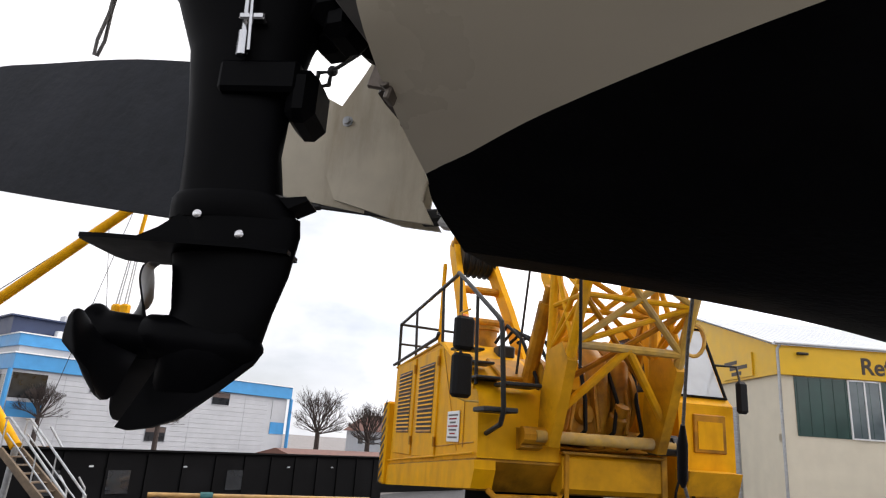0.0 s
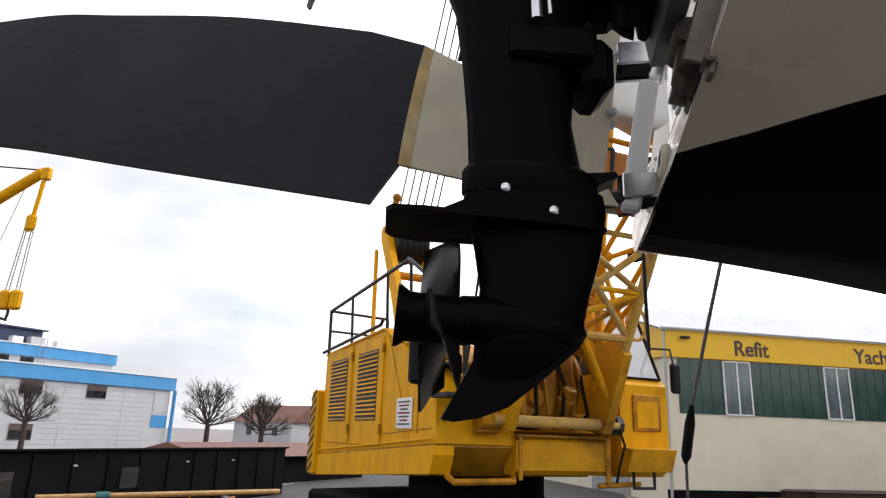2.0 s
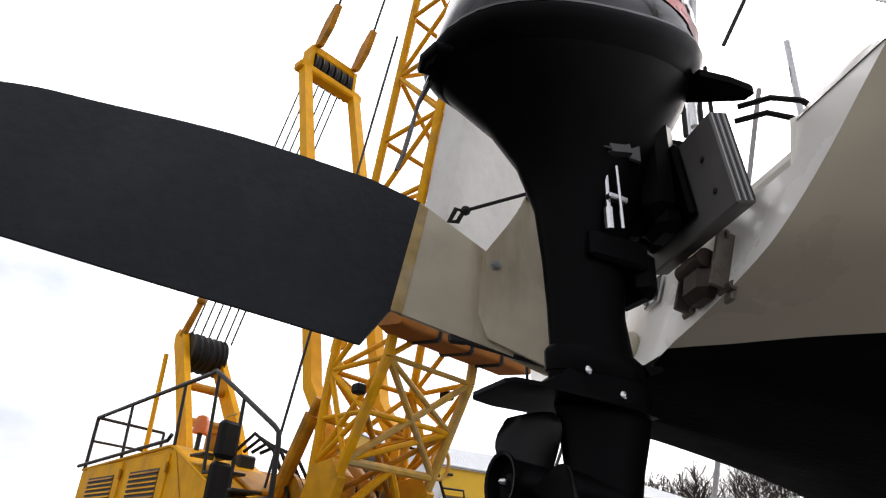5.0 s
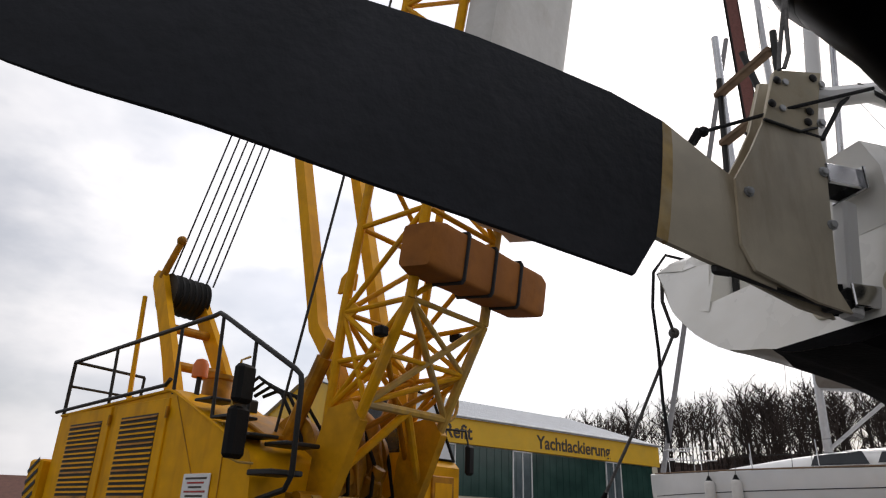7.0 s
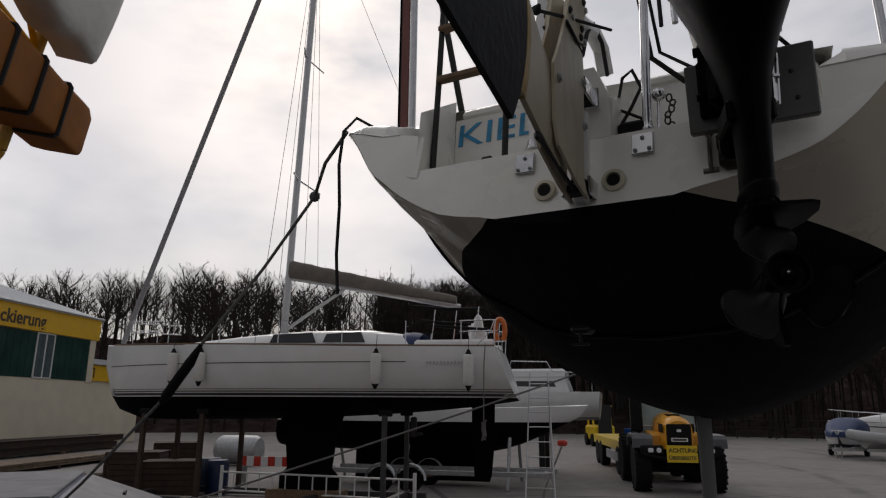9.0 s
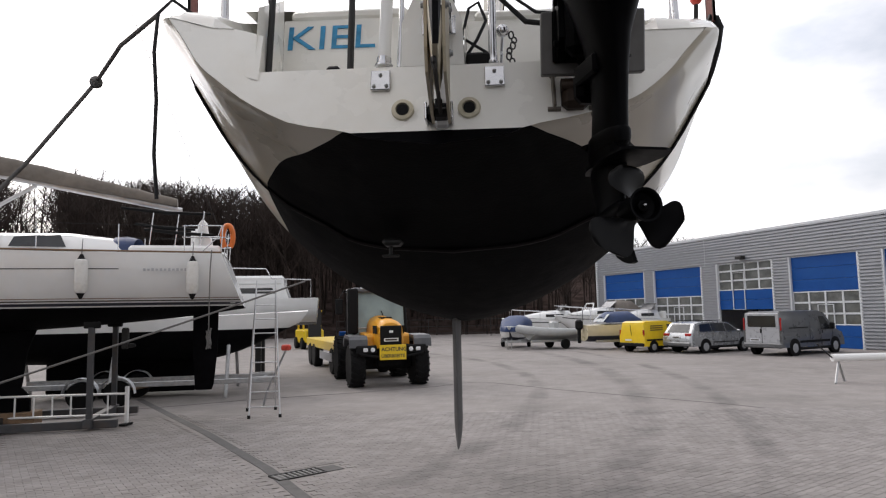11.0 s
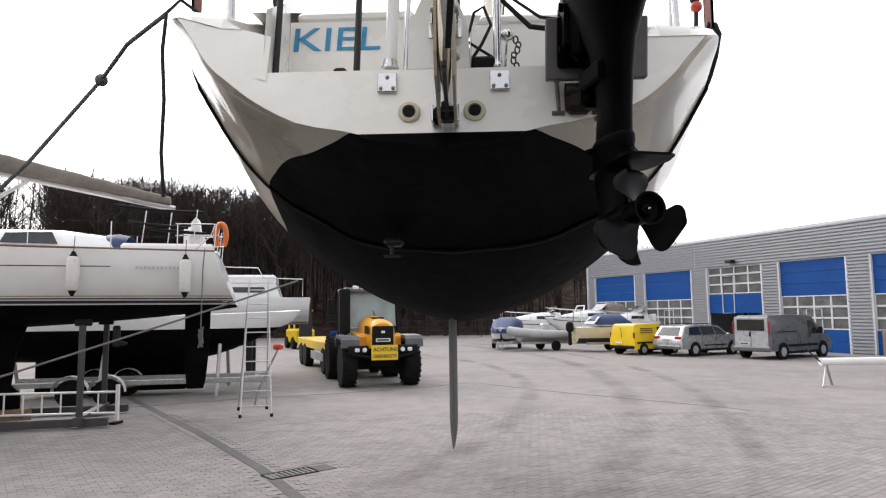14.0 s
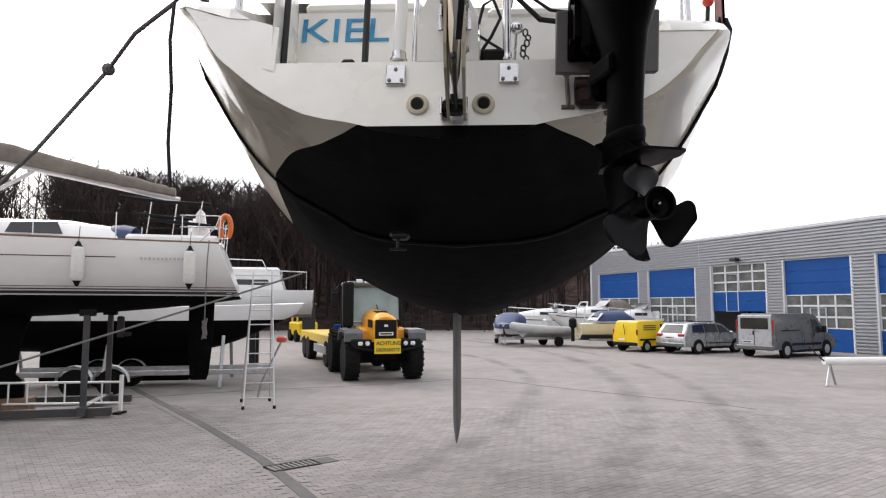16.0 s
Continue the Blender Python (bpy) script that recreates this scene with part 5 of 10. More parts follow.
# A-frame gantry
for v in (0.95, 2.02):
    b = Mesh().path([(1.15, v, 3.0), (1.02, v, 3.75), (0.84, v, 4.08), (0.60, v, 4.38), (0.52, v, 4.70), (-1.05, v, 10.35)], 0.115, n=4)
    cpart("gantry_post", b, YELLOW, "yellow gantry post")
b = Mesh()
b.box((-1.05, 1.48, 10.25), (0.24, 1.35, 0.16), ch=0.03)
b.box((-1.15, 1.48, 10.75), (0.34, 0.95, 0.22), ch=0.04)
b.box((-1.10, 1.02, 10.5), (0.30, 0.06, 0.5))
b.box((-1.10, 1.95, 10.5), (0.30, 0.06, 0.5))
cpart("gantry_head", b, YELLOW, "yellow gantry head with sheaves")
for v in (1.12, 1.26, 1.40, 1.54, 1.68, 1.82):
    cpart("sheave", Mesh().lathe([(0.05, -0.05), (0.24, -0.05), (0.20, 0), (0.24, 0.05), (0.05, 0.05)], (-1.12, v, 10.45), (0, 1, 0), n=18), DARKMETAL)
for v in (1.08, 1.9):
    b = Mesh()
    b.prism([(-1.0, 10.8), (-0.8, 11.2), (-0.55, 11.5), (-0.45, 11.45), (-0.6, 11.05), (-0.85, 10.75)], v - 0.05, v + 0.05, axis="y")
    cpart("pendant_link", b, YELLOWDIRT, "yellow pendant link")
    cpart("pendant_rope", Mesh().tube((-0.5, v, 11.45), (2.2, v, 20.0), 0.022, n=6), WIRE, "dark steel pendant rope")
for i, v in enumerate((0.95, 1.08, 1.2, 1.32, 1.45, 1.55)):
    cpart("hoist_rope", Mesh().tube((-2.78 + 0.04 * i, v - 0.12, 5.64), (-1.2, 1.12 + 0.14 * i, 10.4), 0.014, n=6), WIRE, "dark wire rope")
cpart("hoist_rope", Mesh().tube((0.5, 0.6, 3.2), (1.75, 0.72, 9.0), 0.016, n=6), WIRE)
b = Mesh()
b.tube((-2.78, 0.70, 5.62), (-2.50, 0.74, 6.12), 0.055, 0.05)
b.sphere((-2.48, 0.74, 6.16), 0.075)
cpart("rope_anchor", b, YELLOWDIRT)
# luffing struts in front of the house
for v in (0.72, 2.0):
    b = Mesh().tube((0.35, v, 2.75), (1.02, v, 3.95), 0.085)
    b.tube((0.98, v, 3.88), (1.12, v, 4.12), 0.055)
    cpart("luffing_cylinder", b, YELLOWDIRT, "grimy yellow strut")
# boom: foot section tapers to the pins, then a parallel lattice
def rear(z, s):
    v = 0.72 if s == 0 else 1.95
    if z < 4.4:
        k = (z - 2.6) / 1.8
        return Vector((1.10 + 0.16 * k, v, z))
    return Vector((1.26 + 0.165 * (z - 4.4), v, z))


def fore(z, s):
    v = 0.72 if s == 0 else 1.95
    if z < 4.4:
        k = (z - 2.6) / 1.8
        return Vector((1.25 + 0.95 * k, v, z))
    return Vector((2.20 + 0.175 * (z - 4.4), v, z))


boom = cpart("boom_foot", Mesh().tube((1.20, 0.55, 2.52), (1.20, 2.15, 2.52), 0.062, n=14), GREYTUBE, "worn grey foot tube")
LV = [2.52, 3.42, 3.88, 4.4, 5.35, 6.3, 7.25, 8.2, 9.15, 10.1, 11.05, 12.0, 12.95, 13.9, 14.85, 15.8, 16.75, 17.7, 18.65]
for s in (0, 1):
    for fn, r in ((rear, 0.052), (fore, 0.056)):
        for a, c in zip(LV, LV[1:]):
            cpart("boom_chord", Mesh().tube(fn(a, s), fn(c, s), r, n=10), GREYTUBE if (fn is fore and s and c < 6.4) else BOOMYELLOW, "boom chord tube" if a == 2.52 else "")
for i, (a, c) in enumerate(zip(LV, LV[1:])):
    if i == 0:
        continue
    flip = i % 2
    for s in (0, 1):
        p, q = (rear(a, s), fore(c, s)) if flip else (fore(a, s), rear(c, s))
        cpart("lattice_brace", Mesh().tube(p, q, 0.031, n=8), BOOMYELLOW)
        cpart("lattice_brace", Mesh().tube(rear(c, s), fore(c, s), 0.030, n=8), BOOMYELLOW)
    for fn in (rear, fore):
        p, q = (fn(a, 0), fn(c, 1)) if flip else (fn(a, 1), fn(c, 0))
        cpart("lattice_brace", Mesh().tube(p, q, 0.031, n=8), GREYTUBE if (fn is fore and i == 2) else BOOMYELLOW)
        cpart("lattice_brace", Mesh().tube(fn(c, 0), fn(c, 1), 0.031, n=8), GREYTUBE if (fn is fore and i == 2) else BOOMYELLOW)
cpart("lattice_brace", Mesh().tube(fore(3.42, 0), fore(3.42, 1), 0.045, n=8), GREYTUBE)
for s in (0, 1):
    cpart("lattice_brace", Mesh().tube(fore(3.42, s), fore(4.4, 1 - s), 0.038, n=8), GREYTUBE)
    cpart("lattice_brace", Mesh().tube(fore(2.75, s), fore(3.42, s).lerp(fore(3.42, 1 - s), 0.5), 0.045, n=8), BOOMYELLOW)
    cpart("lattice_brace", Mesh().tube(rear(3.42, s), rear(4.4, 1 - s), 0.031, n=8), BOOMYELLOW)
    cpart("lattice_brace", Mesh().tube(rear(3.42, s), fore(4.4, s), 0.031, n=8), BOOMYELLOW)
    cpart("lattice_brace", Mesh().tube(rear(4.4, s), fore(3.42, s), 0.031, n=8), BOOMYELLOW)
    cpart("lattice_brace", Mesh().tube(rear(3.0, s), fore(3.88, 1 - s), 0.031, n=8), YELLOWDIRT)
    cpart("gusset", Mesh().prism([(rear(4.4, s).x - 0.06, 4.25), (rear(4.4, s).x + 0.26, 4.40), (rear(4.4, s).x - 0.02, 4.62)], rear(4.4, s).y - 0.012, rear(4.4, s).y + 0.012, axis="y"), BOOMYELLOW)
for s in (0, 1):
    v = 0.72 if s == 0 else 1.95
    b = Mesh().prism([(0.98, 2.45), (1.28, 2.42), (1.50, 2.85), (1.68, 3.25), (1.55, 3.45), (1.22, 3.40), (1.05, 3.0)], v - 0.055, v + 0.055, axis="y")
    cpart("foot_plate", b, STAINEDYELLOW, "yellow boom foot plate")
cpart("pin", Mesh().tube((1.15, 0.42, 2.52), (1.15, 0.75, 2.52), 0.09), YELLOWDIRT)
cpart("pin", Mesh().tube((1.15, 1.9, 2.52), (1.15, 2.22, 2.52), 0.11), DARKMETAL)
cpart("boom_lamp", Mesh().box((2.0, 0.55, 4.05), (0.12, 0.12, 0.10), ch=0.02), BLACKRUBBER, "small black floodlight")
cpart("boom_lamp", Mesh().box((1.75, 2.05, 4.35), (0.14, 0.14, 0.10), ch=0.02), BLACKRUBBER, "small black floodlight")
b = Mesh().prism([(0.90, 4.74), (0.94, 4.92), (1.08, 5.02), (1.18, 4.92), (1.16, 4.74)], 0.92, 0.96, axis="y")
cpart("boom_angle_plate", b, YELLOW, "yellow angle indicator plate")
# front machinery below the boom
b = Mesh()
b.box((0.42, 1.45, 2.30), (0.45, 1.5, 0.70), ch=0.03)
cpart("front_box", b, OILYYELLOW, "dark yellow-brown machinery box")
b = Mesh().prism([(0.80, 1.97), (0.80, 2.36), (1.02, 2.36), (1.06, 2.32), (1.06, 2.02), (1.01, 1.97)], 0.92, 2.16, axis="y")
cpart("front_beam", b, STAINEDYELLOW, "wide yellow front beam with oil stains")
cpart("beam_rib", Mesh().box((1.065, 0.97, 2.15), (0.03, 0.05, 0.46), ch=0.008), YELLOWDIRT)
cpart("beam_rib", Mesh().box((1.065, 2.12, 2.15), (0.03, 0.07, 0.52), ch=0.008), OILYYELLOW)
cpart("beam_lip", Mesh().box((0.96, 1.52, 2.375), (0.26, 1.22, 0.03), ch=0.008), OILYYELLOW)
b = Mesh().lathe([(0.30, -0.55), (0.40, -0.55), (0.40, -0.50), (0.28, -0.5), (0.28, 0.5), (0.40, 0.5), (0.40, 0.55), (0.30, 0.55)], (0.55, 1.33, 3.0), (0, 1, 0), n=24)
cpart("winch_drum", b, OILYYELLOW, "oily dark winch drum")
cpart("gear_case", Mesh().lathe([(0.001, -0.10), (0.30, -0.10), (0.33, -0.06), (0.33, 0.06), (0.30, 0.10), (0.12, 0.11), (0.10, 0.18), (0.001, 0.18)], (0.80, 1.22, 2.78), (1, 0.1, 0.1), n=22), OILYYELLOW, "oily brown gear case")
cpart("hydraulic_motor", Mesh().lathe([(0.001, 0), (0.11, 0.0), (0.11, 0.20), (0.08, 0.22), (0.08, 0.34), (0.001, 0.35)], (0.84, 1.62, 2.62), (0.5, 0.1, 0.8), n=14), OILYYELLOW)
for v, r in ((1.42, 0.13), (1.70, 0.12)):
    cpart("exhaust_duct", Mesh().path([(0.75, v, 2.4), (0.85, v + 0.03, 2.9), (0.75, v + 0.05, 3.35), (0.4, v + 0.06, 3.6)], r, n=12), OILYYELLOW)
for k in range(6):
    v = 0.98 + 0.17 * k
    cpart("hose", Mesh().path([(0.70, v, 2.42), (1.0 + 0.03 * (k % 2), v + 0.05, 2.62), (0.98, v + 0.12 - 0.05 * (k % 3), 2.95), (0.80, v + 0.10, 3.25 + 0.06 * (k % 2))], 0.024, n=6), BLACKRUBBER if k % 2 else OILYYELLOW, "oily hydraulic hose")
cpart("hose_coil", Mesh().path([(1.55 + 0.02 * math.sin(a), 2.20 + 0.14 * math.cos(a), 3.62 + 0.17 * math.sin(a)) for a in [i * math.pi / 8 for i in range(17)]], 0.022, n=6), GREYTUBE, "pale coiled hose")
cpart("lower_guard", Mesh().prism([(0.40, 2.50), (0.98, 2.42), (0.96, 2.40), (0.40, 2.44)], 0.95, 2.1, axis="y"), OILYYELLOW)
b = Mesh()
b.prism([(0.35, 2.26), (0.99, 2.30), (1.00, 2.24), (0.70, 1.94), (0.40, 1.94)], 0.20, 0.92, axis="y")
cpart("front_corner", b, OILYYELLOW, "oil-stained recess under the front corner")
cpart("corner_bracket", Mesh().prism([(0.85, 2.62), (1.12, 2.58), (1.14, 2.40), (0.85, 2.34)], 0.42, 0.66, axis="y"), OILYYELLOW)
cpart("step_tube", Mesh().path([(0.95, 0.16, 1.96), (1.05, 0.20, 1.90), (1.05, 0.90, 1.91), (0.95, 0.95, 1.96)], 0.035), YELLOWDIRT)
cpart("step_tube", Mesh().tube((1.02, 2.02, 1.86), (1.02, 2.60, 1.88), 0.03), YELLOWDIRT)
cpart("trailing_cable", Mesh().path([(1.25, 2.10, 2.60), (1.22, 2.24, 2.30), (1.18, 2.18, 2.05), (1.05, 2.25, 1.90)], 0.014, n=6), BLACKRUBBER)
# operator's cab
cab = cpart("cab", Mesh().prism([(-0.5, 2.0), (-0.5, 3.85), (-0.35, 3.98), (0.55, 3.98), (0.95, 3.10), (1.05, 3.0), (1.05, 2.05), (0.9, 1.95)], 2.33, 3.05, axis="y"), YELLOW, "yellow operator's cab")
b = Mesh()
b.add([(0.605, 2.41, 3.93), (0.605, 2.98, 3.93), (0.985, 2.98, 3.10), (0.985, 2.41, 3.10)], [(0, 1, 2, 3)])
# Pale base colour stands in for sky reflected in the windscreen.
part("windscreen", b, mat("sky_pale_windscreen", (0.40, 0.43, 0.45), 0.12, var=0.12, scale=3, spec=0.8), crane, "slanted windscreen, coloured pale for the sky it reflects")
b = Mesh()
b.path([(0.60, 2.38, 3.95), (0.99, 2.38, 3.09), (0.99, 3.01, 3.09), (0.60, 3.01, 3.95)], 0.022, n=6, closed=True)
part("window_seal", b, BLACKRUBBER, crane)
b = Mesh().add([(-0.3, 3.055, 3.85), (0.5, 3.055, 3.85), (0.8, 3.055, 3.15), (-0.3, 3.055, 3.15)], [(0, 1, 2, 3)])
part("side_window", b, DARKGLASS, crane)
b = Mesh().add([(-0.3, 2.325, 3.85), (0.5, 2.325, 3.85), (0.8, 2.325, 3.15), (-0.3, 2.325, 3.15)], [(0, 1, 2, 3)])
part("side_window", b, DARKGLASS, crane)
b = Mesh()
b.box((1.058, 2.72, 2.68), (0.03, 0.42, 0.42), ch=0.01)
part("cab_hatch", b, YELLOWDIRT, crane, "recessed yellow panel")
part("cab_hatch", Mesh().box((1.074, 2.72, 2.66), (0.01, 0.32, 0.30)), YELLOW, crane)
part("cab_step", Mesh().prism([(1.0, 2.29), (1.28, 2.27), (1.18, 2.02), (1.0, 2.02)], 2.30, 2.95, axis="y"), STAINEDYELLOW, crane, "grimy yellow cab step box")
part("step_loop", Mesh().path([(1.1, 2.45, 2.02), (1.1, 2.45, 1.84), (1.1, 2.75, 1.84), (1.1, 2.75, 2.02)], 0.02), DARKMETAL, crane)
part("mirror", Mesh().box((1.2, 3.06, 3.10), (0.08, 0.14, 0.36), ch=0.03), BLACKRUBBER, crane, "black mirror")
part("mirror_arm", Mesh().path([(0.8, 3.04, 3.5), (1.15, 3.05, 3.45), (1.2, 3.06, 3.2)], 0.014), DARKMETAL, crane)
part("slewing_ring", Mesh().lathe([(0.95, 1.50), (0.95, 1.62), (0.86, 1.64), (0.86, 1.90)], (-0.55, 1.3, 0), n=30), CHASSISBLACK, crane, "black slewing ring")
# hook rope with its weight, near the stern
line = thing("tag_line", "dark mooring line with a long black sleeve from the stern", "rope")
part("rope", Mesh().path([(-1.17, 0.2, 3.50), (-1.42, 0.36, 3.44), (-1.66, 0.58, 3.36), (-1.95, 0.52, 2.96), (-2.35, 0.48, 2.54), (-2.57, 0.47, 2.27), (-3.4, 0.6, 1.75), (-4.3, 0.9, 1.38)], 0.0095), ROPE, line)
part("knot", Mesh().sphere((-1.66, 0.58, 3.36), 0.030), ROPE, line)
part("sleeve", Mesh().path([(-2.33, 0.48, 2.56), (-2.40, 0.475, 2.46), (-2.56, 0.47, 2.28), (-2.60, 0.47, 2.24)], [0.012, 0.029, 0.029, 0.012], n=12), BLACKRUBBER, line, "long black protective sleeve")
single("hanging_rope", Mesh().path([(-1.02, 0.25, 3.50), (-1.10, 0.18, 3.55), (-1.135, 0.13, 3.47), (-1.138, 0.11, 3.30), (-1.125, 0.11, 3.10), (-1.13, 0.11, 2.88), (-1.115, 0.11, 2.70)], 0.0075), BLACKROPE, "dark rope hanging loose from the stern cleat", "rope")
# cushions strapped to the boom
CU = Matrix.Translation(CR) @ Euler((0, 0, radians(35.04))).to_matrix().to_4x4()


def cushion(name, label, material, c, s, ry, straps):
    o = thing(name, label, "cushion")
    m = CU @ pose(*c, 0, ry, 0)
    b = Mesh()
    rings = []
    for i in range(15):
        k = -1 + 2 * i / 14
        e = (1 - abs(k) ** 14) ** 0.07
        hx, hz = s[0] / 2 * (0.86 + 0.14 * e), s[2] / 2 * (0.86 + 0.14 * e)
        ring = []
        for j in range(24):
            a = 2 * math.pi * (j + 0.5) / 24
            ca, sa = math.cos(a), math.sin(a)
            x, z = math.copysign(abs(ca) ** 0.18, ca) * hx, math.copysign(abs(sa) ** 0.18, sa) * hz
            bulge = 0.012 * math.sin(7 * k + 3 * a)
            ring.append(m @ Vector((x * (1 + bulge), k * s[1] / 2, z * (1 + bulge))))
        rings.append(ring)
    b.loft(rings)
    part("cover", b, material, o, smooth=60)
    for k in straps:
        w = 0.022
        ring = [m @ Vector((x * (s[0] / 2 + 0.006), k * s[1] / 2, z * (s[2] / 2 + 0.006))) for x, z in ((-1, -0.9), (-0.93, -1), (0.93, -1), (1, -0.9), (1, 0.9), (0.93, 1), (-0.93, 1), (-1, 0.9))]
        part("strap", Mesh().path(ring, w, n=6, closed=True), BLACKROPE, o, "dark strap")
    return o


cushion("boom_cushion", "brown tarpaulin cushion strapped across the boom front", BROWNPAD, (2.45, 1.52, 4.83), (0.46, 2.05, 0.50), 8, (-0.52, -0.05, 0.42))
cushion("boom_cushion", "long white tarpaulin cushion hung on the boom front", WHITEPAD, (3.05, 1.42, 7.52), (0.46, 1.42, 4.4), 10, ())
# carrier
carrier = thing("crane_carrier", "dark blue eight-wheeled crane carrier with black chassis", "truck", at=(-8.2, -2.1, 0), rz=50)
# Deck coloured black to stand in for the shade under the crane.
part("deck", Mesh().box((0.75, 0, 1.40), (4.1, 2.5, 0.30), ch=0.05), CHASSISBLACK, carrier, "carrier deck, coloured black for the shade under the crane")
part("driver_cab", Mesh().box((3.85, 0, 1.27), (2.09, 2.5, 0.56), ch=0.04), CARRIERBLUE, carrier, "dark blue low driver cab")
part("cab_seam", Mesh().box((3.85, -1.252, 1.42), (2.0, 0.006, 0.012)), DARKMETAL, carrier)
part("cab_roof", Mesh().box((4.0, 0.1, 1.562), (1.75, 2.2, 0.03), ch=0.01), mat("scuffed_grey_plate", (0.16, 0.165, 0.18), 0.55, var=0.3, scale=5, dirt=(0.05, 0.05, 0.055), dscale=1.2, damt=0.8, spec=0.3), carrier, "scuffed pale grey roof plate")
part("bonnet_plate", Mesh().prism([(4.96, 1.535), (5.62, 1.296), (5.62, 1.282), (4.96, 1.521)], -1.15, 1.15, axis="y"), bpy.data.materials["scuffed_grey_plate"], carrier, "pale grey sloping plate")
for y in (-0.5, 0.5):
    part("grab_handle", Mesh().box((5.3, y, 1.42), (0.03, 0.22, 0.03), ch=0.008), DARKMETAL, carrier)
part("chassis", Mesh().box((1.7, 0, 0.98), (6.0, 1.6, 0.6), ch=0.03), CHASSISBLACK, carrier, "black chassis beam")
part("sloping_bonnet", Mesh().prism([(4.9, 1.54), (5.7, 1.25), (5.7, 0.95), (4.9, 0.95)], -1.25, 1.25, axis="y"), CARRIERBLUE, carrier)
part("tool_box", Mesh().box((-0.95, -1.42, 1.30), (0.44, 0.36, 0.24), ch=0.03), GATEBLUE, carrier, "bright blue tool box")
part("box_label", Mesh().box((-0.90, -1.604, 1.31), (0.10, 0.006, 0.10)), WHITEPAINT, carrier)


def wheel(parent, c, r, w, axis=(0, 1, 0), rim=DULLSTEEL, lugs=0):
    c, d = Vector(c), Vector(axis).normalized()
    t = part("wheel", Mesh().lathe([(r * 0.58, -w / 2), (r * 0.9, -w / 2), (r, -w * 0.36), (r, w * 0.36), (r * 0.9, w / 2), (r * 0.58, w / 2)], c, d, n=28), TYRE, parent, "dusty black tyre")
    part("rim", Mesh().lathe([(0.02, -w * 0.38), (r * 0.25, -w * 0.38), (r * 0.3, -w * 0.25), (r * 0.52, -w * 0.28), (r * 0.6, -w * 0.47), (r * 0.6, w * 0.47), (r * 0.52, w * 0.28), (r * 0.3, w * 0.25), (r * 0.25, w * 0.38), (0.02, w * 0.38)], c, d, n=24), rim, t)
    if lugs:
        a = d.orthogonal().normalized()
        e = d.cross(a)
        b = Mesh()
        for i in range(lugs):
            an = 2 * math.pi * i / lugs
            rad = a * math.cos(an) + e * math.sin(an)
            tan = -a * math.sin(an) + e * math.cos(an)
            for s in (-1, 1):
                m = Matrix((tan * 0.9 + d * s * 0.45, d * 0.9 - tan * s * 0.45, rad)).transposed().to_4x4()
                m.translation = c + rad * (r * 1.0) + d * s * w * 0.25
                b.box(None, (r * 0.07, w * 0.55, r * 0.07), m=m)
        part("tyre_tread", b, TYRE, t)
    return t


for u in (-1.0, 0.2, 2.7, 3.9):
    for s in (-1, 1):
        wheel(carrier, (u, s * 1.05, 0.52), 0.52, 0.36, rim=CARRIERBLUE)
for u in (0.7, 1.9):
    part("outrigger", Mesh().box((u, 0, 0.98), (0.3, 3.4, 0.22), ch=0.02), CARRIERBLUE, carrier, "dark blue outrigger beam")

# ---- paint shop hall with yellow fascia ----
hall = thing("workshop_hall", "cream workshop hall with yellow fascia and green glazing", "building", at=(-28, 4.1, 0), rz=112.15)
part("wall", Mesh().box((9.95, 0.15, 1.95), (19.9, 0.3, 3.3)), CREAMWALL, hall, "cream rendered wall")
part("wall", Mesh().box((9.95, 0.17, 4.6), (19.9, 0.3, 2.6)), CREAMWALL, hall)
part("wall", Mesh().box((0.13, 7.4, 3.4), (0.25, 14.2, 6.8)), CREAMWALL, hall, "cream gable wall")
part("wall", Mesh().box((19.77, 7.4, 3.4), (0.25, 14.2, 6.8)), CREAMWALL, hall)
part("plinth", Mesh().box((9.95, 0.1, 0.27), (19.94, 0.36, 0.54)), SHEDBLACK, hall, "black base course")
part("fascia", Mesh().box((9.95, -0.06, 6.50), (20.1, 0.16, 1.22), ch=0.02), FASCIA, hall, "yellow fascia board")
part("fascia", Mesh().prism([(-0.1, 5.9), (14.5, 5.9), (14.5, 7.12), (7.2, 9.38), (-0.1, 7.12)], -0.12, -0.02, axis="x"), FASCIA, hall, "yellow gable fascia")
for y0, z0, y1, z1 in ((-0.25, 7.10, 7.2, 9.47), (7.2, 9.47, 14.7, 7.10)):
    n = 66
    prof = []
    for i in range(n):
        x = -0.3 + 20.5 * i / n
        prof += [(x, 0.0), (x + 0.05, 0.04), (x + 0.12, 0.04), (x + 0.17, 0.0)]
    m = len(prof)
    b = Mesh()
    b.add([(x, y0, z0 + h) for x, h in prof] + [(x, y1, z1 + h) for x, h in prof]
          + [(x, y0, z0 - 0.06) for x, h in prof] + [(x, y1, z1 - 0.06) for x, h in prof],
          [(k, k + 1, m + k + 1, m + k) for k in range(m - 1)]
          + [(2 * m + k, 3 * m + k, 3 * m + k + 1, 2 * m + k + 1) for k in range(m - 1)]
          + [(2 * m + k, 2 * m + k + 1, k + 1, k) for k in range(m - 1)])
    part("roof", b, ROOFMETAL, hall, "pale ribbed metal roof", smooth=0)
part("gutter", Mesh().tube((-0.2, -0.22, 7.12), (20.1, -0.22, 7.12), 0.07), DULLSTEEL, hall)
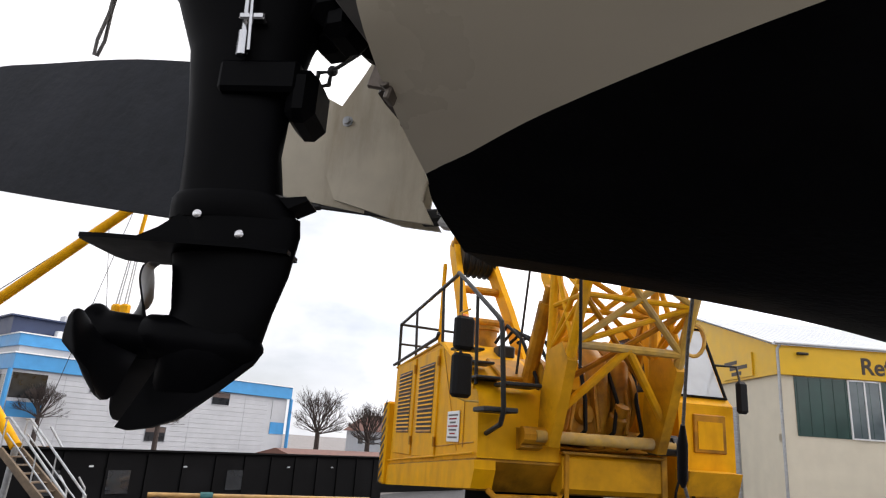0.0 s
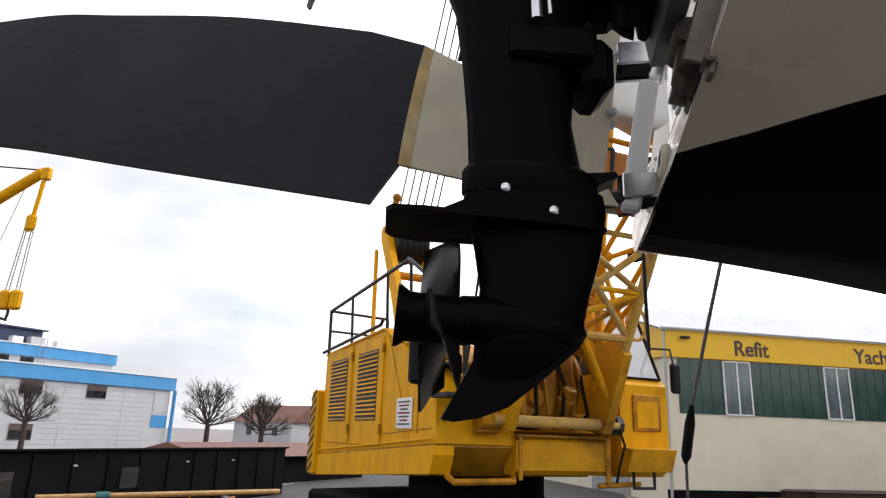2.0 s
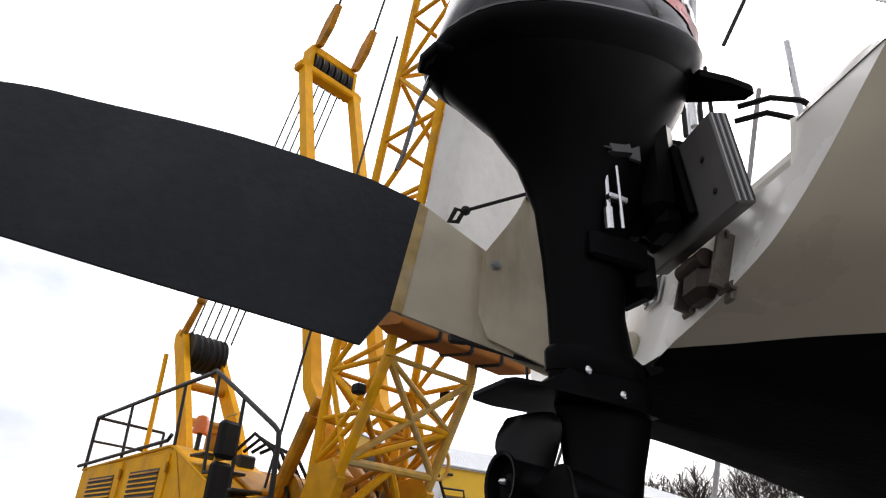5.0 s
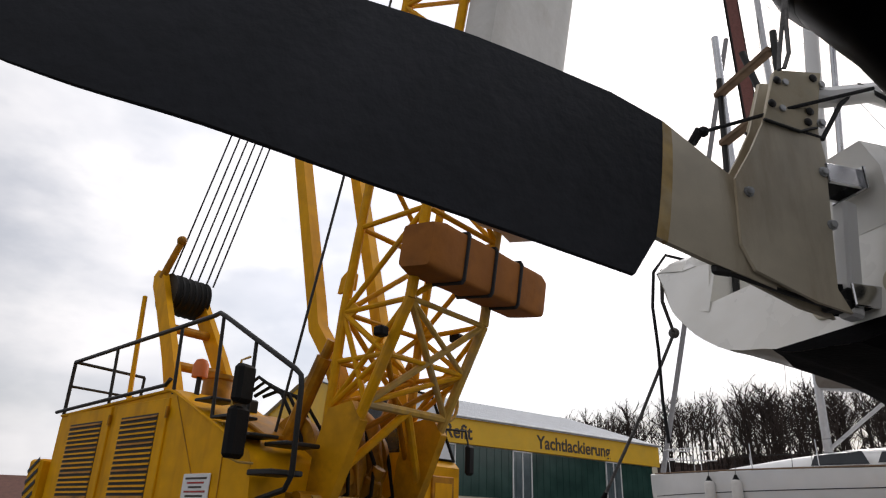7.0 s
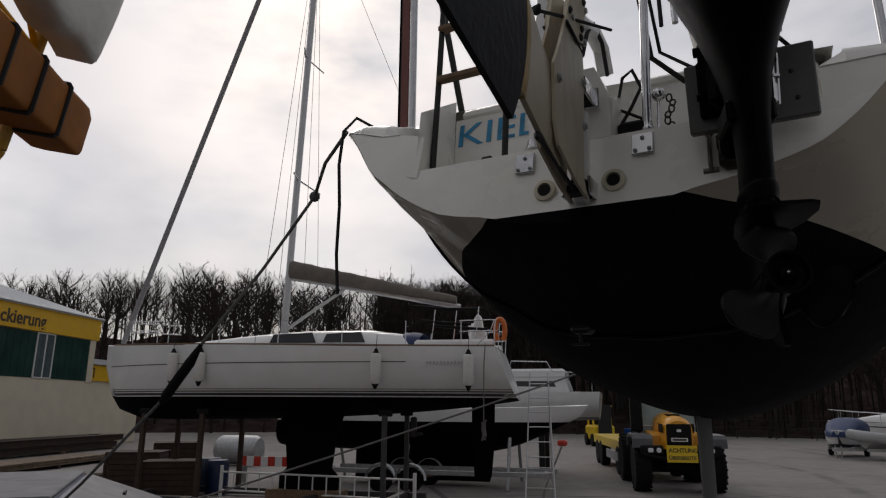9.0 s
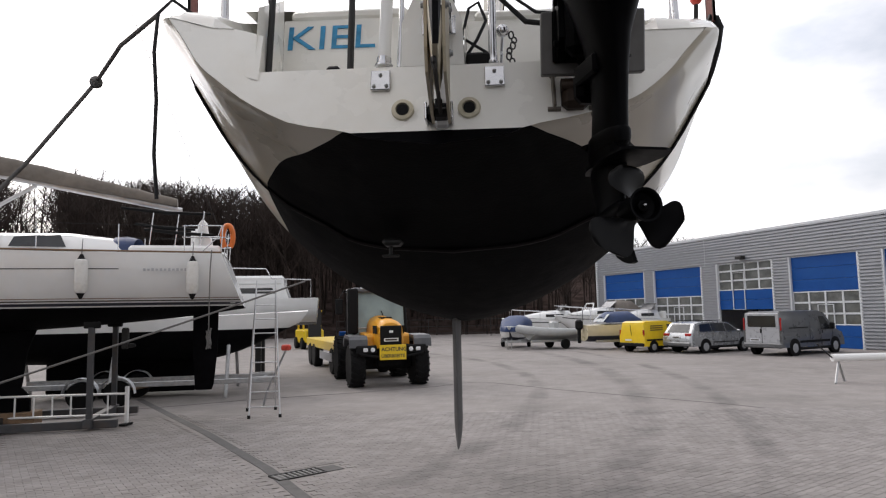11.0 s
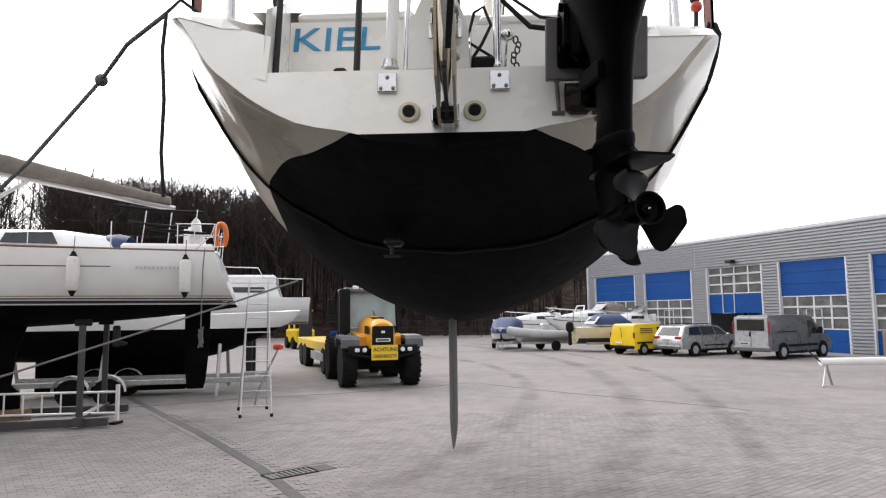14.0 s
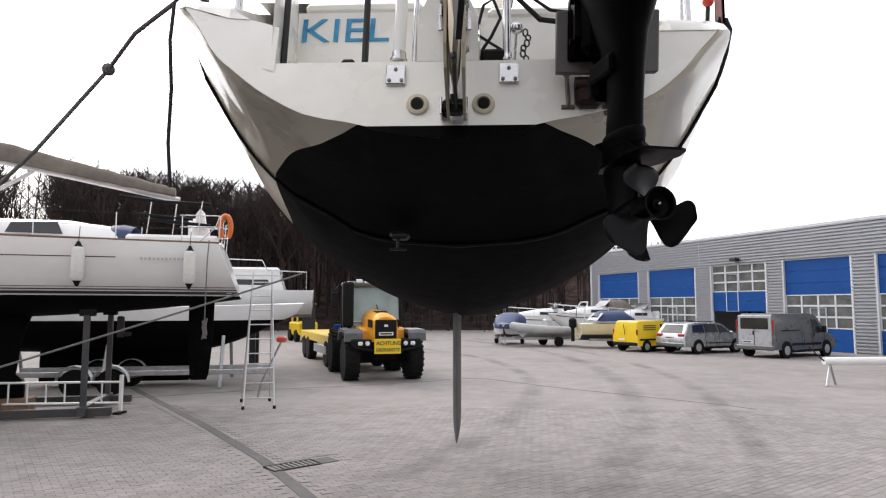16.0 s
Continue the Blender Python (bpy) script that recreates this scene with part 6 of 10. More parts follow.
part("downpipe", Mesh().path([(0.05, -0.2, 7.1), (-0.05, -0.12, 6.9), (-0.05, -0.1, 0.2)], 0.06), DULLSTEEL, hall, "grey downpipe")
part("glazing", Mesh().box((10.2, 0.0, 4.72), (19.2, 0.05, 2.28)), GREENPANEL, hall, "dark green glazing band")
for i in range(40):
    part("glazing_bar", Mesh().box((0.68 + i * 0.49, -0.032, 4.72), (0.02, 0.02, 2.24)), GREENPANEL, hall)
for s in (2.75, 7.8, 15.0):
    w = thing("window_unit", "", "")
    w.parent = hall
    for dx in (0.0, 0.66, 1.3):
        part("frame", Mesh().box((s + dx, -0.05, 4.72), (0.055, 0.06, 2.28)), WHITEPAINT, w)
    for z in (3.6, 5.84):
        part("frame", Mesh().box((s + 0.65, -0.05, z), (1.35, 0.06, 0.055)), WHITEPAINT, w)
    part("pane", Mesh().box((s + 0.65, -0.034, 4.72), (1.26, 0.012, 2.2)), GLASS, w)
part("end_post", Mesh().box((19.55, -0.03, 4.72), (0.5, 0.1, 2.4)), CREAMWALL, hall)
letters("sign_refit", "Refit", 0.92, pose(3.28, -0.145, 6.12, 90, 0, 0), SIGNDARK, hall, depth=0.01, label="dark brown painted word", bold=0.018)
letters("sign_yachtlackierung", "Yachtlackierung", 0.92, pose(9.45, -0.145, 6.12, 90, 0, 0), SIGNDARK, hall, depth=0.01, squeeze=1.0, label="dark brown painted word", bold=0.018)
part("gable_sign", Mesh().box((-0.16, 3.0, 6.5), (0.06, 2.6, 1.0)), FASCIA, hall, "yellow sign on the gable")
for i, (y, w, z) in enumerate(((3.6, 1.2, 6.7), (2.9, 1.6, 6.45), (3.1, 0.9, 6.2))):
    part("sign_bar", Mesh().box((-0.195, y, z), (0.01, w, 0.16)), SIGNDARK, hall)
gate = part("roller_gate", Mesh().box((-0.02, 5.5, 2.4), (0.08, 4.0, 4.8)), DULLSTEEL, hall, "grey roller gate")
for i in range(32):
    part("slat", Mesh().box((-0.075, 5.5, 0.1 + i * 0.15), (0.03, 3.9, 0.11), ch=0.01), DULLSTEEL, gate)
part("wall_lamp", Mesh().box((0.9, -0.25, 6.75), (0.45, 0.16, 0.1), ch=0.03), DARKMETAL, hall)
part("eaves_beam", Mesh().box((14.0, -0.5, 0.55), (12.0, 0.25, 0.22)), WOOD, hall, "dark timber beam along the wall foot")
RUSTBEAM = mat("rusty_dark_steel", (0.035, 0.024, 0.018), 0.75, var=0.4, scale=4, dirt=(0.09, 0.04, 0.02), dscale=1.5, damt=0.7)
stack = thing("steel_beam_stack", "rusty dark steel beams stacked along the cream hall wall", "steel beams", at=(-28, 4.1, 0), rz=112.15)
for i in range(4):
    for j in range(2):
        c = (11.2 + 0.3 * ((i * 7 + j * 3) % 5) - 0.6, -1.5 - 0.42 * i, 0.25 + 0.34 * j)
        b = Mesh()
        b.box((c[0], c[1], c[2] - 0.14), (15.5 - 0.7 * ((i + j) % 3), 0.26, 0.022), ch=0.005)
        b.box((c[0], c[1], c[2] + 0.14), (15.5 - 0.7 * ((i + j) % 3), 0.26, 0.022), ch=0.005)
        b.box((c[0], c[1], c[2]), (15.5 - 0.7 * ((i + j) % 3), 0.02, 0.27))
        part("beam", b, RUSTBEAM, stack)
for x in (5.0, 9.5, 14.0, 18.0):
    part("bearer", Mesh().box((x, -2.15, 0.05), (0.14, 1.8, 0.10), ch=0.01), WOOD, stack, "squared timber bearer")
stack = thing("timber_stack", "brown planks stacked flat on the yard beside the hall", "timber", at=(-28, 4.1, 0), rz=112.15)
PLANK = mat("weathered_plank", (0.16, 0.115, 0.075), 0.8, var=0.35, scale=5, dirt=(0.06, 0.045, 0.03), dscale=2, damt=0.6)
for x in (4.4, 7.0, 9.6):
    part("bearer", Mesh().box((x, -7.0, 0.05), (0.12, 1.5, 0.10), ch=0.01), RUSTBEAM, stack)
for j in range(3):
    for i in range(5):
        part("plank", Mesh().box((6.9 + 0.12 * ((i * 3 + j) % 4), -6.4 - 0.29 * i, 0.14 + 0.075 * j), (6.6, 0.26, 0.06), ch=0.006, rz=0.4 * ((i + 2 * j) % 3 - 1)), PLANK, stack)
annex = thing("annex_building", "low yellow-signed annex beyond the workshop hall", "building", at=(-35.6, 22.6, 0), rz=112.15)
part("wall", Mesh().box((3, 3, 2.3), (6, 5, 4.6)), CREAMWALL, annex)
part("fascia", Mesh().box((3, 0.42, 4.1), (6.1, 0.1, 0.9)), FASCIA, annex)
part("roof", Mesh().box((3, 3, 4.75), (6.4, 5.6, 0.3)), ROOFMETAL, annex)
letters("sign_ti", "Ti", 0.8, pose(0.15, 0.36, 3.85, 90, 0, 0), SIGNDARK, annex, depth=0.01, label="dark brown painted letters", bold=0.018)

# ---- office building with blue fascias ----
office = thing("office_building", "white-clad office building with sky blue fascia bands and set-back storeys", "building", at=(-60, -38.5, -0.5), rz=-21.5)
part("wall", Mesh().box((12.85, -7, 3.15), (25.7, 14, 6.3)), OFFICEWHITE, office, "white board cladding")
for i in range(14):
    part("cladding_board", Mesh().box((13.6, 0.02, 0.42 + i * 0.43), (22.6, 0.05, 0.405), ch=0.012), OFFICEWHITE, office)
for s in (5.0, 10.6, 16.2, 21.8):
    part("cladding_seam", Mesh().box((s, 0.05, 3.1), (0.05, 0.012, 6.0)), CLADGREY, office)
part("fascia", Mesh().box((12.75, -6.9, 6.9), (26.2, 14.4, 1.2), ch=0.02), OFFICEBLUE, office, "sky blue fascia")
part("fascia_trim", Mesh().box((12.75, -6.9, 7.53), (26.4, 14.6, 0.10)), WHITEPAINT, office)
part("upper_storey", Mesh().box((15.4, -7.0, 7.95), (19.6, 11, 1.6)), OFFICEWHITE, office, "set-back white storey")
part("fascia", Mesh().box((15.4, -7.0, 8.70), (20.0, 11.5, 0.95), ch=0.02), OFFICEBLUE, office, "sky blue fascia")
part("fascia_trim", Mesh().box((15.4, -7.0, 9.21), (20.2, 11.7, 0.09)), WHITEPAINT, office)
part("top_storey", Mesh().box((18.6, -7.5, 10.0), (14.0, 8.5, 1.5)), OFFICENAVY, office, "dark navy top storey")
part("fascia_trim", Mesh().box((18.6, -7.5, 10.72), (14.6, 9.2, 0.12)), OFFICENAVY, office)
part("chimney", Mesh().box((20.4, -6, 11.2), (1.3, 1.1, 0.9), ch=0.05), FRAMEGREY, office, "grey roof vent")
part("chimney", Mesh().box((12.4, -2.6, 9.6), (1.2, 0.8, 0.8)), OFFICEWHITE, office)
part("chimney", Mesh().box((19.0, -2.4, 9.7), (1.6, 0.8, 0.9)), OFFICEWHITE, office)
for s, z0, z1 in ((7.7, 5.05, 6.22), (13.4, 5.05, 6.22), (18.9, 5.05, 6.22), (13.6, 1.4, 2.7)):
    w = part("window", Mesh().box((s, 0.035, (z0 + z1) / 2), (1.85, 0.06, z1 - z0)), DARKGLASS, office, "dark window with a half-drawn blind")
    part("frame", Mesh().path([(s - 0.93, 0.07, z0), (s + 0.93, 0.07, z0), (s + 0.93, 0.07, z1), (s - 0.93, 0.07, z1)], 0.045, n=4, closed=True), CLADGREY, w)
    part("blind", Mesh().box((s, 0.068, z1 - 0.28), (1.76, 0.008, 0.42)), mat("brown_blind", (0.10, 0.07, 0.06), 0.8, var=0.2) if s == 7.7 else bpy.data.materials["brown_blind"], w)
for s in (13.4, 15.4, 18.2):
    part("window", Mesh().box((s, -1.49, 7.95), (1.1, 0.06, 0.42)), DARKGLASS, office, "small dark upper window")
for s, w in ((0.9, 1.7), (24.4, 2.5)):
    part("corner_panel", Mesh().box((s, 0.03, 3.3), (w, 0.06, 1.15)), OFFICEBLUE, office, "blue corner panel")
    part("corner_glazing", Mesh().box((s, 0.025, 5.1), (w, 0.05, 1.9)), DARKGLASS if s > 9 else OFFICEWHITE, office)
part("corner_column", Mesh().tube((-0.35, 0.25, 0), (-0.35, 0.25, 6.3), 0.18), OFFICEBLUE, office, "blue round column")
part("corner_column", Mesh().tube((25.95, 0.2, 0), (25.95, 0.2, 6.3), 0.18), OFFICEBLUE, office, "blue round column")
lad_ = part("roof_ladder", Mesh().path([(20.3, -0.9, 7.5), (20.3, -0.9, 9.9), (20.35, -1.6, 10.0)], 0.04), DULLSTEEL, office, "steel roof ladder")
part("stile", Mesh().path([(20.9, -0.9, 7.5), (20.9, -0.9, 9.9), (20.85, -1.6, 10.0)], 0.04), DULLSTEEL, lad_)
for i in range(8):
    part("rung", Mesh().tube((20.3, -0.9, 7.7 + i * 0.28), (20.9, -0.9, 7.7 + i * 0.28), 0.02, n=5), DULLSTEEL, lad_)

for k in range(7):
    y = -0.7 - 2.1 * k
    part("column", Mesh().box((25.78, y, 3.1), (0.22, 0.30, 6.2), ch=0.02), OFFICEWHITE, office)
    if k < 6:
        for z, h in ((1.5, 2.2), (4.75, 2.3)):
            part("side_window", Mesh().box((25.72, y - 1.05, z), (0.06, 1.75, h)), DARKGLASS, office, "dark side window")
        part("balcony_panel", Mesh().box((25.80, y - 1.05, 3.05), (0.08, 1.78, 0.85), ch=0.01), OFFICEBLUE, office, "blue balcony panel")
for x, y in ((14.2, -2.3), (22.0, -2.5), (10.5, -2.2)):
    part("roof_unit", Mesh().box((x, y, 9.55), (0.9, 0.7, 0.6), ch=0.04), FRAMEGREY, office, "grey roof unit")
for x in (12.2, 12.7):
    part("ladder_rail", Mesh().tube((x, -1.1, 7.55), (x, -1.1, 9.9), 0.03, n=6), DULLSTEEL, office)

# ---- low black shed along the quay ----
shed = thing("quay_shed", "long low black-painted shed along the quay edge", "shed", at=(-9.3, -13.3, 0), rz=170.5)
part("wall", Mesh().prism([(0, 0), (0, 1.66), (3.2, 1.12), (3.2, 0)], -1.2, 14.8, axis="x"), SHEDBLACK, shed, "black painted wall")
part("roof", Mesh().box((6.8, 1.58, 1.43), (16.2, 3.4, 0.05), rx=-9.6), SHEDBLACK, shed)
for i in range(14):
    part("wall_rib", Mesh().box((-0.8 + i * 1.15, -0.015, 0.83), (0.07, 0.04, 1.62)), SHEDBLACK, shed)
for s in (1.2, 3.0, 6.9):
    part("window", Mesh().box((s, -0.01, 0.95), (0.65, 0.03, 0.55)), DARKGLASS, shed, "dark shed window")
for s in (2.2, 5.0, 9.2, 11.5):
    part("number_plate", Mesh().box((s, -0.04, 1.32), (0.12, 0.01, 0.04)), LETTERGREY, shed)
low = thing("low_store", "low dark store building beyond the quay shed", "shed", at=(-27, -13.5, 0), rz=165)
part("wall", Mesh().box((3, 2, 0.6), (12, 4, 1.2)), SHEDBLACK, low)
part("roof", Mesh().prism([(-0.3, 1.2), (4.3, 1.2), (2.0, 1.75)], -3.2, 9.2, axis="x"), ROOFRED, low, "dull red tiled roof")
for i, (x, y, w, h, zz) in enumerate(((-75, -33, 9, 4.2, 0), (-82, -26, 8, 4.8, 0), (-70, -21, 7, 3.9, 0), (-95, -20, 9, 5.5, 0.5))):
    hs = thing("house", "distant house with a red tiled roof", "house", at=(x, y, zz), rz=70 + 13 * i, group="distant houses")
    part("wall", Mesh().box((0, 0, h / 2 - 0.5), (w, 6, h - 1)), OFFICEWHITE, hs)
    part("roof", Mesh().prism([(-3.4, h - 1.0), (3.4, h - 1.0), (0, h + 1.0)], -w / 2 - 0.3, w / 2 + 0.3, axis="x"), ROOFRED, hs, "weathered red tiled roof")
    for s in (-2, 0, 2):
        part("window", Mesh().box((s, -3.01, h - 2.0), (0.8, 0.04, 0.9)), DARKGLASS, hs)


# ---- bare trees ----
def grow(b, p, d, length, r, depth, rng, sides=5):
    """A branch that forks, with tapered tubes."""
    q = p + d * length
    b.tube(p, q, r, r * 0.68, n=sides if depth > 1 else 3, caps=False)
    if depth == 0:
        return
    for k in range(rng.choice((2, 3, 3))):
        e = (d + Vector((rng.uniform(-1, 1), rng.uniform(-1, 1), rng.uniform(-0.25, 0.75))) * 0.50).normalized()
        grow(b, q - d * length * rng.uniform(0, 0.35), e, length * rng.uniform(0.62, 0.85), r * 0.6, depth - 1, rng, sides)


rng = random.Random(7)
for x, y, h in ((-40, -23.1, 6.2), (-40, -19.3, 5.4), (-40, -36.7, 5.9), (-38, -46.5, 5.6), (-46, -16.6, 4.6)):
    tree = thing("bare_tree", "leafless pollarded tree with a dense round twig crown", "tree", at=(x, y, 0), group="bare trees by the quay")
    b = Mesh().tube((0, 0, 0), (0, 0, h * 0.42), 0.20, 0.16, n=8)
    part("trunk", b, BARK, tree)
    b = Mesh()
    for k in range(19):
        a = 2 * math.pi * k * 0.382 + rng.uniform(-0.3, 0.3)
        up = rng.uniform(0.0, 0.45) if k < 8 else rng.uniform(0.7, 2.6)
        d = Vector((math.cos(a) * 0.8, math.sin(a) * 0.8, up)).normalized()
        grow(b, Vector((0, 0, h * (0.38 + 0.05 * rng.random()))), d, h * (0.135 if up < 0.5 else 0.16), 0.06, 5, rng, 4)
    part("crown", b, BARK, tree, "dense bare twigs", smooth=0)

RIDGE = [(-100, 6.5), (-75, 8), (-64, 9), (-50, 11.2), (-35, 11), (-24, 11.0), (-19, 10.8), (-16, 10.2), (-12, 9.0), (-8, 7.6), (10, 6.2), (25, 5.5), (35, 4.0), (50, 2.0), (60, 1.0)]
b = Mesh()
AZ = [-100 + 2 * i for i in range(81)]
RISE = [(-100, 0.62), (-46, 0.62), (-28, 0.72), (-22, 0.86), (60, 0.88)]
PROF = [(62, 0.0), (70, 0.16), (86, 0.55), (104, 0.86), (125, 1.0), (170, 0.7)]
vs = []
for a in AZ:
    top = (105 * math.tan(radians(lerp(RIDGE, a)))) * lerp(RISE, a)
    for dist, k in PROF:
        w = 1 + 0.06 * math.sin(a * 0.7 + dist)
        vs.append((dist * math.sin(radians(a)), dist * math.cos(radians(a)), -0.05 + top * k * w * 1.1))
b.add(vs, [(i * 6 + j, i * 6 + j + 1, (i + 1) * 6 + j + 1, (i + 1) * 6 + j) for i in range(80) for j in range(5)])
single("hillside", b, HILL, "wooded slope covered in brown leaf litter", "hillside", kind="structure", smooth=60)


def tree_form(rng):
    """Vertices and triangles of one slender leafless tree of height 1."""
    vs, fs = [], []

    def limb(p, q, r0, r1):
        d = (q - p).normalized()
        e = d.orthogonal().normalized()
        g = d.cross(e)
        k = len(vs)
        for c, r in ((p, r0), (q, r1)):
            for an in (0, 2.09, 4.19):
                vs.append(tuple(c + (e * math.cos(an) + g * math.sin(an)) * r))
        for i in range(3):
            j = (i + 1) % 3
            fs.append((k + i, k + j, k + 3 + j))
            fs.append((k + i, k + 3 + j, k + 3 + i))

    def twig(p, q, r):
        e = (q - p).orthogonal().normalized() * r
        k = len(vs)
        vs.extend((tuple(p - e), tuple(p + e), tuple(q)))
        fs.append((k, k + 1, k + 2))

    knee = Vector((rng.uniform(-0.02, 0.02), rng.uniform(-0.02, 0.02), 0.5))
    head = Vector((rng.uniform(-0.05, 0.05), rng.uniform(-0.05, 0.05), 0.97))
    limb(Vector((0, 0, -0.05)), knee, 0.011, 0.0085)
    limb(knee, head, 0.0085, 0.002)
    low = rng.uniform(0.28, 0.45)
    for i in range(15):
        f = low + (0.95 - low) * i / 15
        p0 = knee.lerp(head, (f - 0.5) / 0.47) if f > 0.5 else Vector((0, 0, 0)).lerp(knee, f / 0.5)
        an = i * 2.4 + rng.uniform(-0.4, 0.4)
        d = Vector((math.cos(an) * 0.62, math.sin(an) * 0.62, rng.uniform(0.55, 1.0))).normalized()
        L = 0.34 * (1.22 - f) * rng.uniform(0.8, 1.2)
        p1 = p0 + d * L
        limb(p0, p1, 0.0042, 0.0016)
        for j in range(6):
            e = (d + Vector((rng.uniform(-1, 1), rng.uniform(-1, 1), rng.uniform(-0.1, 0.8))) * 0.65).normalized()
            s0 = p0.lerp(p1, 0.25 + 0.75 * j / 5)
            s1 = s0 + e * L * rng.uniform(0.35, 0.65)
            twig(s0, s1, 0.0022)
            for m in range(4):
                w = (e + Vector((rng.uniform(-1, 1), rng.uniform(-1, 1), rng.uniform(-0.1, 0.7))) * 0.8).normalized()
                t0 = s0.lerp(s1, rng.uniform(0.3, 1.0))
                twig(t0, t0 + w * L * rng.uniform(0.18, 0.34), 0.0013)
    return np.array(vs), np.array(fs)


FORMS = [tree_form(rng) for k in range(7)]
allv, allf, base = [], [], 0
for k in range(1350):
    a = rng.uniform(-98, 45) if k % 3 else rng.uniform(-34, 8)
    el = lerp(RIDGE, a)
    dist = rng.choice((64, 68, 74, 82, 90, 98, 106)) + rng.uniform(-4, 4)
    top = (105 * math.tan(radians(el))) * lerp(RISE, a)
    z0 = top * lerp(PROF, dist) * 1.0
    h = min(14.0, dist * math.tan(radians(el)) + 2.2 - z0) * rng.uniform(0.80, 1.04)
    if h < 1.6:
        continue
    h = max(h, 3.2)
    v, f = FORMS[k % 7]
    tw, sx = rng.uniform(0, 6.28), h * rng.uniform(0.85, 1.15)
    c, s = math.cos(tw) * sx, math.sin(tw) * sx
    v = np.stack((v[:, 0] * c - v[:, 1] * s + dist * math.sin(radians(a)), v[:, 0] * s + v[:, 1] * c + dist * math.cos(radians(a)), v[:, 2] * h + z0 - 0.2), 1)
    allv.append(v)
    allf.append(f + base)
    base += len(v)
me = bpy.data.meshes.new("bare_woodland")
allv, allf = np.concatenate(allv).astype(np.float32), np.concatenate(allf).astype(np.int32)
me.vertices.add(len(allv))
me.vertices.foreach_set("co", allv.ravel())
me.loops.add(allf.size)
me.loops.foreach_set("vertex_index", allf.ravel())
me.polygons.add(len(allf))
me.polygons.foreach_set("loop_start", np.arange(0, allf.size, 3, dtype=np.int32))
me.update(calc_edges=True)
me.validate()
me.materials.append(FARBARK)
tagged(new("bare_woodland", me), "leafless beech wood on the slope behind the yard", "woodland", kind="stuff")

# ---- quay derrick, steps and trestles ----
NEARER = Matrix.Translation((1.65, 0.0, 2.34)) @ Matrix.Scale(0.8, 4) @ Matrix.Translation((-1.65, 0.0, -2.34))
derrick = thing("quay_derrick", "yellow tubular mast derrick with a hanging hook block", "crane")
derrick.matrix_basis = NEARER
P0, P1, P2 = Vector((-11, -14.75, 1.65)), Vector((-11, -18.1, 4.45)), Vector((-11, -12.2, 8.0))
part("leg", Mesh().tube(P0, P1, 0.13, n=14), YELLOW, derrick, "yellow tubular leg")
part("jib", Mesh().tube(P1, P2, 0.15, 0.12, n=14), YELLOW, derrick, "yellow tubular jib")
part("footing", Mesh().tube((-11.2, -15.1, -0.58), P0, 0.08, n=10), DULLSTEEL, derrick, "grey steel footing strut")
ramp = thing("quay_steps", "weathered steel and timber steps leading down from the quay derrick", "stairs")
ramp.matrix_basis = NEARER
for dx in (-0.28, 0.28):
    b = Mesh().prism([(-14.95, 1.50), (-14.85, 1.62), (-11.50, -0.42), (-11.47, -0.585), (-11.70, -0.585)], -11 + dx - 0.03, -11 + dx + 0.03, axis="x")
    part("stringer", b, PLANK, ramp, "grey-brown timber stringer")
    rail_ = part("handrail", Mesh().path([(-11 + dx, -14.95, 2.30), (-11 + dx, -14.80, 2.32), (-11 + dx, -12.70, 0.80), (-11 + dx, -12.55, 0.70), (-11 + dx, -12.52, 0.08)], 0.028, n=8), DULLSTEEL, ramp, "galvanised handrail")
    part("lower_rail", Mesh().tube((-11 + dx, -14.80, 1.95), (-11 + dx, -12.56, 0.40), 0.018, n=6), DULLSTEEL, rail_)
    for y in (-14.9, -13.7):
        part("rail_post", Mesh().tube((-11 + dx, y, 1.50 - 0.61 * (y + 14.9)), (-11 + dx, y, 2.30 - 0.66 * (y + 14.9)), 0.02, n=6), DULLSTEEL, rail_)
for k in range(11):
    part("tread", Mesh().box((-11, -14.72 + 0.28 * k, 1.42 - 0.175 * k), (0.50, 0.24, 0.035), ch=0.006), PLANK, ramp)
part("jib_head", Mesh().box((-11, -12.1, 7.95), (0.16, 0.22, 0.3), ch=0.03), YELLOW, derrick)
part("fork", Mesh().tube((-11, -12.12, 7.9), (-11, -12.22, 6.9), 0.05), YELLOW, derrick)
part("upper_block", Mesh().box((-11, -12.25, 6.75), (0.16, 0.28, 0.42), ch=0.08), YELLOW, derrick, "yellow rope block")
for dy in (-0.12, -0.06, 0.06, 0.12):
    part("fall_rope", Mesh().tube((-11, -12.25 + dy, 6.7), (-11, -12.36 + dy * 1.5, 5.15), 0.018, n=6), DULLSTEEL, derrick)
for dy in (-0.14, 0.14):
    part("hook_block", Mesh().box((-11, -12.36 + dy, 4.95), (0.2, 0.24, 0.44), ch=0.05), YELLOW, derrick, "yellow hook block")
part("hook", Mesh().path([(-11, -12.36, 4.75), (-11, -12.36, 4.62), (-11, -12.38, 4.55), (-11, -12.36, 4.50), (-11, -12.55, 4.55)], 0.03), DARKMETAL, derrick)
part("stay_rope", Mesh().tube((-11, -12.2, 8.05), (-11, -22, 9.2), 0.02, n=6), WIRE, derrick)
part("stay_rope", Mesh().tube((-11, -12.9, 7.65), (-11, -18, 4.9), 0.012, n=6), WIRE, derrick)
part("control_line", Mesh().tube((-11, -13.3, 7.2), (-11, -12.8, 5.0), 0.008, n=5), WIRE, derrick)
part("control_line", Mesh().tube((-11, -12.6, 7.6), (-11, -14.2, 2.0), 0.008, n=5), WIRE, derrick)
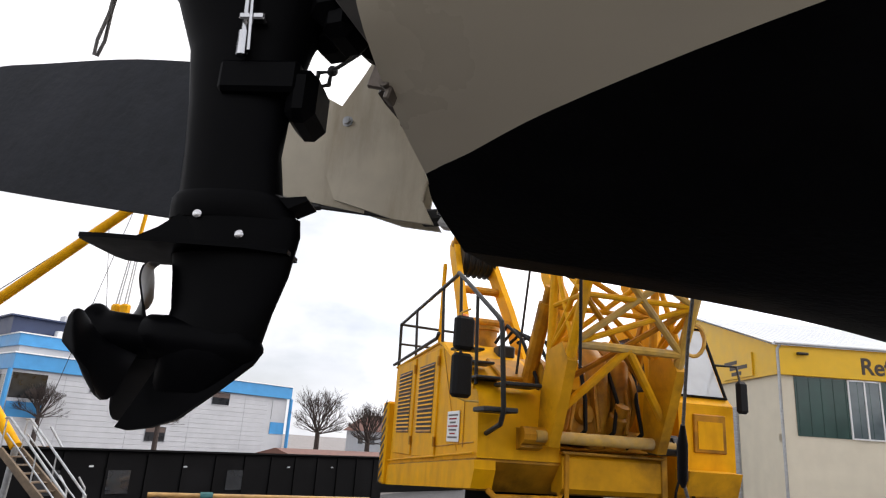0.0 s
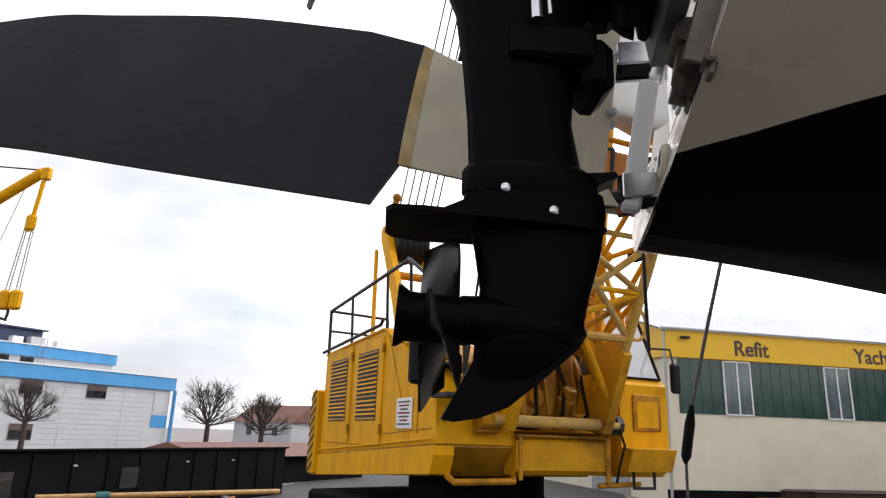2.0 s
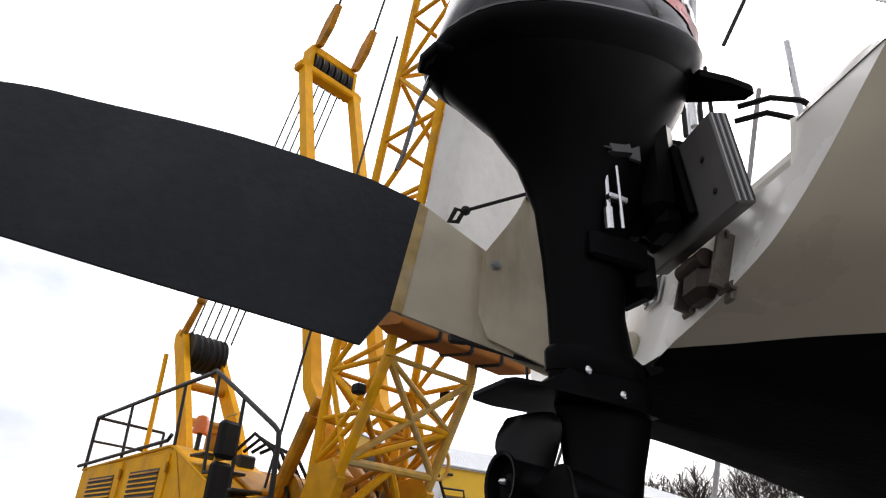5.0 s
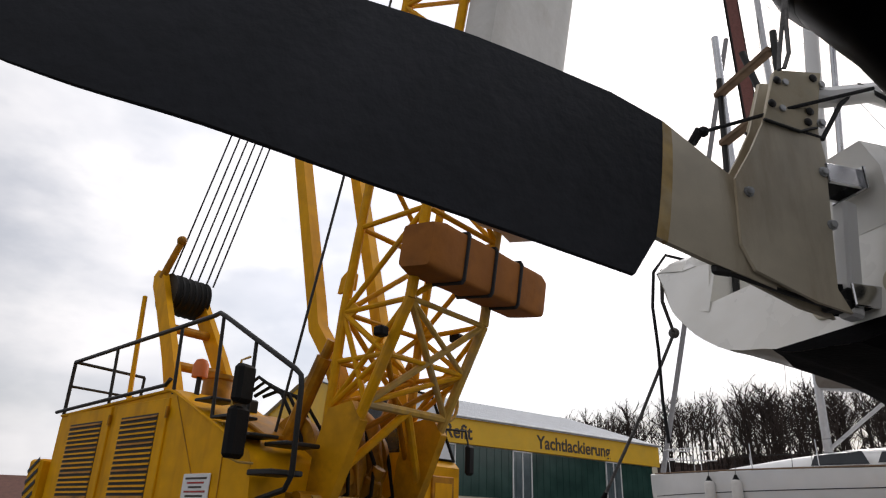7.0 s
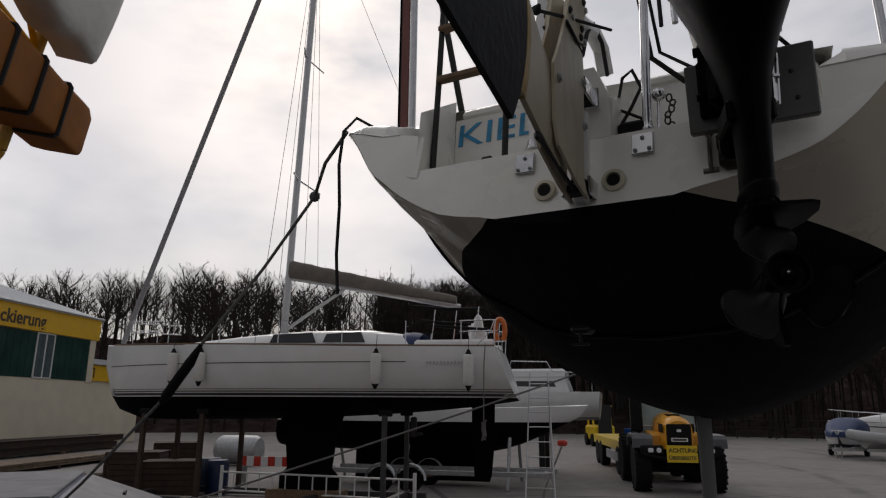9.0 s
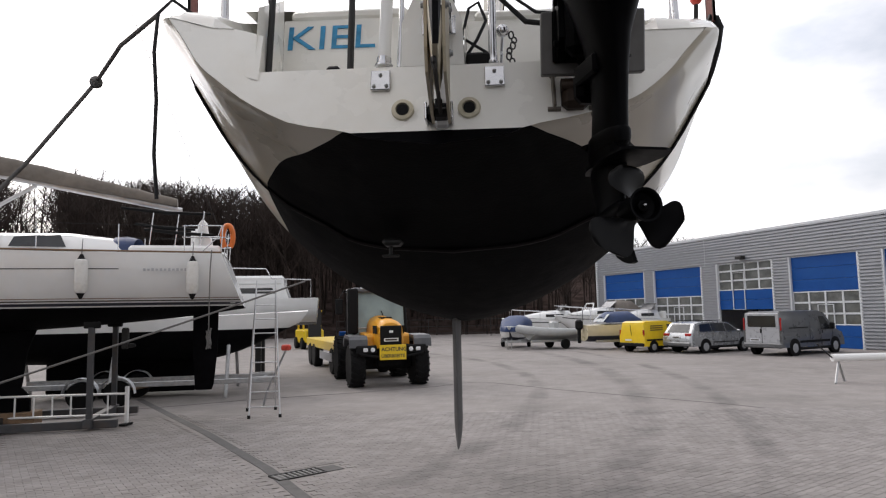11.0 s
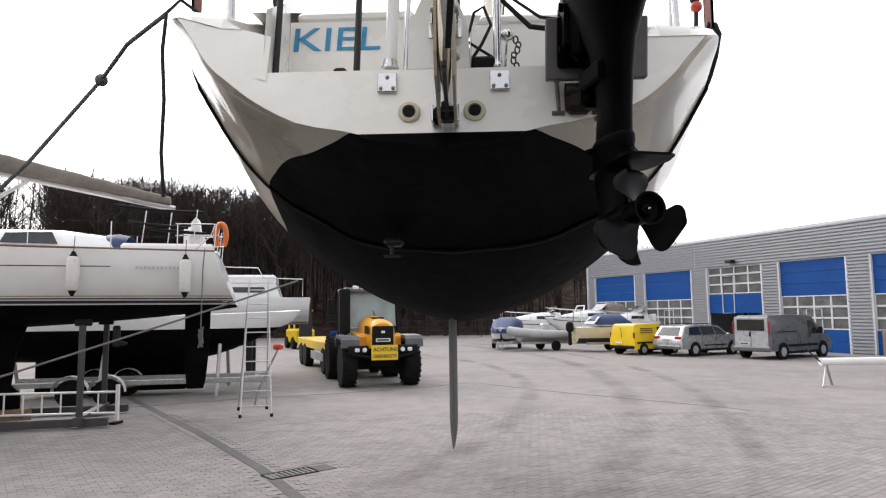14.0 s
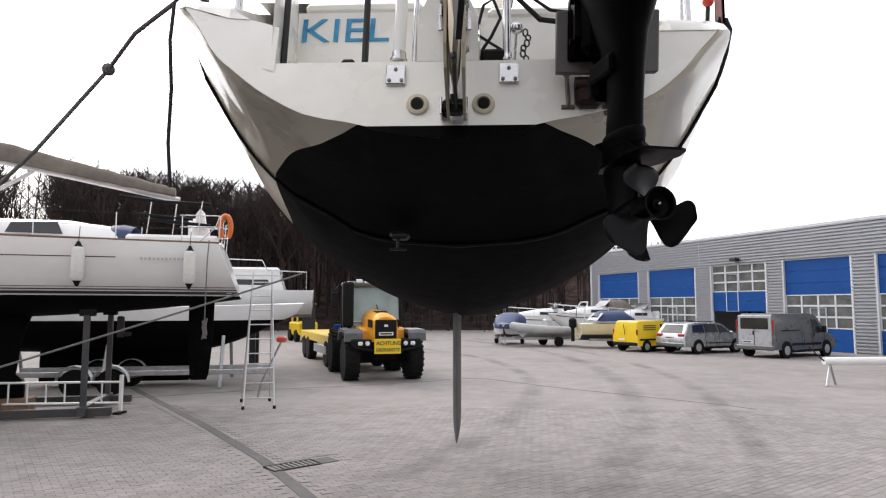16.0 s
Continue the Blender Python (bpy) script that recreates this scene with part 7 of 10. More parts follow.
gang = thing("gangway", "grey gangway with steel handrails on a concrete block", "gangway")
part("block", Mesh().box((-11.4, -13.0, 0.25), (0.9, 1.9, 0.5), ch=0.03), CONCRETE, gang, "grey concrete block")
part("ramp", Mesh().box((-11.0, -13.3, 0.85), (0.5, 2.2, 0.12), rx=-48), WOOD, gang)
for x in (-10.75, -11.25):
    part("handrail", Mesh().path([(x, -14.2, 2.15), (x, -12.75, 0.85), (x, -12.7, 0.2)], 0.028), DULLSTEEL, gang, "steel handrail")
rack = thing("bicycle_rack", "low galvanised bicycle rack on the paving", "bicycle rack")
for k in range(4):
    x, y = -11.25 - 0.25 * k, -11.75 + 0.12 * k
    part("hoop", Mesh().path([(x, y, 0), (x, y, 0.42 - 0.05 * k), (x - 0.05, y + 0.22, 0.42 - 0.05 * k), (x - 0.05, y + 0.22, 0)], 0.014), DULLSTEEL, rack)


def trestle(x, y, rz):
    o = thing("trestle", "blue painted steel trestle", "trestle", at=(x, y, 0), rz=rz, group="blue trestles")
    for s in (-1, 1):
        for u in (-1, 1):
            part("leg", Mesh().tube((s * 0.25, u * 0.28, 0), (s * 0.22, u * 0.06, 0.62), 0.035, n=6), CARRIERBLUE, o)
    part("beam", Mesh().box((0, 0, 0.64), (0.7, 0.14, 0.09), ch=0.01), CARRIERBLUE, o)
    return o


trestle(-12.3, -11.6, 40)
trestle(-15.0, -8.6, 40)
spar = thing("stored_spar", "tan wooden spar with orange stays lying on trestles", "spar")
part("tube", Mesh().tube((-12.2, -11.75, 0.74), (-15.9, -7.6, 0.80), 0.062, n=12), mat("varnished_tan_spar", (0.42, 0.24, 0.075), 0.45, var=0.25, scale=6, dirt=(0.25, 0.13, 0.05), dscale=2, damt=0.5), spar)
part("strut", Mesh().tube((-12.4, -11.6, 0.05), (-15.0, -8.4, 0.68), 0.035, n=8), mat("orange_brown_spar", (0.5, 0.22, 0.08), 0.6, var=0.15), spar)
part("rail", Mesh().tube((-13.2, -10.7, 0.60), (-14.8, -8.8, 0.64), 0.02, n=6), YELLOW, spar)
for k in range(3):
    x, y = -13.3 - 0.55 * k, -10.55 + 0.62 * k
    part("brace", Mesh().tube((x, y, 0.76), (x, y + 0.02, 0.40 + 0.12 * k), 0.018, n=6), YELLOW, spar)
part("wrap", Mesh().tube((-13.0, -10.85, 0.75), (-13.2, -10.63, 0.755), 0.10, n=10), mat("green_rope_wrap", (0.03, 0.12, 0.12), 0.8, var=0.3), spar, "green rope wrapping")

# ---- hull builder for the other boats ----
# the yard beyond is turned one degree about the camera to fit its view
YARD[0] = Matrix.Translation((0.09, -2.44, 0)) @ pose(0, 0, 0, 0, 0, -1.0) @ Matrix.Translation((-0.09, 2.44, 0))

def boat_hull(length, beam, sheer, keel, water, rake=0.5, bow=0.9, transom=0.75, k=18, m=12, full=3.0, aft=0.10, fore=2.2):
    """Topsides and bottom of a hull lying along +x from its stern at 0; z values are above the hull's own base line."""
    def sec(u, t):
        x = u * length
        b = beam / 2 * (transom + (1 - transom) * math.sin(math.pi * min(0.5, u * 0.9))) * (1 - max(0, (u - 0.45) / 0.55) ** 2.3)
        zk = keel + (sheer - keel) * (aft * (1 - u) ** 3 + max(0, (u - 0.62) / 0.38) ** fore * 0.92)
        zs = sheer + 0.06 * length * 0.35 * u * u
        z = zs + (zk - zs) * t
        w = b * max(0.0, 1 - t ** full) ** 0.5
        dx = -rake * (1 - (z - keel) / (sheer - keel)) * 0 + rake * (z - keel) / (sheer - keel) * (1 - u) ** 6 + bow * (z - sheer) / (sheer - keel) * u ** 6
        return x + dx, w, z
    top, bot = Mesh(), Mesh()
    us = [i / k for i in range(k)] + [0.97, 0.995]
    for s in (-1, 1):
        for bmesh_part, a, c in ((top, 0, 1), (bot, 1, 2)):
            rings = []
            for u in us:
                zk, zs = sec(u, 1)[2], sec(u, 0)[2]
                tw = min(0.985, max(0.02, (zs - water) / max(0.01, zs - zk)))
                lo, hi = (0, tw) if a == 0 else (tw, 1)
                rings.append([(p[0], s * p[1], p[2]) for p in (sec(u, lo + (hi - lo) * j / m) for j in range(m + 1))])
            bmesh_part.loft(rings, caps=False, ring_closed=False)
    ring0 = [sec(0, j / 20) for j in range(21)]
    tr = Mesh().loft([[(p[0], s * p[1], p[2]) for p in ring0] for s in (-1, 0, 1)], caps=False, ring_closed=False)
    dk = Mesh().loft([[(sec(u, 0)[0], q * sec(u, 0)[1], sec(u, 0)[2] + 0.03 * (1 - q * q)) for q in (-1, -0.5, 0, 0.5, 1)] for u in us], caps=False, ring_closed=False)
    return top, bot, tr, dk, sec


def lifted(bm, z):
    bm.v = [(x, y, zz + z) for x, y, zz in bm.v]
    return bm


# ---- white yacht on its cradle ----
wy = thing("cradled_yacht", "white sailing yacht on a steel cradle with fenders along its side", "sailing yacht", at=(-5.30, 12.50, 0), rz=-162.05)
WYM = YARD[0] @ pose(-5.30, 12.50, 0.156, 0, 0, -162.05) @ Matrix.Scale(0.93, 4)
wy.matrix_basis = WYM
top, bot, tr, dk, sec = boat_hull(12.0, 3.3, 3.64, 1.88, 2.47, rake=0.66, bow=0.02, transom=0.80, aft=0.30, fore=12.0)
part("hull_side", top, YACHTWHITE, wy, "glossy white topsides", smooth=60)
part("bottom", bot, ANTIFOUL, wy, "black antifouled bottom", smooth=60)
part("transom", tr, YACHTWHITE, wy, "reversed white transom")
part("deck", dk, YACHTWHITE, wy)


def side_strip(z0, z1, material, name, label="", u0=0.0, u1=0.985, out=0.006):
    for s in (-1, 1):
        vs = []
        us = [u0 + (u1 - u0) * i / 30 for i in range(31)]
        for u in us:
            zk, zs = sec(u, 1)[2], sec(u, 0)[2]
            for z in (z0, z1):
                p = sec(u, min(0.99, max(0.0, (zs - z) / (zs - zk))))
                vs.append((p[0], s * (p[1] + out), p[2]))
        part(name, Mesh().add(vs, [(2 * i, 2 * i + 1, 2 * i + 3, 2 * i + 2) for i in range(30)]), material, wy, label)


side_strip(2.50, 2.56, NAVY, "boot_stripe", "dark boot stripe")
side_strip(2.59, 2.615, SIGNDARK, "boot_stripe")
side_strip(2.65, 2.665, WOOD, "boot_stripe", "thin brown stripe")
side_strip(3.28, 3.30, NAVY, "cove_line", "thin dark line", 0.22, 0.97)
for s in (-1, 1):
    part("toe_rail", Mesh().path([(sec(i / 30, 0)[0], s * (sec(i / 30, 0)[1] - 0.01), sec(i / 30, 0)[2] + 0.03) for i in range(30)], 0.022, n=5), WOOD, wy, "timber toe rail")
for i in range(11):
    part("name_bar", Mesh().box((2.25 - 0.085 * i, sec(0.17, 0.25)[1] + 0.016, 3.27), (0.05, 0.006, 0.06 - 0.015 * (i % 2))), LETTERGREY, wy)
b = Mesh()
rings = []
for x, w, h in ((2.75, 0.95, 0.16), (3.1, 0.98, 0.40), (4.0, 0.98, 0.50), (5.8, 0.9, 0.47), (7.4, 0.72, 0.34), (9.1, 0.45, 0.16), (10.0, 0.2, 0.02)):
    z = 3.60 + 0.02 * x
    rings.append([(x, q * w, z + h * (1 - abs(q) ** 6 * 0.9)) for q in (-1, -0.97, -0.8, -0.4, 0, 0.4, 0.8, 0.97, 1)])
b.loft(rings, caps=True, ring_closed=False)
part("coachroof", b, YACHTWHITE, wy, "low white coachroof", smooth=50)
for x0, x1 in ((3.95, 5.1), (5.25, 6.55)):
    for s in (-1, 1):
        b = Mesh().add([(x0, s * 0.985, 3.81), (x1, s * 0.94, 3.83), (x1 - 0.1, s * 0.91, 4.05), (x0 + 0.12, s * 0.96, 4.08)], [(0, 1, 2, 3)])
        part("cabin_window", b, DARKGLASS, wy, "dark cabin window")
part("sprayhood", Mesh().loft([[(x, w * math.cos(a), 3.75 + h * math.sin(a)) for a in [i * math.pi / 10 for i in range(11)]] for x, w, h in ((2.62, 0.80, 0.34), (2.85, 0.84, 0.40), (3.1, 0.80, 0.38))], caps=False, ring_closed=False), TARPBLUE, wy, "folded dark blue sprayhood")
for s in (-1, 1):
    part("coaming", Mesh().box((1.7, s * 0.85, 3.72), (2.0, 0.25, 0.28), ch=0.06), YACHTWHITE, wy)
for x0, x1, z, sag_ in ((0.95, 2.9, 4.62, 0.05), (1.3, 2.6, 4.25, 0.03), (0.9, 2.4, 4.12, 0.02)):
    part("folded_canopy", Mesh().path([(x0, 0.75, z), ((x0 + x1) / 2, 0.78, z - sag_ + 0.06), (x1, 0.75, z + 0.12)], [0.03, 0.045, 0.03], n=8), BLACKRUBBER, wy, "dark rolled canopy")
for x in (1.2, 1.75, 2.3):
    part("canopy_hoop", Mesh().tube((x, 0.8, 3.7), (x - 0.1, 0.78, 4.68), 0.014, n=6), STEEL, wy)
part("instrument_cover", Mesh().loft([[(1.15 + w * math.cos(a), 0.55 + 0.14 * math.sin(a), z) for a in [i * math.pi / 5 for i in range(10)]] for w, z in ((0.24, 3.75), (0.22, 4.0), (0.13, 4.2), (0.10, 4.42), (0.03, 4.5))]), WHITEPAINT, wy, "white canvas instrument cover", smooth=50)
part("wheel_pedestal", Mesh().box((1.35, 0, 4.0), (0.25, 0.3, 0.7), ch=0.06), YACHTWHITE, wy, "white steering pedestal")
part("mast", Mesh().tube((6.6, 0, 3.9), (6.2, 0, 18.0), 0.095, n=14), ALU, wy, "silver aluminium mast")
for z, w in ((8.6, 0.95), (12.5, 0.75)):
    for s in (-1, 1):
        part("spreader", Mesh().tube((6.45, 0, z), (6.15, s * w, z - 0.25 + 0.1), 0.025, n=6), ALU, wy)
part("boom", Mesh().tube((6.5, 0, 5.72), (1.7, 0, 4.80), 0.07, n=10), ALU, wy)
b = Mesh()
rings = []
for i in range(17):
    k = i / 16
    x, z, h = 6.5 - 4.7 * k, 5.88 - 0.93 * k, 0.34 - 0.20 * k
    rings.append([(x, 0.14 * (1.2 - 0.5 * k) * math.cos(a), z + h * math.sin(a) * (1.0 if math.sin(a) > 0 else 0.55) + 0.012 * math.sin(9 * k * 6.28)) for a in [j * 2 * math.pi / 12 for j in range(12)]])
b.loft(rings)
part("sail_cover", b, SAILCOVER, wy, "grey-brown sail cover on the boom", smooth=60)
part("vang", Mesh().tube((6.5, 0, 4.3), (4.9, 0, 5.35), 0.045), ALU, wy)
for x, y in ((6.2, 1.5), (6.2, -1.5), (6.7, 1.45), (6.7, -1.45)):
    part("shroud", Mesh().tube((x, y, 3.7), (6.25, y * 0.06, 17.0), 0.007, n=4), WIRE, wy)
part("backstay", Mesh().tube((0.55, 0, 3.65), (6.2, 0, 17.9), 0.008, n=4), WIRE, wy)
part("furled_genoa", Mesh().tube((11.5, 0, 3.95), (7.4, 0, 17.0), 0.075, n=10), mat("grey_furled_sail", (0.3, 0.3, 0.31), 0.8, var=0.15, scale=10), wy, "grey furled headsail")
for s in (-1, 1):
    pts = []
    for u in (0.09, 0.22, 0.36, 0.5, 0.64, 0.78, 0.90):
        p = sec(u, 0)
        q = Vector((p[0], s * (p[1] - 0.06), p[2]))
        part("stanchion", Mesh().tube(q, q + Vector((0, 0, 0.62)), 0.013, n=6), STEEL, wy)
        pts.append(q)
    part("guard_wire", Mesh().path([q + Vector((0, 0, 0.61)) for q in pts], 0.006, n=4), WIRE, wy)
    part("guard_wire", Mesh().path([q + Vector((0, 0, 0.33)) for q in pts], 0.006, n=4), WIRE, wy)
for z in (4.02, 4.28):
    part("pulpit_rail", Mesh().path([(10.0, 0.5, z + 0.22), (11.0, 0.28, z + 0.26), (11.4, 0, z + 0.28), (11.0, -0.28, z + 0.26), (10.0, -0.5, z + 0.22)], 0.015, n=6), STEEL, wy, "steel bow pulpit")
    part("pushpit_rail", Mesh().path([(1.5, 1.35, z - 0.02), (0.75, 1.3, z), (0.62, 1.2, z), (0.60, 0.4, z)], 0.015, n=6), STEEL, wy, "steel pushpit")
    part("pushpit_rail", Mesh().path([(1.5, -1.35, z - 0.02), (0.75, -1.3, z), (0.62, -1.2, z), (0.60, -0.4, z)], 0.015, n=6), STEEL, wy)
for y in (1.3, -1.3, 0.4, -0.4):
    part("pushpit_leg", Mesh().tube((0.68, y, 3.62), (0.64, y, 4.28), 0.014, n=6), STEEL, wy)
part("pushpit_brace", Mesh().path([(1.1, 1.36, 3.65), (0.75, 1.34, 4.0), (0.66, 1.3, 4.28)], 0.012, n=6), STEEL, wy)
part("fin_keel", Mesh().loft([[(x + c * q, s * th * math.sin(math.pi * q) ** 0.5, z) for s, q in [(1, 0.03 + 0.94 * j / 6) for j in range(7)] + [(-1, 0.97 - 0.94 * j / 6) for j in range(7)]] for x, c, th, z in ((4.7, 1.9, 0.10, 2.05), (4.9, 1.5, 0.10, 1.5), (5.0, 1.3, 0.10, 0.7), (4.8, 1.7, 0.17, 0.5), (4.8, 1.7, 0.17, 0.18))]), ANTIFOUL, wy, "black fin keel", smooth=50)
part("rudder_blade", Mesh().loft([[(x + c * q, s * 0.045 * math.sin(math.pi * q) ** 0.5, z) for s, q in [(1, 0.03 + 0.94 * j / 6) for j in range(7)] + [(-1, 0.97 - 0.94 * j / 6) for j in range(7)]] for x, c, z in ((0.80, 0.62, 2.42), (0.82, 0.60, 1.4), (0.90, 0.46, 0.62), (0.95, 0.38, 0.48))]), ANTIFOUL, wy, "black spade rudder", smooth=50)
part("saildrive", Mesh().box((2.9, 0, 1.75), (0.16, 0.1, 0.5), ch=0.03), DARKMETAL, wy)
part("saildrive_propeller", Mesh().lathe([(0.03, -0.08), (0.05, -0.02), (0.05, 0.05), (0.01, 0.1)], (2.75, 0, 1.58), (1, 0, 0), n=12), DARKMETAL, wy)


def fender(parent_pose, x, y, z, group="white fenders"):
    o = thing("fender", "white cylindrical fender with black ends hanging on a line", "fender", group=group)
    o.matrix_basis = parent_pose @ pose(x, y, z)
    part("tube", Mesh().lathe([(0.03, -0.40), (0.11, -0.34), (0.13, -0.27), (0.13, 0.27), (0.11, 0.34), (0.03, 0.40)], n=18), FENDER, o)
    for s in (-1, 1):
        part("end_cap", Mesh().lathe([(0.095, s * 0.345), (0.06, s * 0.40), (0.03, s * 0.47), (0.01, s * 0.48)], n=14), BLACKRUBBER, o, "black end cap")
    part("line", Mesh().tube((0, 0, 0.46), (0, -0.06, 0.80), 0.008, n=5), BLACKROPE, o)
    return o


for x in (1.25, 3.45, 8.1, 9.0):
    p = sec(x / 11.9, 0.35)
    fender(WYM @ Matrix.Scale(1.0, 4), x, p[1] + 0.14, 3.07 + 0.015 * x)
o = thing("lifebuoy", "orange horseshoe lifebuoy on the white yacht's pushpit", "lifebuoy")
o.matrix_basis = WYM @ pose(0.55, 1.05, 4.05)
part("float", Mesh().path([(0.115 * math.cos(a), 0.03 * math.sin(a), 0.27 * math.sin(a)) for a in [radians(-60 + 300 * i / 16) for i in range(17)]], 0.06, n=10), ORANGE, o)
single("coiled_line", Mesh().path([pose(-5.30, 12.50, 0, 0, 0, -162.05) @ Vector(v) for v in [(0.80, 1.36, 3.60), (0.82, 1.43, 3.2), (0.83, 1.43, 2.5)] + [(0.83 + 0.05 * math.sin(2 * i), 1.43 + 0.04 * math.cos(2 * i), 1.98 - 0.42 * math.sin(i * 0.7) ** 2) for i in range(34)]], 0.013, n=5), ROPE, "coiled line hanging by the white yacht's stern", "rope")
CRADLEGREY = mat("dark_painted_cradle_steel", (0.045, 0.047, 0.052), 0.55, var=0.2, scale=7, dirt=(0.09, 0.06, 0.04), dscale=3, damt=0.5)
cradle = thing("boat_cradle", "grey steel cradle with upright posts under the white yacht", "boat cradle")
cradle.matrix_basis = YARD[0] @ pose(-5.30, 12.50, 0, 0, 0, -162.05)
for x in (3.12, 7.6, 9.3):
    for s in (-1, 1):
        w = sec(min(0.95, x / 11.9), 0.8)[1] * 0.95
        part("upright", Mesh().box((x, s * w, 1.05), (0.11, 0.11, 2.0), ch=0.01), CRADLEGREY if x < 5 else mat("dark_timber", (0.05, 0.032, 0.022), 0.85, var=0.3, scale=9) if x < 8 and s < 0 else bpy.data.materials["dark_timber"], cradle, "upright post")
        part("pad", Mesh().box((x, s * (w - 0.05), 2.10), (0.3, 0.16, 0.14), ch=0.02), BLACKRUBBER, cradle)
for s in (-1, 1):
    part("runner", Mesh().box((6.1, s * 1.0, 0.12), (7.0, 0.14, 0.16), ch=0.01), CRADLEGREY, cradle, "steel runner")
for x in (3.12, 5.0, 9.3):
    part("crossbeam", Mesh().box((x, 0, 0.15), (0.16, 2.4, 0.18), ch=0.01), CRADLEGREY, cradle)
part("keel_block", Mesh().box((5.3, 0, 0.16), (1.9, 0.5, 0.32), ch=0.01), WOOD, cradle)


# ---- boat trailer with a second hull behind the white yacht ----
def trailer(name, label, at, rz, length, wheels, width=1.9, material=DULLSTEEL, r=0.33, guards=True, group="boat trailers"):
    o = thing(name, label, "boat trailer", at=at, rz=rz, group=group)
    for s in (-1, 1):
        part("beam", Mesh().box((length / 2, s * width * 0.32, r + 0.18), (length, 0.09, 0.13), ch=0.01), material, o, "galvanised beam")
    for k in range(4):
        part("crossbar", Mesh().box((0.3 + k * length / 4, 0, r + 0.16), (0.08, width * 0.7, 0.08)), material, o)
    part("drawbar", Mesh().box((length + 0.6, 0, r + 0.16), (1.4, 0.09, 0.10)), material, o)
    part("jockey_wheel", Mesh().tube((length + 0.9, 0.0, 0), (length + 0.9, 0.0, r + 0.35), 0.03), material, o)
    for x in wheels:
        for s in (-1, 1):
            wheel(o, (x, s * width / 2, r), r, 0.19, rim=FRAMEGREY)
            if guards:
                pts = [(x + (r + 0.09) * math.cos(a), s * width / 2, r + (r + 0.09) * math.sin(a)) for a in [math.pi * i / 10 for i in range(11)]]
                part("mudguard", Mesh().loft([[(p[0], p[1] - 0.12, p[2]), (p[0], p[1] + 0.12, p[2]), (p[0] * 1.0, p[1] + 0.12, p[2] + 0.012), (p[0], p[1] - 0.12, p[2] + 0.012)] for p in pts]), FRAMEGREY, o, "grey mudguard")
    return o


trailer("boat_trailer", "galvanised twin-axle boat trailer with grey mudguards", (-5.9, 15.9, 0), -164, 6.5, (3.82, 4.66), width=2.1)
yb = thing("laid_up_yacht", "white yacht with dark bottom laid up on blocks behind", "sailing yacht", at=(-14.8, 15.0, 0), rz=15)
top, bot, tr, dk, sec2 = boat_hull(9.6, 2.9, 2.12, 0.9, 1.84, rake=0.3, bow=0.9, transom=0.75)
for nm, mm, ml in (("hull_side", top, YACHTWHITE), ("bottom", bot, ANTIFOUL), ("transom", tr, YACHTWHITE), ("deck", dk, YACHTWHITE)):
    part(nm, mm, ml, yb, smooth=60)
part("rubbing_band", Mesh().path([(sec2(i / 20, 0.3)[0], sec2(i / 20, 0.3)[1] + 0.01, sec2(i / 20, 0.3)[2]) for i in range(20)], 0.03, n=5), NAVY, yb)
part("long_keel", Mesh().box((4.5, 0, 0.7), (4.0, 0.3, 1.2), ch=0.05), ANTIFOUL, yb)
for x in (1.5, 4.5, 7.5):
    for s in (-1, 1):
        part("prop", Mesh().tube((x, s * 1.5, 0), (x, s * 0.9, 1.4), 0.05), DULLSTEEL, yb)
yc = thing("motor_cruiser", "white motor cruiser with rails and a raised flybridge", "motor boat", at=(-6.4, 22.0, 0), rz=-166)
top, bot, tr, dk, sec3 = boat_hull(8.5, 3.0, 2.80, 1.75, 1.95, rake=-0.1, bow=0.7, transom=0.9, full=4)
for nm, mm, ml in (("hull_side", top, YACHTWHITE), ("bottom", bot, NAVY), ("transom", tr, YACHTWHITE), ("deck", dk, YACHTWHITE)):
    part(nm, mm, ml, yc, smooth=60)
part("cabin", Mesh().prism([(0.9, 2.7), (1.1, 3.3), (4.0, 3.3), (5.4, 3.05), (6.4, 2.8)], -1.1, 1.1, axis="y"), YACHTWHITE, yc, "white cabin")
part("cabin_window", Mesh().prism([(1.4, 2.98), (1.5, 3.18), (3.9, 3.18), (4.6, 3.02)], -1.11, 1.11, axis="y"), DARKGLASS, yc, "dark cabin window")
part("flybridge", Mesh().box((2.2, 0, 3.45), (2.2, 1.9, 0.35), ch=0.08), YACHTWHITE, yc)
part("rail", Mesh().path([(0.15, 1.2, 2.85), (0.15, 1.25, 3.45), (1.5, 1.25, 3.50), (1.7, 1.2, 3.85), (3.0, 1.0, 3.9), (3.1, 1.0, 3.5)], 0.02), STEEL, yc)
part("rail", Mesh().path([(4.0, 1.2, 3.45), (7.0, 0.9, 3.55), (8.8, 0.1, 3.7)], 0.018), STEEL, yc)
for s in (-1, 1):
    for x in (2, 6):
        part("support", Mesh().box((x, s * 0.7, 0.93), (0.2, 0.2, 1.86)), DARKMETAL, yc)

# ---- white rack lying by the cradle, ladder, small litter ----
rk = thing("rail_section", "white painted steel railing section standing on the paving", "railing")
for z in (0.65, 0.22):
    part("rail", Mesh().tube((-7.55, 11.20, z), (-12.6, 10.30, z), 0.024, n=8), WHITEPAINT, rk)
for i in range(15):
    k = i / 14
    x, y = -7.55 - 5.05 * k, 11.20 - 0.90 * k
    part("bar", Mesh().tube((x, y, 0.22), (x, y, 0.65), 0.018, n=6), WHITEPAINT, rk)
part("end_post", Mesh().box((-7.53, 11.20, 0.40), (0.07, 0.07, 0.80), ch=0.01), WHITEPAINT, rk)
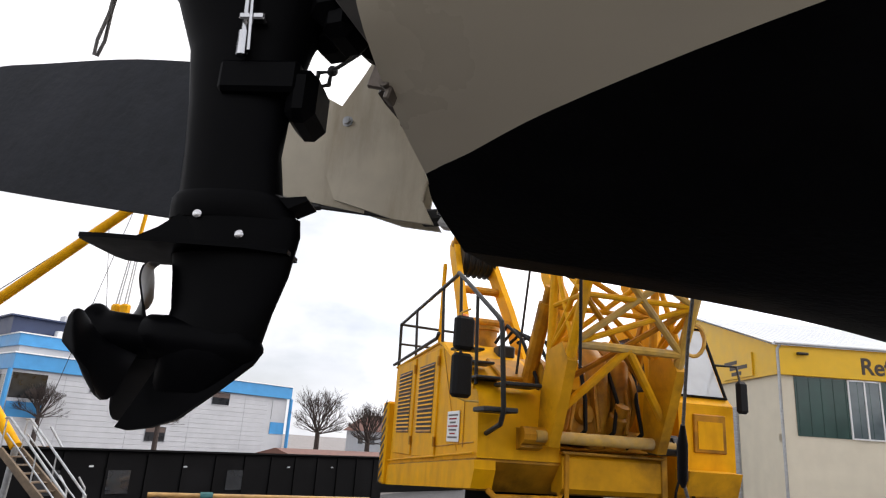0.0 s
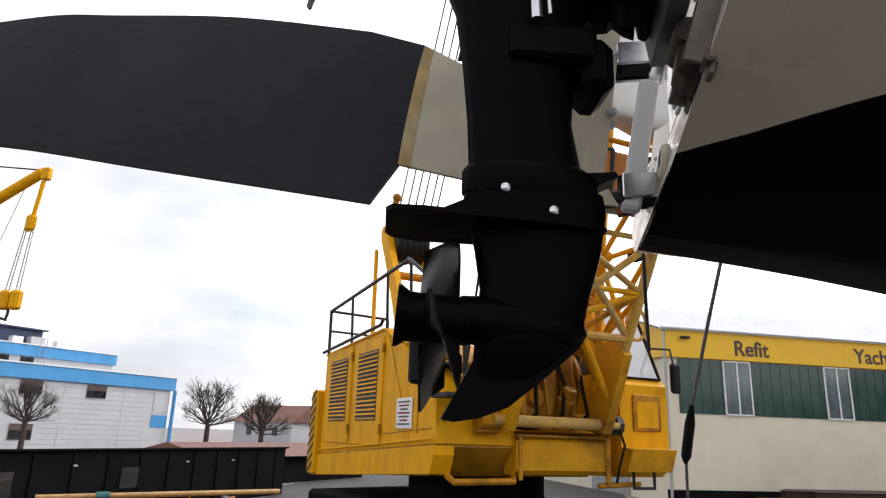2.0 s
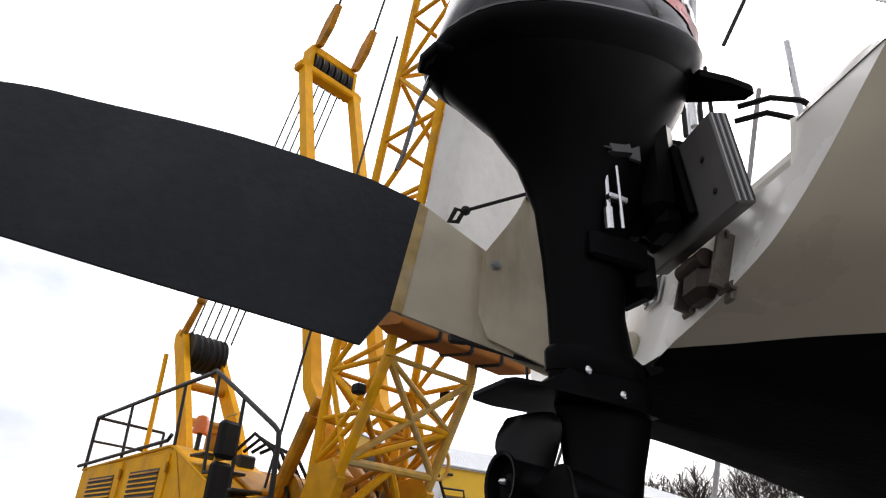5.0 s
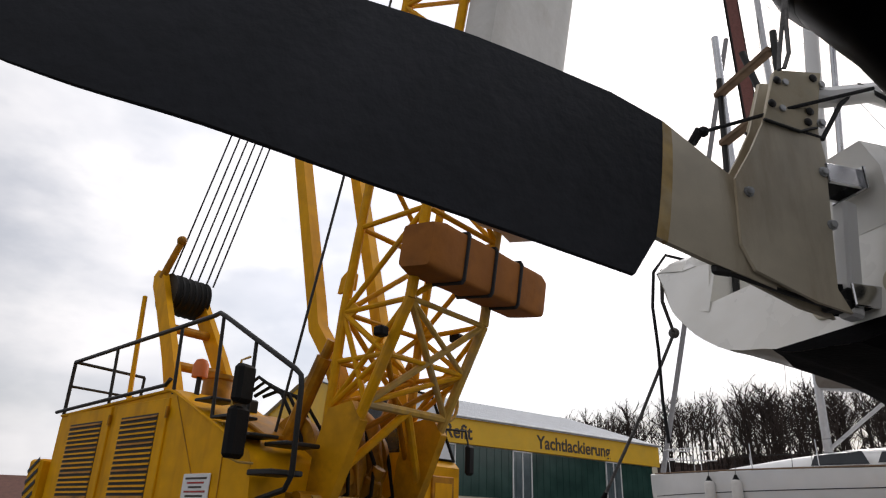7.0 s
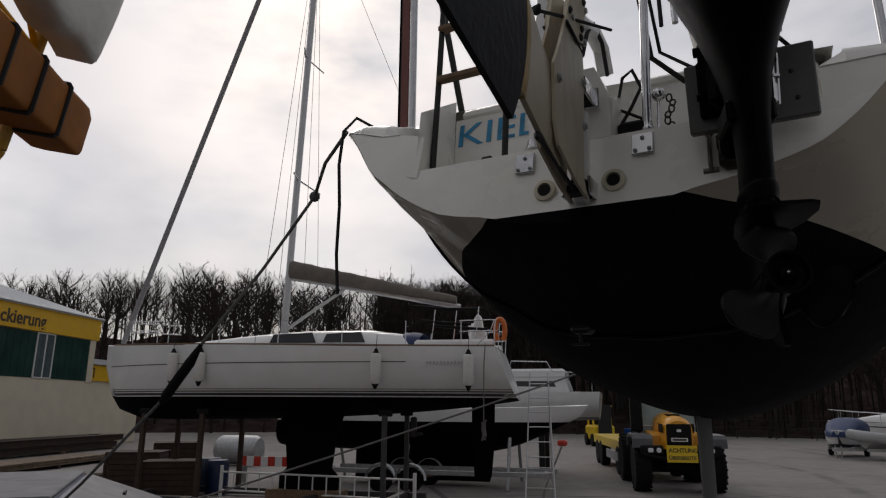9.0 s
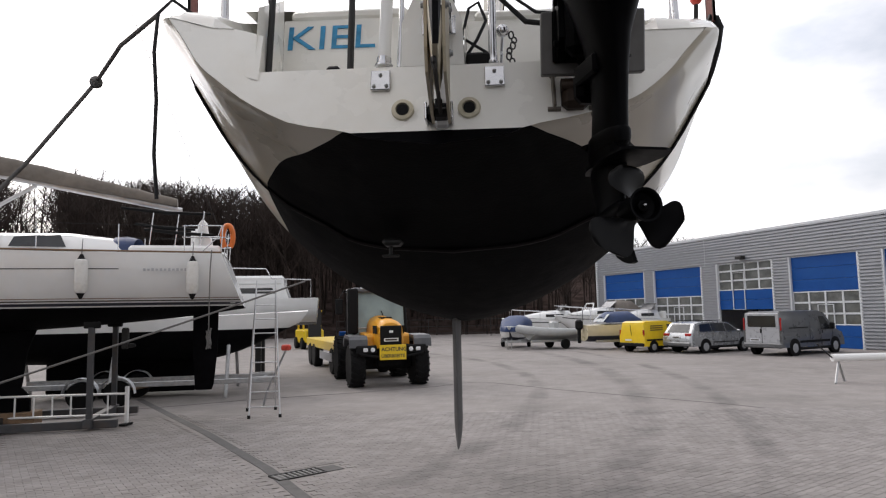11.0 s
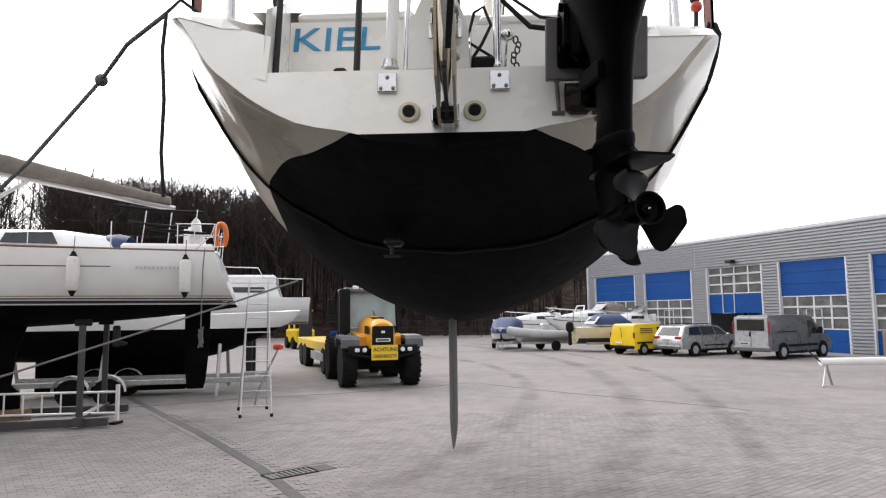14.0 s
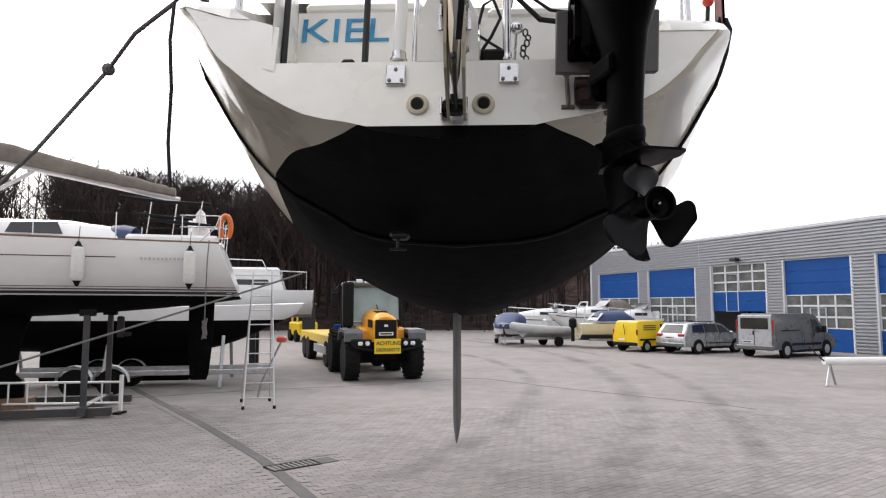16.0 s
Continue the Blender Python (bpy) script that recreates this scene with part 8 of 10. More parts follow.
part("end_post", Mesh().box((-12.6, 10.3, 0.40), (0.07, 0.07, 0.80), ch=0.01), WHITEPAINT, rk)
part("foot", Mesh().box((-7.50, 11.12, 0.03), (0.14, 0.30, 0.05)), BLACKRUBBER, rk)
st = thing("step_ladder", "tall aluminium step ladder standing open on the paving", "step ladder")
TA, TB = Vector((-5.20, 12.42, 3.02)), Vector((-4.80, 12.52, 3.02))
for base, t in ((Vector((-5.15, 11.83, 0)), TA), (Vector((-4.52, 12.02, 0)), TB), (Vector((-5.62, 13.0, 0)), TA), (Vector((-5.02, 13.22, 0)), TB)):
    part("stile", Mesh().tube(base, t, 0.017, n=6), ALU, st, "aluminium stile")
    part("foot", Mesh().tube(base, base + Vector((0, 0, 0.08)), 0.035, n=8), BLACKRUBBER, st)
for i in range(9):
    k = 0.08 + 0.105 * i
    part("tread", Mesh().tube(Vector((-5.15, 11.83, 0)).lerp(TA, k), Vector((-4.52, 12.02, 0)).lerp(TB, k), 0.013, n=6), ALU, st)
for k in (0.3, 0.6):
    part("brace", Mesh().tube(Vector((-5.62, 13.0, 0)).lerp(TA, k), Vector((-5.02, 13.22, 0)).lerp(TB, k), 0.012, n=5), ALU, st)
single("guy_line", Mesh().path(sag((-3.9, 11.8, 2.95), (-11.5, 7.0, 0.05), 0.05, 12), 0.02, n=6), ROPE, "pale rope stretched from a boat down to the paving", "rope")
wp = thing("winch_post", "grey trailer winch post with a small red winch beside the ladder", "winch")
part("post", Mesh().path([(-5.55, 13.9, 0), (-5.45, 13.85, 0.35), (-4.86, 13.5, 1.38)], 0.028, n=6), DULLSTEEL, wp)
part("winch", Mesh().box((-4.85, 13.5, 1.44), (0.22, 0.16, 0.14), ch=0.03), RED, wp, "red hand winch")
b = Mesh()
for k in range(3):
    b.path([(-8.76 + 0.16 * (1 - 0.2 * k) * math.cos(a), 13.4 + 0.16 * (1 - 0.2 * k) * math.sin(a), 0.015 + 0.015 * k) for a in [i * math.pi / 7 for i in range(14)]], 0.014, n=5, closed=True)
single("rope_coil", b, WHITEPAINT, "small coil of white rope on the paving", "rope")
b = Mesh()
for k in range(5):
    b.tube((-9.5 - 0.5 * k, 15.0 + 0.2 * k, 0.35), (-9.3 - 0.5 * k, 17.0, 0.38 + 0.1 * (k % 2)), 0.06, n=6)
single("timber_stack", b, WOOD, "loose timbers stacked under the yachts", "timber", smooth=0)
for i, (x, y, c, lab) in enumerate(((-13.5, 11.0, CARRIERBLUE, "blue plastic barrel under the white yacht"), (-14.2, 11.4, CARRIERBLUE, "blue plastic barrel under the white yacht"))):
    single("barrel", Mesh().lathe([(0.26, 0), (0.28, 0.05), (0.29, 0.4), (0.28, 0.8), (0.25, 0.85), (0.02, 0.85)], (x, y, 0), n=16), c, lab, "barrel", group="blue barrels")
bar = thing("barrier_board", "red and white striped barrier board", "barrier")
for i in range(10):
    part("stripe", Mesh().box((-13.0 - 0.22 * i, 14.0 - 0.07 * i, 0.62), (0.22, 0.04, 0.28), rz=18), RED if i % 2 else WHITEPAINT, bar)
for i in (0, 9):
    part("leg", Mesh().box((-13.0 - 0.22 * i, 14.0 - 0.07 * i, 0.25), (0.06, 0.3, 0.5)), DULLSTEEL, bar)

# ---- tractor with its low loader ----
TRACTORDARK = mat("dark_grey_fender", (0.075, 0.078, 0.085), 0.45, var=0.12, scale=6, dirt=(0.14, 0.13, 0.12), dscale=3, damt=0.4)
tr_ = thing("tractor", "orange and black tractor with a yellow wide-load board", "tractor", at=(-3.13, 18.15, 0), rz=-69.5)
part("bonnet", Mesh().loft([[(x, w * math.cos(a), z0 + (z1 - z0) * max(0, math.sin(a)) ** 0.36) for a in [math.pi * i / 16 for i in range(17)]] for x, w, z0, z1 in ((0.62, 0.36, 1.18, 1.92), (0.5, 0.41, 1.16, 2.02), (-0.4, 0.43, 1.16, 2.10), (-1.2, 0.46, 1.2, 2.15))], caps=True, ring_closed=False), TRACTORORANGE, tr_, "orange-yellow bonnet", smooth=50)
part("grille", Mesh().box((0.63, 0, 1.54), (0.06, 0.66, 0.60), ch=0.05), BLACKRUBBER, tr_, "black grille")
part("number_plate", Mesh().box((0.670, 0, 1.42), (0.012, 0.44, 0.10)), WHITEPAINT, tr_, "white number plate")
part("plate_bar", Mesh().box((0.678, 0, 1.42), (0.004, 0.36, 0.05)), SIGNDARK, tr_)
part("badge", Mesh().box((0.668, 0, 1.66), (0.02, 0.12, 0.07), ch=0.01), LETTERWHITE, tr_)
board = part("wide_load_board", Mesh().box((0.90, 0, 1.06), (0.03, 0.80, 0.44), ch=0.005), VANYELLOW, tr_, "yellow warning board")
letters("board_word", "ACHTUNG", 0.155, pose(0.918, -0.35, 1.10, 90, 0, 90), SIGNDARK, board, depth=0.002, squeeze=1.0, bold=0.004)
letters("board_word", "\u00dcBERBREITE", 0.135, pose(0.918, -0.355, 0.91, 90, 0, 90), SIGNDARK, board, depth=0.002, squeeze=0.98, bold=0.003)
part("bumper", Mesh().path([(0.70, -1.0, 1.2), (0.75, -0.95, 1.02), (0.75, -0.4, 0.92), (0.75, 0.4, 0.92), (0.75, 0.95, 1.02), (0.70, 1.0, 1.2), (0.65, 0.45, 1.25)], 0.04, n=8), BLACKRUBBER, tr_)
for s in (-1, 1):
    part("front_fender", Mesh().prism([(0.66, 1.20), (0.62, 1.44), (0.50, 1.54), (-0.45, 1.56), (-0.72, 1.46), (-0.80, 1.2), (-0.70, 1.2), (-0.60, 1.38), (-0.40, 1.47), (0.44, 1.45), (0.54, 1.36), (0.58, 1.20)], s * 0.98 - 0.27, s * 0.98 + 0.27, axis="y"), TRACTORDARK, tr_, "dark grey front fender")
    part("bonnet_wing", Mesh().prism([(0.10, 1.15), (0.08, 1.50), (0.0, 1.58), (-1.0, 1.62), (-1.0, 1.15)], *sorted((s * 0.40, s * 0.69)), axis="y"), TRACTORORANGE, tr_, "orange side panel")
    part("headlight", Mesh().box((0.79, s * 0.80, 1.14), (0.05, 0.14, 0.11), ch=0.02), CLEARLENS, tr_, "clear headlight")
    part("headlight", Mesh().lathe([(0.07, 0), (0.06, 0.03), (0.01, 0.04)], (0.78, s * 0.58, 1.14), (1, 0, 0), n=12), CLEARLENS, tr_, "round headlight")
    part("lamp_frame", Mesh().box((0.72, s * 0.76, 1.14), (0.08, 0.62, 0.26), ch=0.04), BLACKRUBBER, tr_)
    wheel(tr_, (0, s * 0.98, 0.66), 0.66, 0.44, rim=TRACTORGREY, lugs=22)
    wheel(tr_, (-2.85, s * 0.98, 0.72), 0.72, 0.50, rim=TRACTORGREY, lugs=22)
part("axle", Mesh().box((0, 0, 0.70), (0.4, 1.5, 0.35), ch=0.05), CHASSISBLACK, tr_)
part("chassis", Mesh().box((-1.4, 0, 0.85), (3.8, 0.8, 0.5), ch=0.05), CHASSISBLACK, tr_)
cabp = part("cab", Mesh().prism([(-2.6, 1.3), (-2.55, 2.9), (-1.25, 2.9), (-1.05, 1.35)], -0.85, 0.85, axis="y"), CABGLASS, tr_, "glazed cab")
for s in (-1, 1):
    part("pillar", Mesh().tube((-1.03, s * 0.86, 1.3), (-1.22, s * 0.84, 2.95), 0.05), BLACKRUBBER, cabp)
    part("pillar", Mesh().tube((-2.62, s * 0.86, 1.3), (-2.58, s * 0.84, 2.95), 0.05), BLACKRUBBER, cabp)
part("roof", Mesh().box((-1.85, 0, 2.98), (1.7, 1.8, 0.16), ch=0.05), TRACTORGREY, cabp)
part("roof_lamp", Mesh().box((-1.0, -0.55, 3.06), (0.1, 0.2, 0.12), ch=0.02), CLEARLENS, cabp)
part("roof_lamp", Mesh().box((-1.0, -0.28, 3.04), (0.1, 0.2, 0.10), ch=0.02), CLEARLENS, cabp)
part("cab_bar", Mesh().tube((-1.06, -0.8, 1.75), (-1.06, 0.8, 1.75), 0.02), ALU, cabp)
part("wiper", Mesh().tube((-1.04, 0.35, 1.5), (-1.16, 0.05, 2.3), 0.012), BLACKRUBBER, cabp)
part("bonnet_top", Mesh().box((-0.35, 0, 2.075), (0.8, 0.34, 0.05), ch=0.02), BLACKRUBBER, tr_, "black vent on the bonnet")
for s in (-1, 1):
    part("bonnet_side", Mesh().box((0.25, s * 0.425, 1.72), (0.6, 0.02, 0.24), ch=0.008), BLACKRUBBER, tr_, "black side grille")
part("exhaust_box", Mesh().box((-0.95, -0.92, 2.3), (0.34, 0.34, 1.45), ch=0.05), BLACKRUBBER, tr_, "tall black exhaust box")
part("mirror", Mesh().box((-0.9, -1.35, 2.45), (0.10, 0.24, 0.5), ch=0.03), BLACKRUBBER, tr_, "black mirror")
part("mirror_arm", Mesh().path([(-1.1, -0.9, 2.9), (-0.95, -1.2, 2.95), (-0.9, -1.35, 2.7)], 0.018), BLACKRUBBER, tr_)
part("rear_deck", Mesh().box((-3.3, 0, 1.35), (1.3, 1.7, 0.35), ch=0.05), TRACTORGREY, tr_)
ll = thing("low_loader", "yellow low loader trailer behind the tractor", "trailer", at=(-5.1, 23.0, 0), rz=-66)
part("deck", Mesh().box((-2.0, 0, 1.0), (7.5, 2.1, 0.35), ch=0.03), VANYELLOW, ll, "yellow trailer deck")
part("headboard", Mesh().box((1.8, 0, 1.35), (0.1, 2.0, 0.5), ch=0.02), GATEBLUE, ll, "blue headboard")
part("warning_panel", Mesh().box((-0.5, -1.08, 0.62), (2.6, 0.04, 0.3)), CLADGREY, ll)
for x in (0.6, -3.6, -4.6):
    for s in (-1, 1):
        wheel(ll, (x, s * 0.9, 0.5), 0.5, 0.35, rim=VANYELLOW)
part("load", Mesh().box((0.4, 0.2, 1.5), (1.2, 1.0, 0.6), ch=0.1), RED, ll, "red tarpaulin bundle")
fk = thing("forklift", "yellow forklift truck with a dark cab", "forklift", at=(-11.8, 40.5, 0), rz=-60)
part("body", Mesh().box((0, 0, 0.8), (2.4, 1.3, 0.9), ch=0.1), VANYELLOW, fk, "yellow body")
for x, y in ((-0.7, -0.55), (-0.7, 0.55), (0.7, -0.55), (0.7, 0.55)):
    part("pillar", Mesh().tube((x, y, 1.2), (x * 0.8, y, 2.4), 0.06), VANYELLOW, fk)
part("roof", Mesh().box((0, 0, 2.42), (1.5, 1.3, 0.1), ch=0.03), VANYELLOW, fk)
part("mast", Mesh().box((1.35, 0, 1.3), (0.15, 0.8, 2.4)), DARKMETAL, fk)
for x in (-0.8, 0.8):
    for s in (-1, 1):
        wheel(fk, (x, s * 0.6, 0.38), 0.38, 0.28, rim=VANYELLOW)


# ---- parked vehicles ----
def car(name, label, category, at, rz, prof, width, body, glass_rows, wheels, r, two=None, tail=True):
    """A car from its side profile (x, z), drawn in at the roof, with arches, glass, lamps and wheels."""
    o = thing(name, label, category, at=at, rz=rz)
    b = Mesh()
    n = len(prof)
    top = max(z for x, z in prof)
    rings = []
    for k in (-1, -0.94, -0.6, 0, 0.6, 0.94, 1):
        ring = []
        for x, z in prof:
            tuck = 0.16 * max(0, (z - 0.9) / (top - 0.9)) if z > 0.9 else 0.0
            y = k * (width / 2 - tuck)
            e = 0.05 if abs(k) == 1 else 0.0
            cx = sum(p[0] for p in prof) / n
            ring.append((x + (cx - x) * e * 0.5, y, z - e * 0.3 * (z > 0.9)))
        rings.append(ring)
    b.loft(rings)
    shell = part("body", b, body, o, smooth=40)
    for pts in glass_rows:
        if len(pts[0]) == 2:
            for s in (-1, 1):
                vs = [(x, s * (width / 2 - 0.16 * max(0, (z - 0.9) / (top - 0.9)) + 0.006), z) for x, z in pts]
                part("side_window", Mesh().add(vs, [tuple(range(len(vs)))]), DARKGLASS, o, "dark side window")
        else:
            part("screen", Mesh().add(pts, [tuple(range(len(pts)))]), DARKGLASS, o, "dark glass screen")
    for x in wheels:
        for s in (-1, 1):
            # Flat black disc on the body side stands in for the arch's shaded hollow.
            part("wheel_arch", Mesh().lathe([(0.02, 0), (r * 1.16, 0), (r * 1.16, 0.02), (0.02, 0.02)], (x, s * (width / 2 - 0.012), r + 0.02), (0, s, 0), n=22), BLACKRUBBER, o)
            wh = wheel(o, (x, s * (width / 2 - 0.09), r), r, 0.22, rim=ALLOY)
            part("hub_cap", Mesh().lathe([(0.02, 0.0), (r * 0.30, 0.0), (r * 0.60, -0.012), (r * 0.60, 0.008), (r * 0.2, 0.018), (0.02, 0.02)], (x, s * (width / 2 + 0.014), r), (0, s, 0), n=18), ALLOY, wh)
    for s in (-1, 1):
        part("sill", Mesh().box(((wheels[0] + wheels[1]) / 2, s * (width / 2 - 0.005), 0.30), (wheels[1] - wheels[0] - 2.3 * r, 0.05, 0.12), ch=0.02), BLACKRUBBER, o, "black sill")
    return o


es = car("estate_car", "silver estate car parked before the boat hall", "car", (10.95, 31.75, 0), 32.5,
         [(-2.35, 0.35), (-2.38, 0.75), (-2.25, 1.0), (-1.95, 1.42), (-1.5, 1.50), (0.0, 1.50), (0.5, 1.40), (1.15, 1.0), (2.1, 0.86), (2.38, 0.62), (2.38, 0.32)], 1.8, SILVER,
         [[(-1.75, 1.02), (-1.65, 1.38), (-0.95, 1.42), (-0.9, 1.02)], [(-0.85, 1.02), (-0.9, 1.42), (0.0, 1.42), (0.05, 1.02)], [(0.12, 1.02), (0.05, 1.42), (0.4, 1.36), (0.95, 1.02)],
          [(-2.262, -0.66, 1.0), (-2.262, 0.66, 1.0), (-1.985, 0.55, 1.39), (-1.985, -0.55, 1.39)]], (-1.4, 1.3), 0.32)
for s in (-1, 1):
    for x in (-0.88, 0.08, 1.02):
        part("door_seam", Mesh().box((x, s * 0.903, 0.70), (0.012, 0.006, 0.62)), DARKMETAL, es)
    for x in (-0.72, 0.24):
        part("door_handle", Mesh().box((x, s * 0.915, 0.93), (0.16, 0.03, 0.03), ch=0.008), SILVER, es)
    part("mirror", Mesh().box((0.85, s * 1.0, 1.02), (0.14, 0.18, 0.12), ch=0.04), SILVER, es)
    part("rub_strip", Mesh().box((0.0, s * 0.905, 0.52), (1.7, 0.012, 0.05)), BLACKRUBBER, es)
    part("window_trim", Mesh().path([(-1.8, s * 0.888, 1.0), (1.0, s * 0.888, 1.0)], 0.012, n=5), STEEL, es)
for s in (-1, 1):
    part("tail_lamp", Mesh().box((-2.30, s * 0.66, 0.90), (0.12, 0.36, 0.14), ch=0.03), REDLIGHT, es, "red tail lamp")
    part("roof_rail", Mesh().tube((-1.7, s * 0.62, 1.54), (0.0, s * 0.62, 1.55), 0.02), BLACKRUBBER, es)
part("plate", Mesh().box((-2.40, 0, 0.78), (0.012, 0.5, 0.11)), WHITEPAINT, es, "white number plate")
part("plate_bar", Mesh().box((-2.408, 0, 0.78), (0.004, 0.4, 0.05)), SIGNDARK, es)
part("bumper", Mesh().box((-2.36, 0, 0.45), (0.12, 1.7, 0.2), ch=0.05), VANGREY, es)
vn = car("panel_van", "dark grey panel van, rear coloured pale for reflected sky", "van", (14.05, 29.55, 0), 34.8,
         [(-2.38, 0.38), (-2.42, 0.9), (-2.40, 1.75), (-2.25, 1.95), (0.6, 1.96), (1.05, 1.85), (1.65, 1.15), (2.25, 0.95), (2.4, 0.6), (2.4, 0.35)], 1.9, VANGREY,
         [[(0.55, 1.08), (0.55, 1.70), (0.95, 1.68), (1.45, 1.10)]], (-1.55, 1.58), 0.34)
# Sky reflection on the rear is put into this door's pale colour.
part("rear_door", Mesh().box((-2.415, 0, 1.18), (0.05, 1.62, 1.40), ch=0.04), mat("sky_pale_van_paint", (0.42, 0.43, 0.45), 0.3, metal=0.2, var=0.05, coat=0.4), vn, "rear door, coloured pale for the sky it reflects")
part("rear_window", Mesh().box((-2.45, 0, 1.52), (0.02, 1.34, 0.50), ch=0.008), DARKGLASS, vn, "dark rear window")
part("plate", Mesh().box((-2.45, 0.35, 0.70), (0.012, 0.5, 0.11)), FRAMEGREY, vn)
part("plate_bar", Mesh().box((-2.458, 0.35, 0.70), (0.004, 0.4, 0.05)), SIGNDARK, vn)
part("door_split", Mesh().box((-2.445, 0, 1.0), (0.01, 0.015, 0.9)), BLACKRUBBER, vn)
part("handle", Mesh().box((-2.45, 0.05, 1.10), (0.03, 0.06, 0.2), ch=0.01), BLACKRUBBER, vn)
part("bumper", Mesh().box((-2.42, 0, 0.46), (0.14, 1.86, 0.22), ch=0.05), VANGREY, vn)
for s in (-1, 1):
    part("tail_lamp", Mesh().box((-2.40, s * 0.88, 1.40), (0.08, 0.07, 0.55), ch=0.02), REDLIGHT, vn, "tall red tail lamp")
part("mirror", Mesh().box((1.25, -1.05, 1.25), (0.15, 0.2, 0.3), ch=0.04), BLACKRUBBER, vn)
for s in (-1, 1):
    for x in (-0.35, 0.48, 1.42):
        part("door_seam", Mesh().box((x, s * 0.953, 0.95), (0.014, 0.006, 0.95)), DARKMETAL, vn)
    part("side_rub", Mesh().box((0.0, s * 0.957, 0.60), (2.3, 0.016, 0.10)), BLACKRUBBER, vn)
    part("door_handle", Mesh().box((0.58, s * 0.965, 1.0), (0.05, 0.03, 0.14), ch=0.01), BLACKRUBBER, vn)
    part("rear_corner", Mesh().box((-2.36, s * 0.91, 1.0), (0.10, 0.07, 1.1), ch=0.03), VANGREY, vn)
part("slide_rail", Mesh().box((-1.2, -0.955, 1.22), (1.4, 0.02, 0.04)), BLACKRUBBER, vn)
yv = car("delivery_van", "bright yellow delivery van with dark print", "van", (8.55, 32.85, 0), 37,
         [(-1.98, 0.36), (-2.02, 0.9), (-1.9, 1.72), (-1.7, 1.80), (0.1, 1.80), (0.5, 1.68), (1.1, 1.12), (1.85, 0.92), (2.02, 0.6), (2.0, 0.35)], 1.75, VANYELLOW,
         [[(0.0, 1.05), (0.0, 1.60), (0.4, 1.58), (0.95, 1.08)]], (-1.25, 1.35), 0.31)
for s in (-1, 1):
    part("tail_lamp", Mesh().box((-1.96, s * 0.80, 1.1), (0.08, 0.10, 0.42), ch=0.02), REDLIGHT, yv, "red tail lamp")
    for i in range(3):
        part("print_bar", Mesh().box((-0.9, s * 0.80, 1.52 - 0.12 * i), (1.0, 0.02, 0.05), rx=s * 9), SIGNDARK, yv)
    part("side_stripe", Mesh().box((-0.2, s * 0.884, 0.72), (3.2, 0.012, 0.10)), BLACKRUBBER, yv)
yv.scale = (0.91, 0.93, 0.86)
part("door_split", Mesh().box((-2.0, 0, 1.0), (0.03, 0.015, 1.2), ry=-8), BLACKRUBBER, yv)
part("plate", Mesh().box((-2.03, 0.2, 0.72), (0.012, 0.45, 0.10)), WHITEPAINT, yv)
part("bumper", Mesh().box((-2.0, 0, 0.46), (0.12, 1.7, 0.2), ch=0.05), BLACKRUBBER, yv)

# ---- boats on trailers before the hall ----
trailer("boat_trailer", "light galvanised trailer under the inflatable boat", (5.2, 37.3, 0), 207, 3.6, (1.5,), width=1.7, r=0.28, guards=False)
rib = thing("inflatable_boat", "pale grey inflatable boat with a console and engine", "inflatable boat", at=(5.2, 37.3, 0), rz=207)
part("tube", Mesh().path([(0.0, 0.72, 0.92), (1.5, 0.74, 0.92), (2.8, 0.66, 0.98), (3.7, 0.35, 1.10), (4.0, 0.0, 1.16), (3.7, -0.35, 1.10), (2.8, -0.66, 0.98), (1.5, -0.74, 0.92), (0.0, -0.72, 0.92)], [0.16, 0.24, 0.25, 0.24, 0.24, 0.24, 0.25, 0.24, 0.16], n=12), RIBGREY, rib, "grey inflatable tube")
part("hull", Mesh().prism([(-0.7, 0.85), (0, 0.5), (0.7, 0.85)], 0.2, 3.4, axis="x"), RIBGREY, rib)
part("console", Mesh().box((1.7, 0, 1.2), (0.5, 0.5, 0.7), ch=0.1), RIBGREY, rib)
part("engine", Mesh().box((-0.1, 0, 1.30), (0.35, 0.32, 0.5), ch=0.1), BLACKRUBBER, rib, "black outboard cowl")
part("engine_leg", Mesh().box((-0.15, 0, 0.8), (0.16, 0.12, 0.7), ch=0.03), BLACKRUBBER, rib)
trailer("boat_trailer", "galvanised trailer under the cream boat", (5.6, 34.9, 0), 12, 4.0, (1.9,), width=1.8, r=0.28, guards=False)
cb = thing("cabin_boat", "cream motor boat with a dark blue canopy", "motor boat", at=(5.15, 34.9, 0.20), rz=12)
top, bot, tr, dk, s4 = boat_hull(3.8, 1.8, 1.12, 0.15, 0.55, rake=-0.05, bow=0.5, transom=0.9, full=4)
for nm, mm, ml in (("hull_side", top, CREAMBOAT), ("bottom", bot, NAVY), ("transom", tr, CREAMBOAT), ("deck", dk, CREAMBOAT)):
    part(nm, mm, ml, cb, smooth=60)
part("canopy", Mesh().loft([[(x, w * math.cos(a), 1.25 + h * math.sin(a)) for a in [math.pi * i / 8 for i in range(9)]] for x, w, h in ((1.0, 0.80, 0.30), (1.3, 0.82, 0.58), (2.6, 0.78, 0.60), (3.2, 0.5, 0.2))], caps=False, ring_closed=False), TARPBLUE, cb, "dark blue canopy", smooth=50)
part("windscreen", Mesh().add([(0.85, -0.8, 1.3), (0.85, 0.8, 1.3), (1.25, 0.75, 1.72), (1.25, -0.75, 1.72)], [(0, 1, 2, 3)]), GLASS, cb)
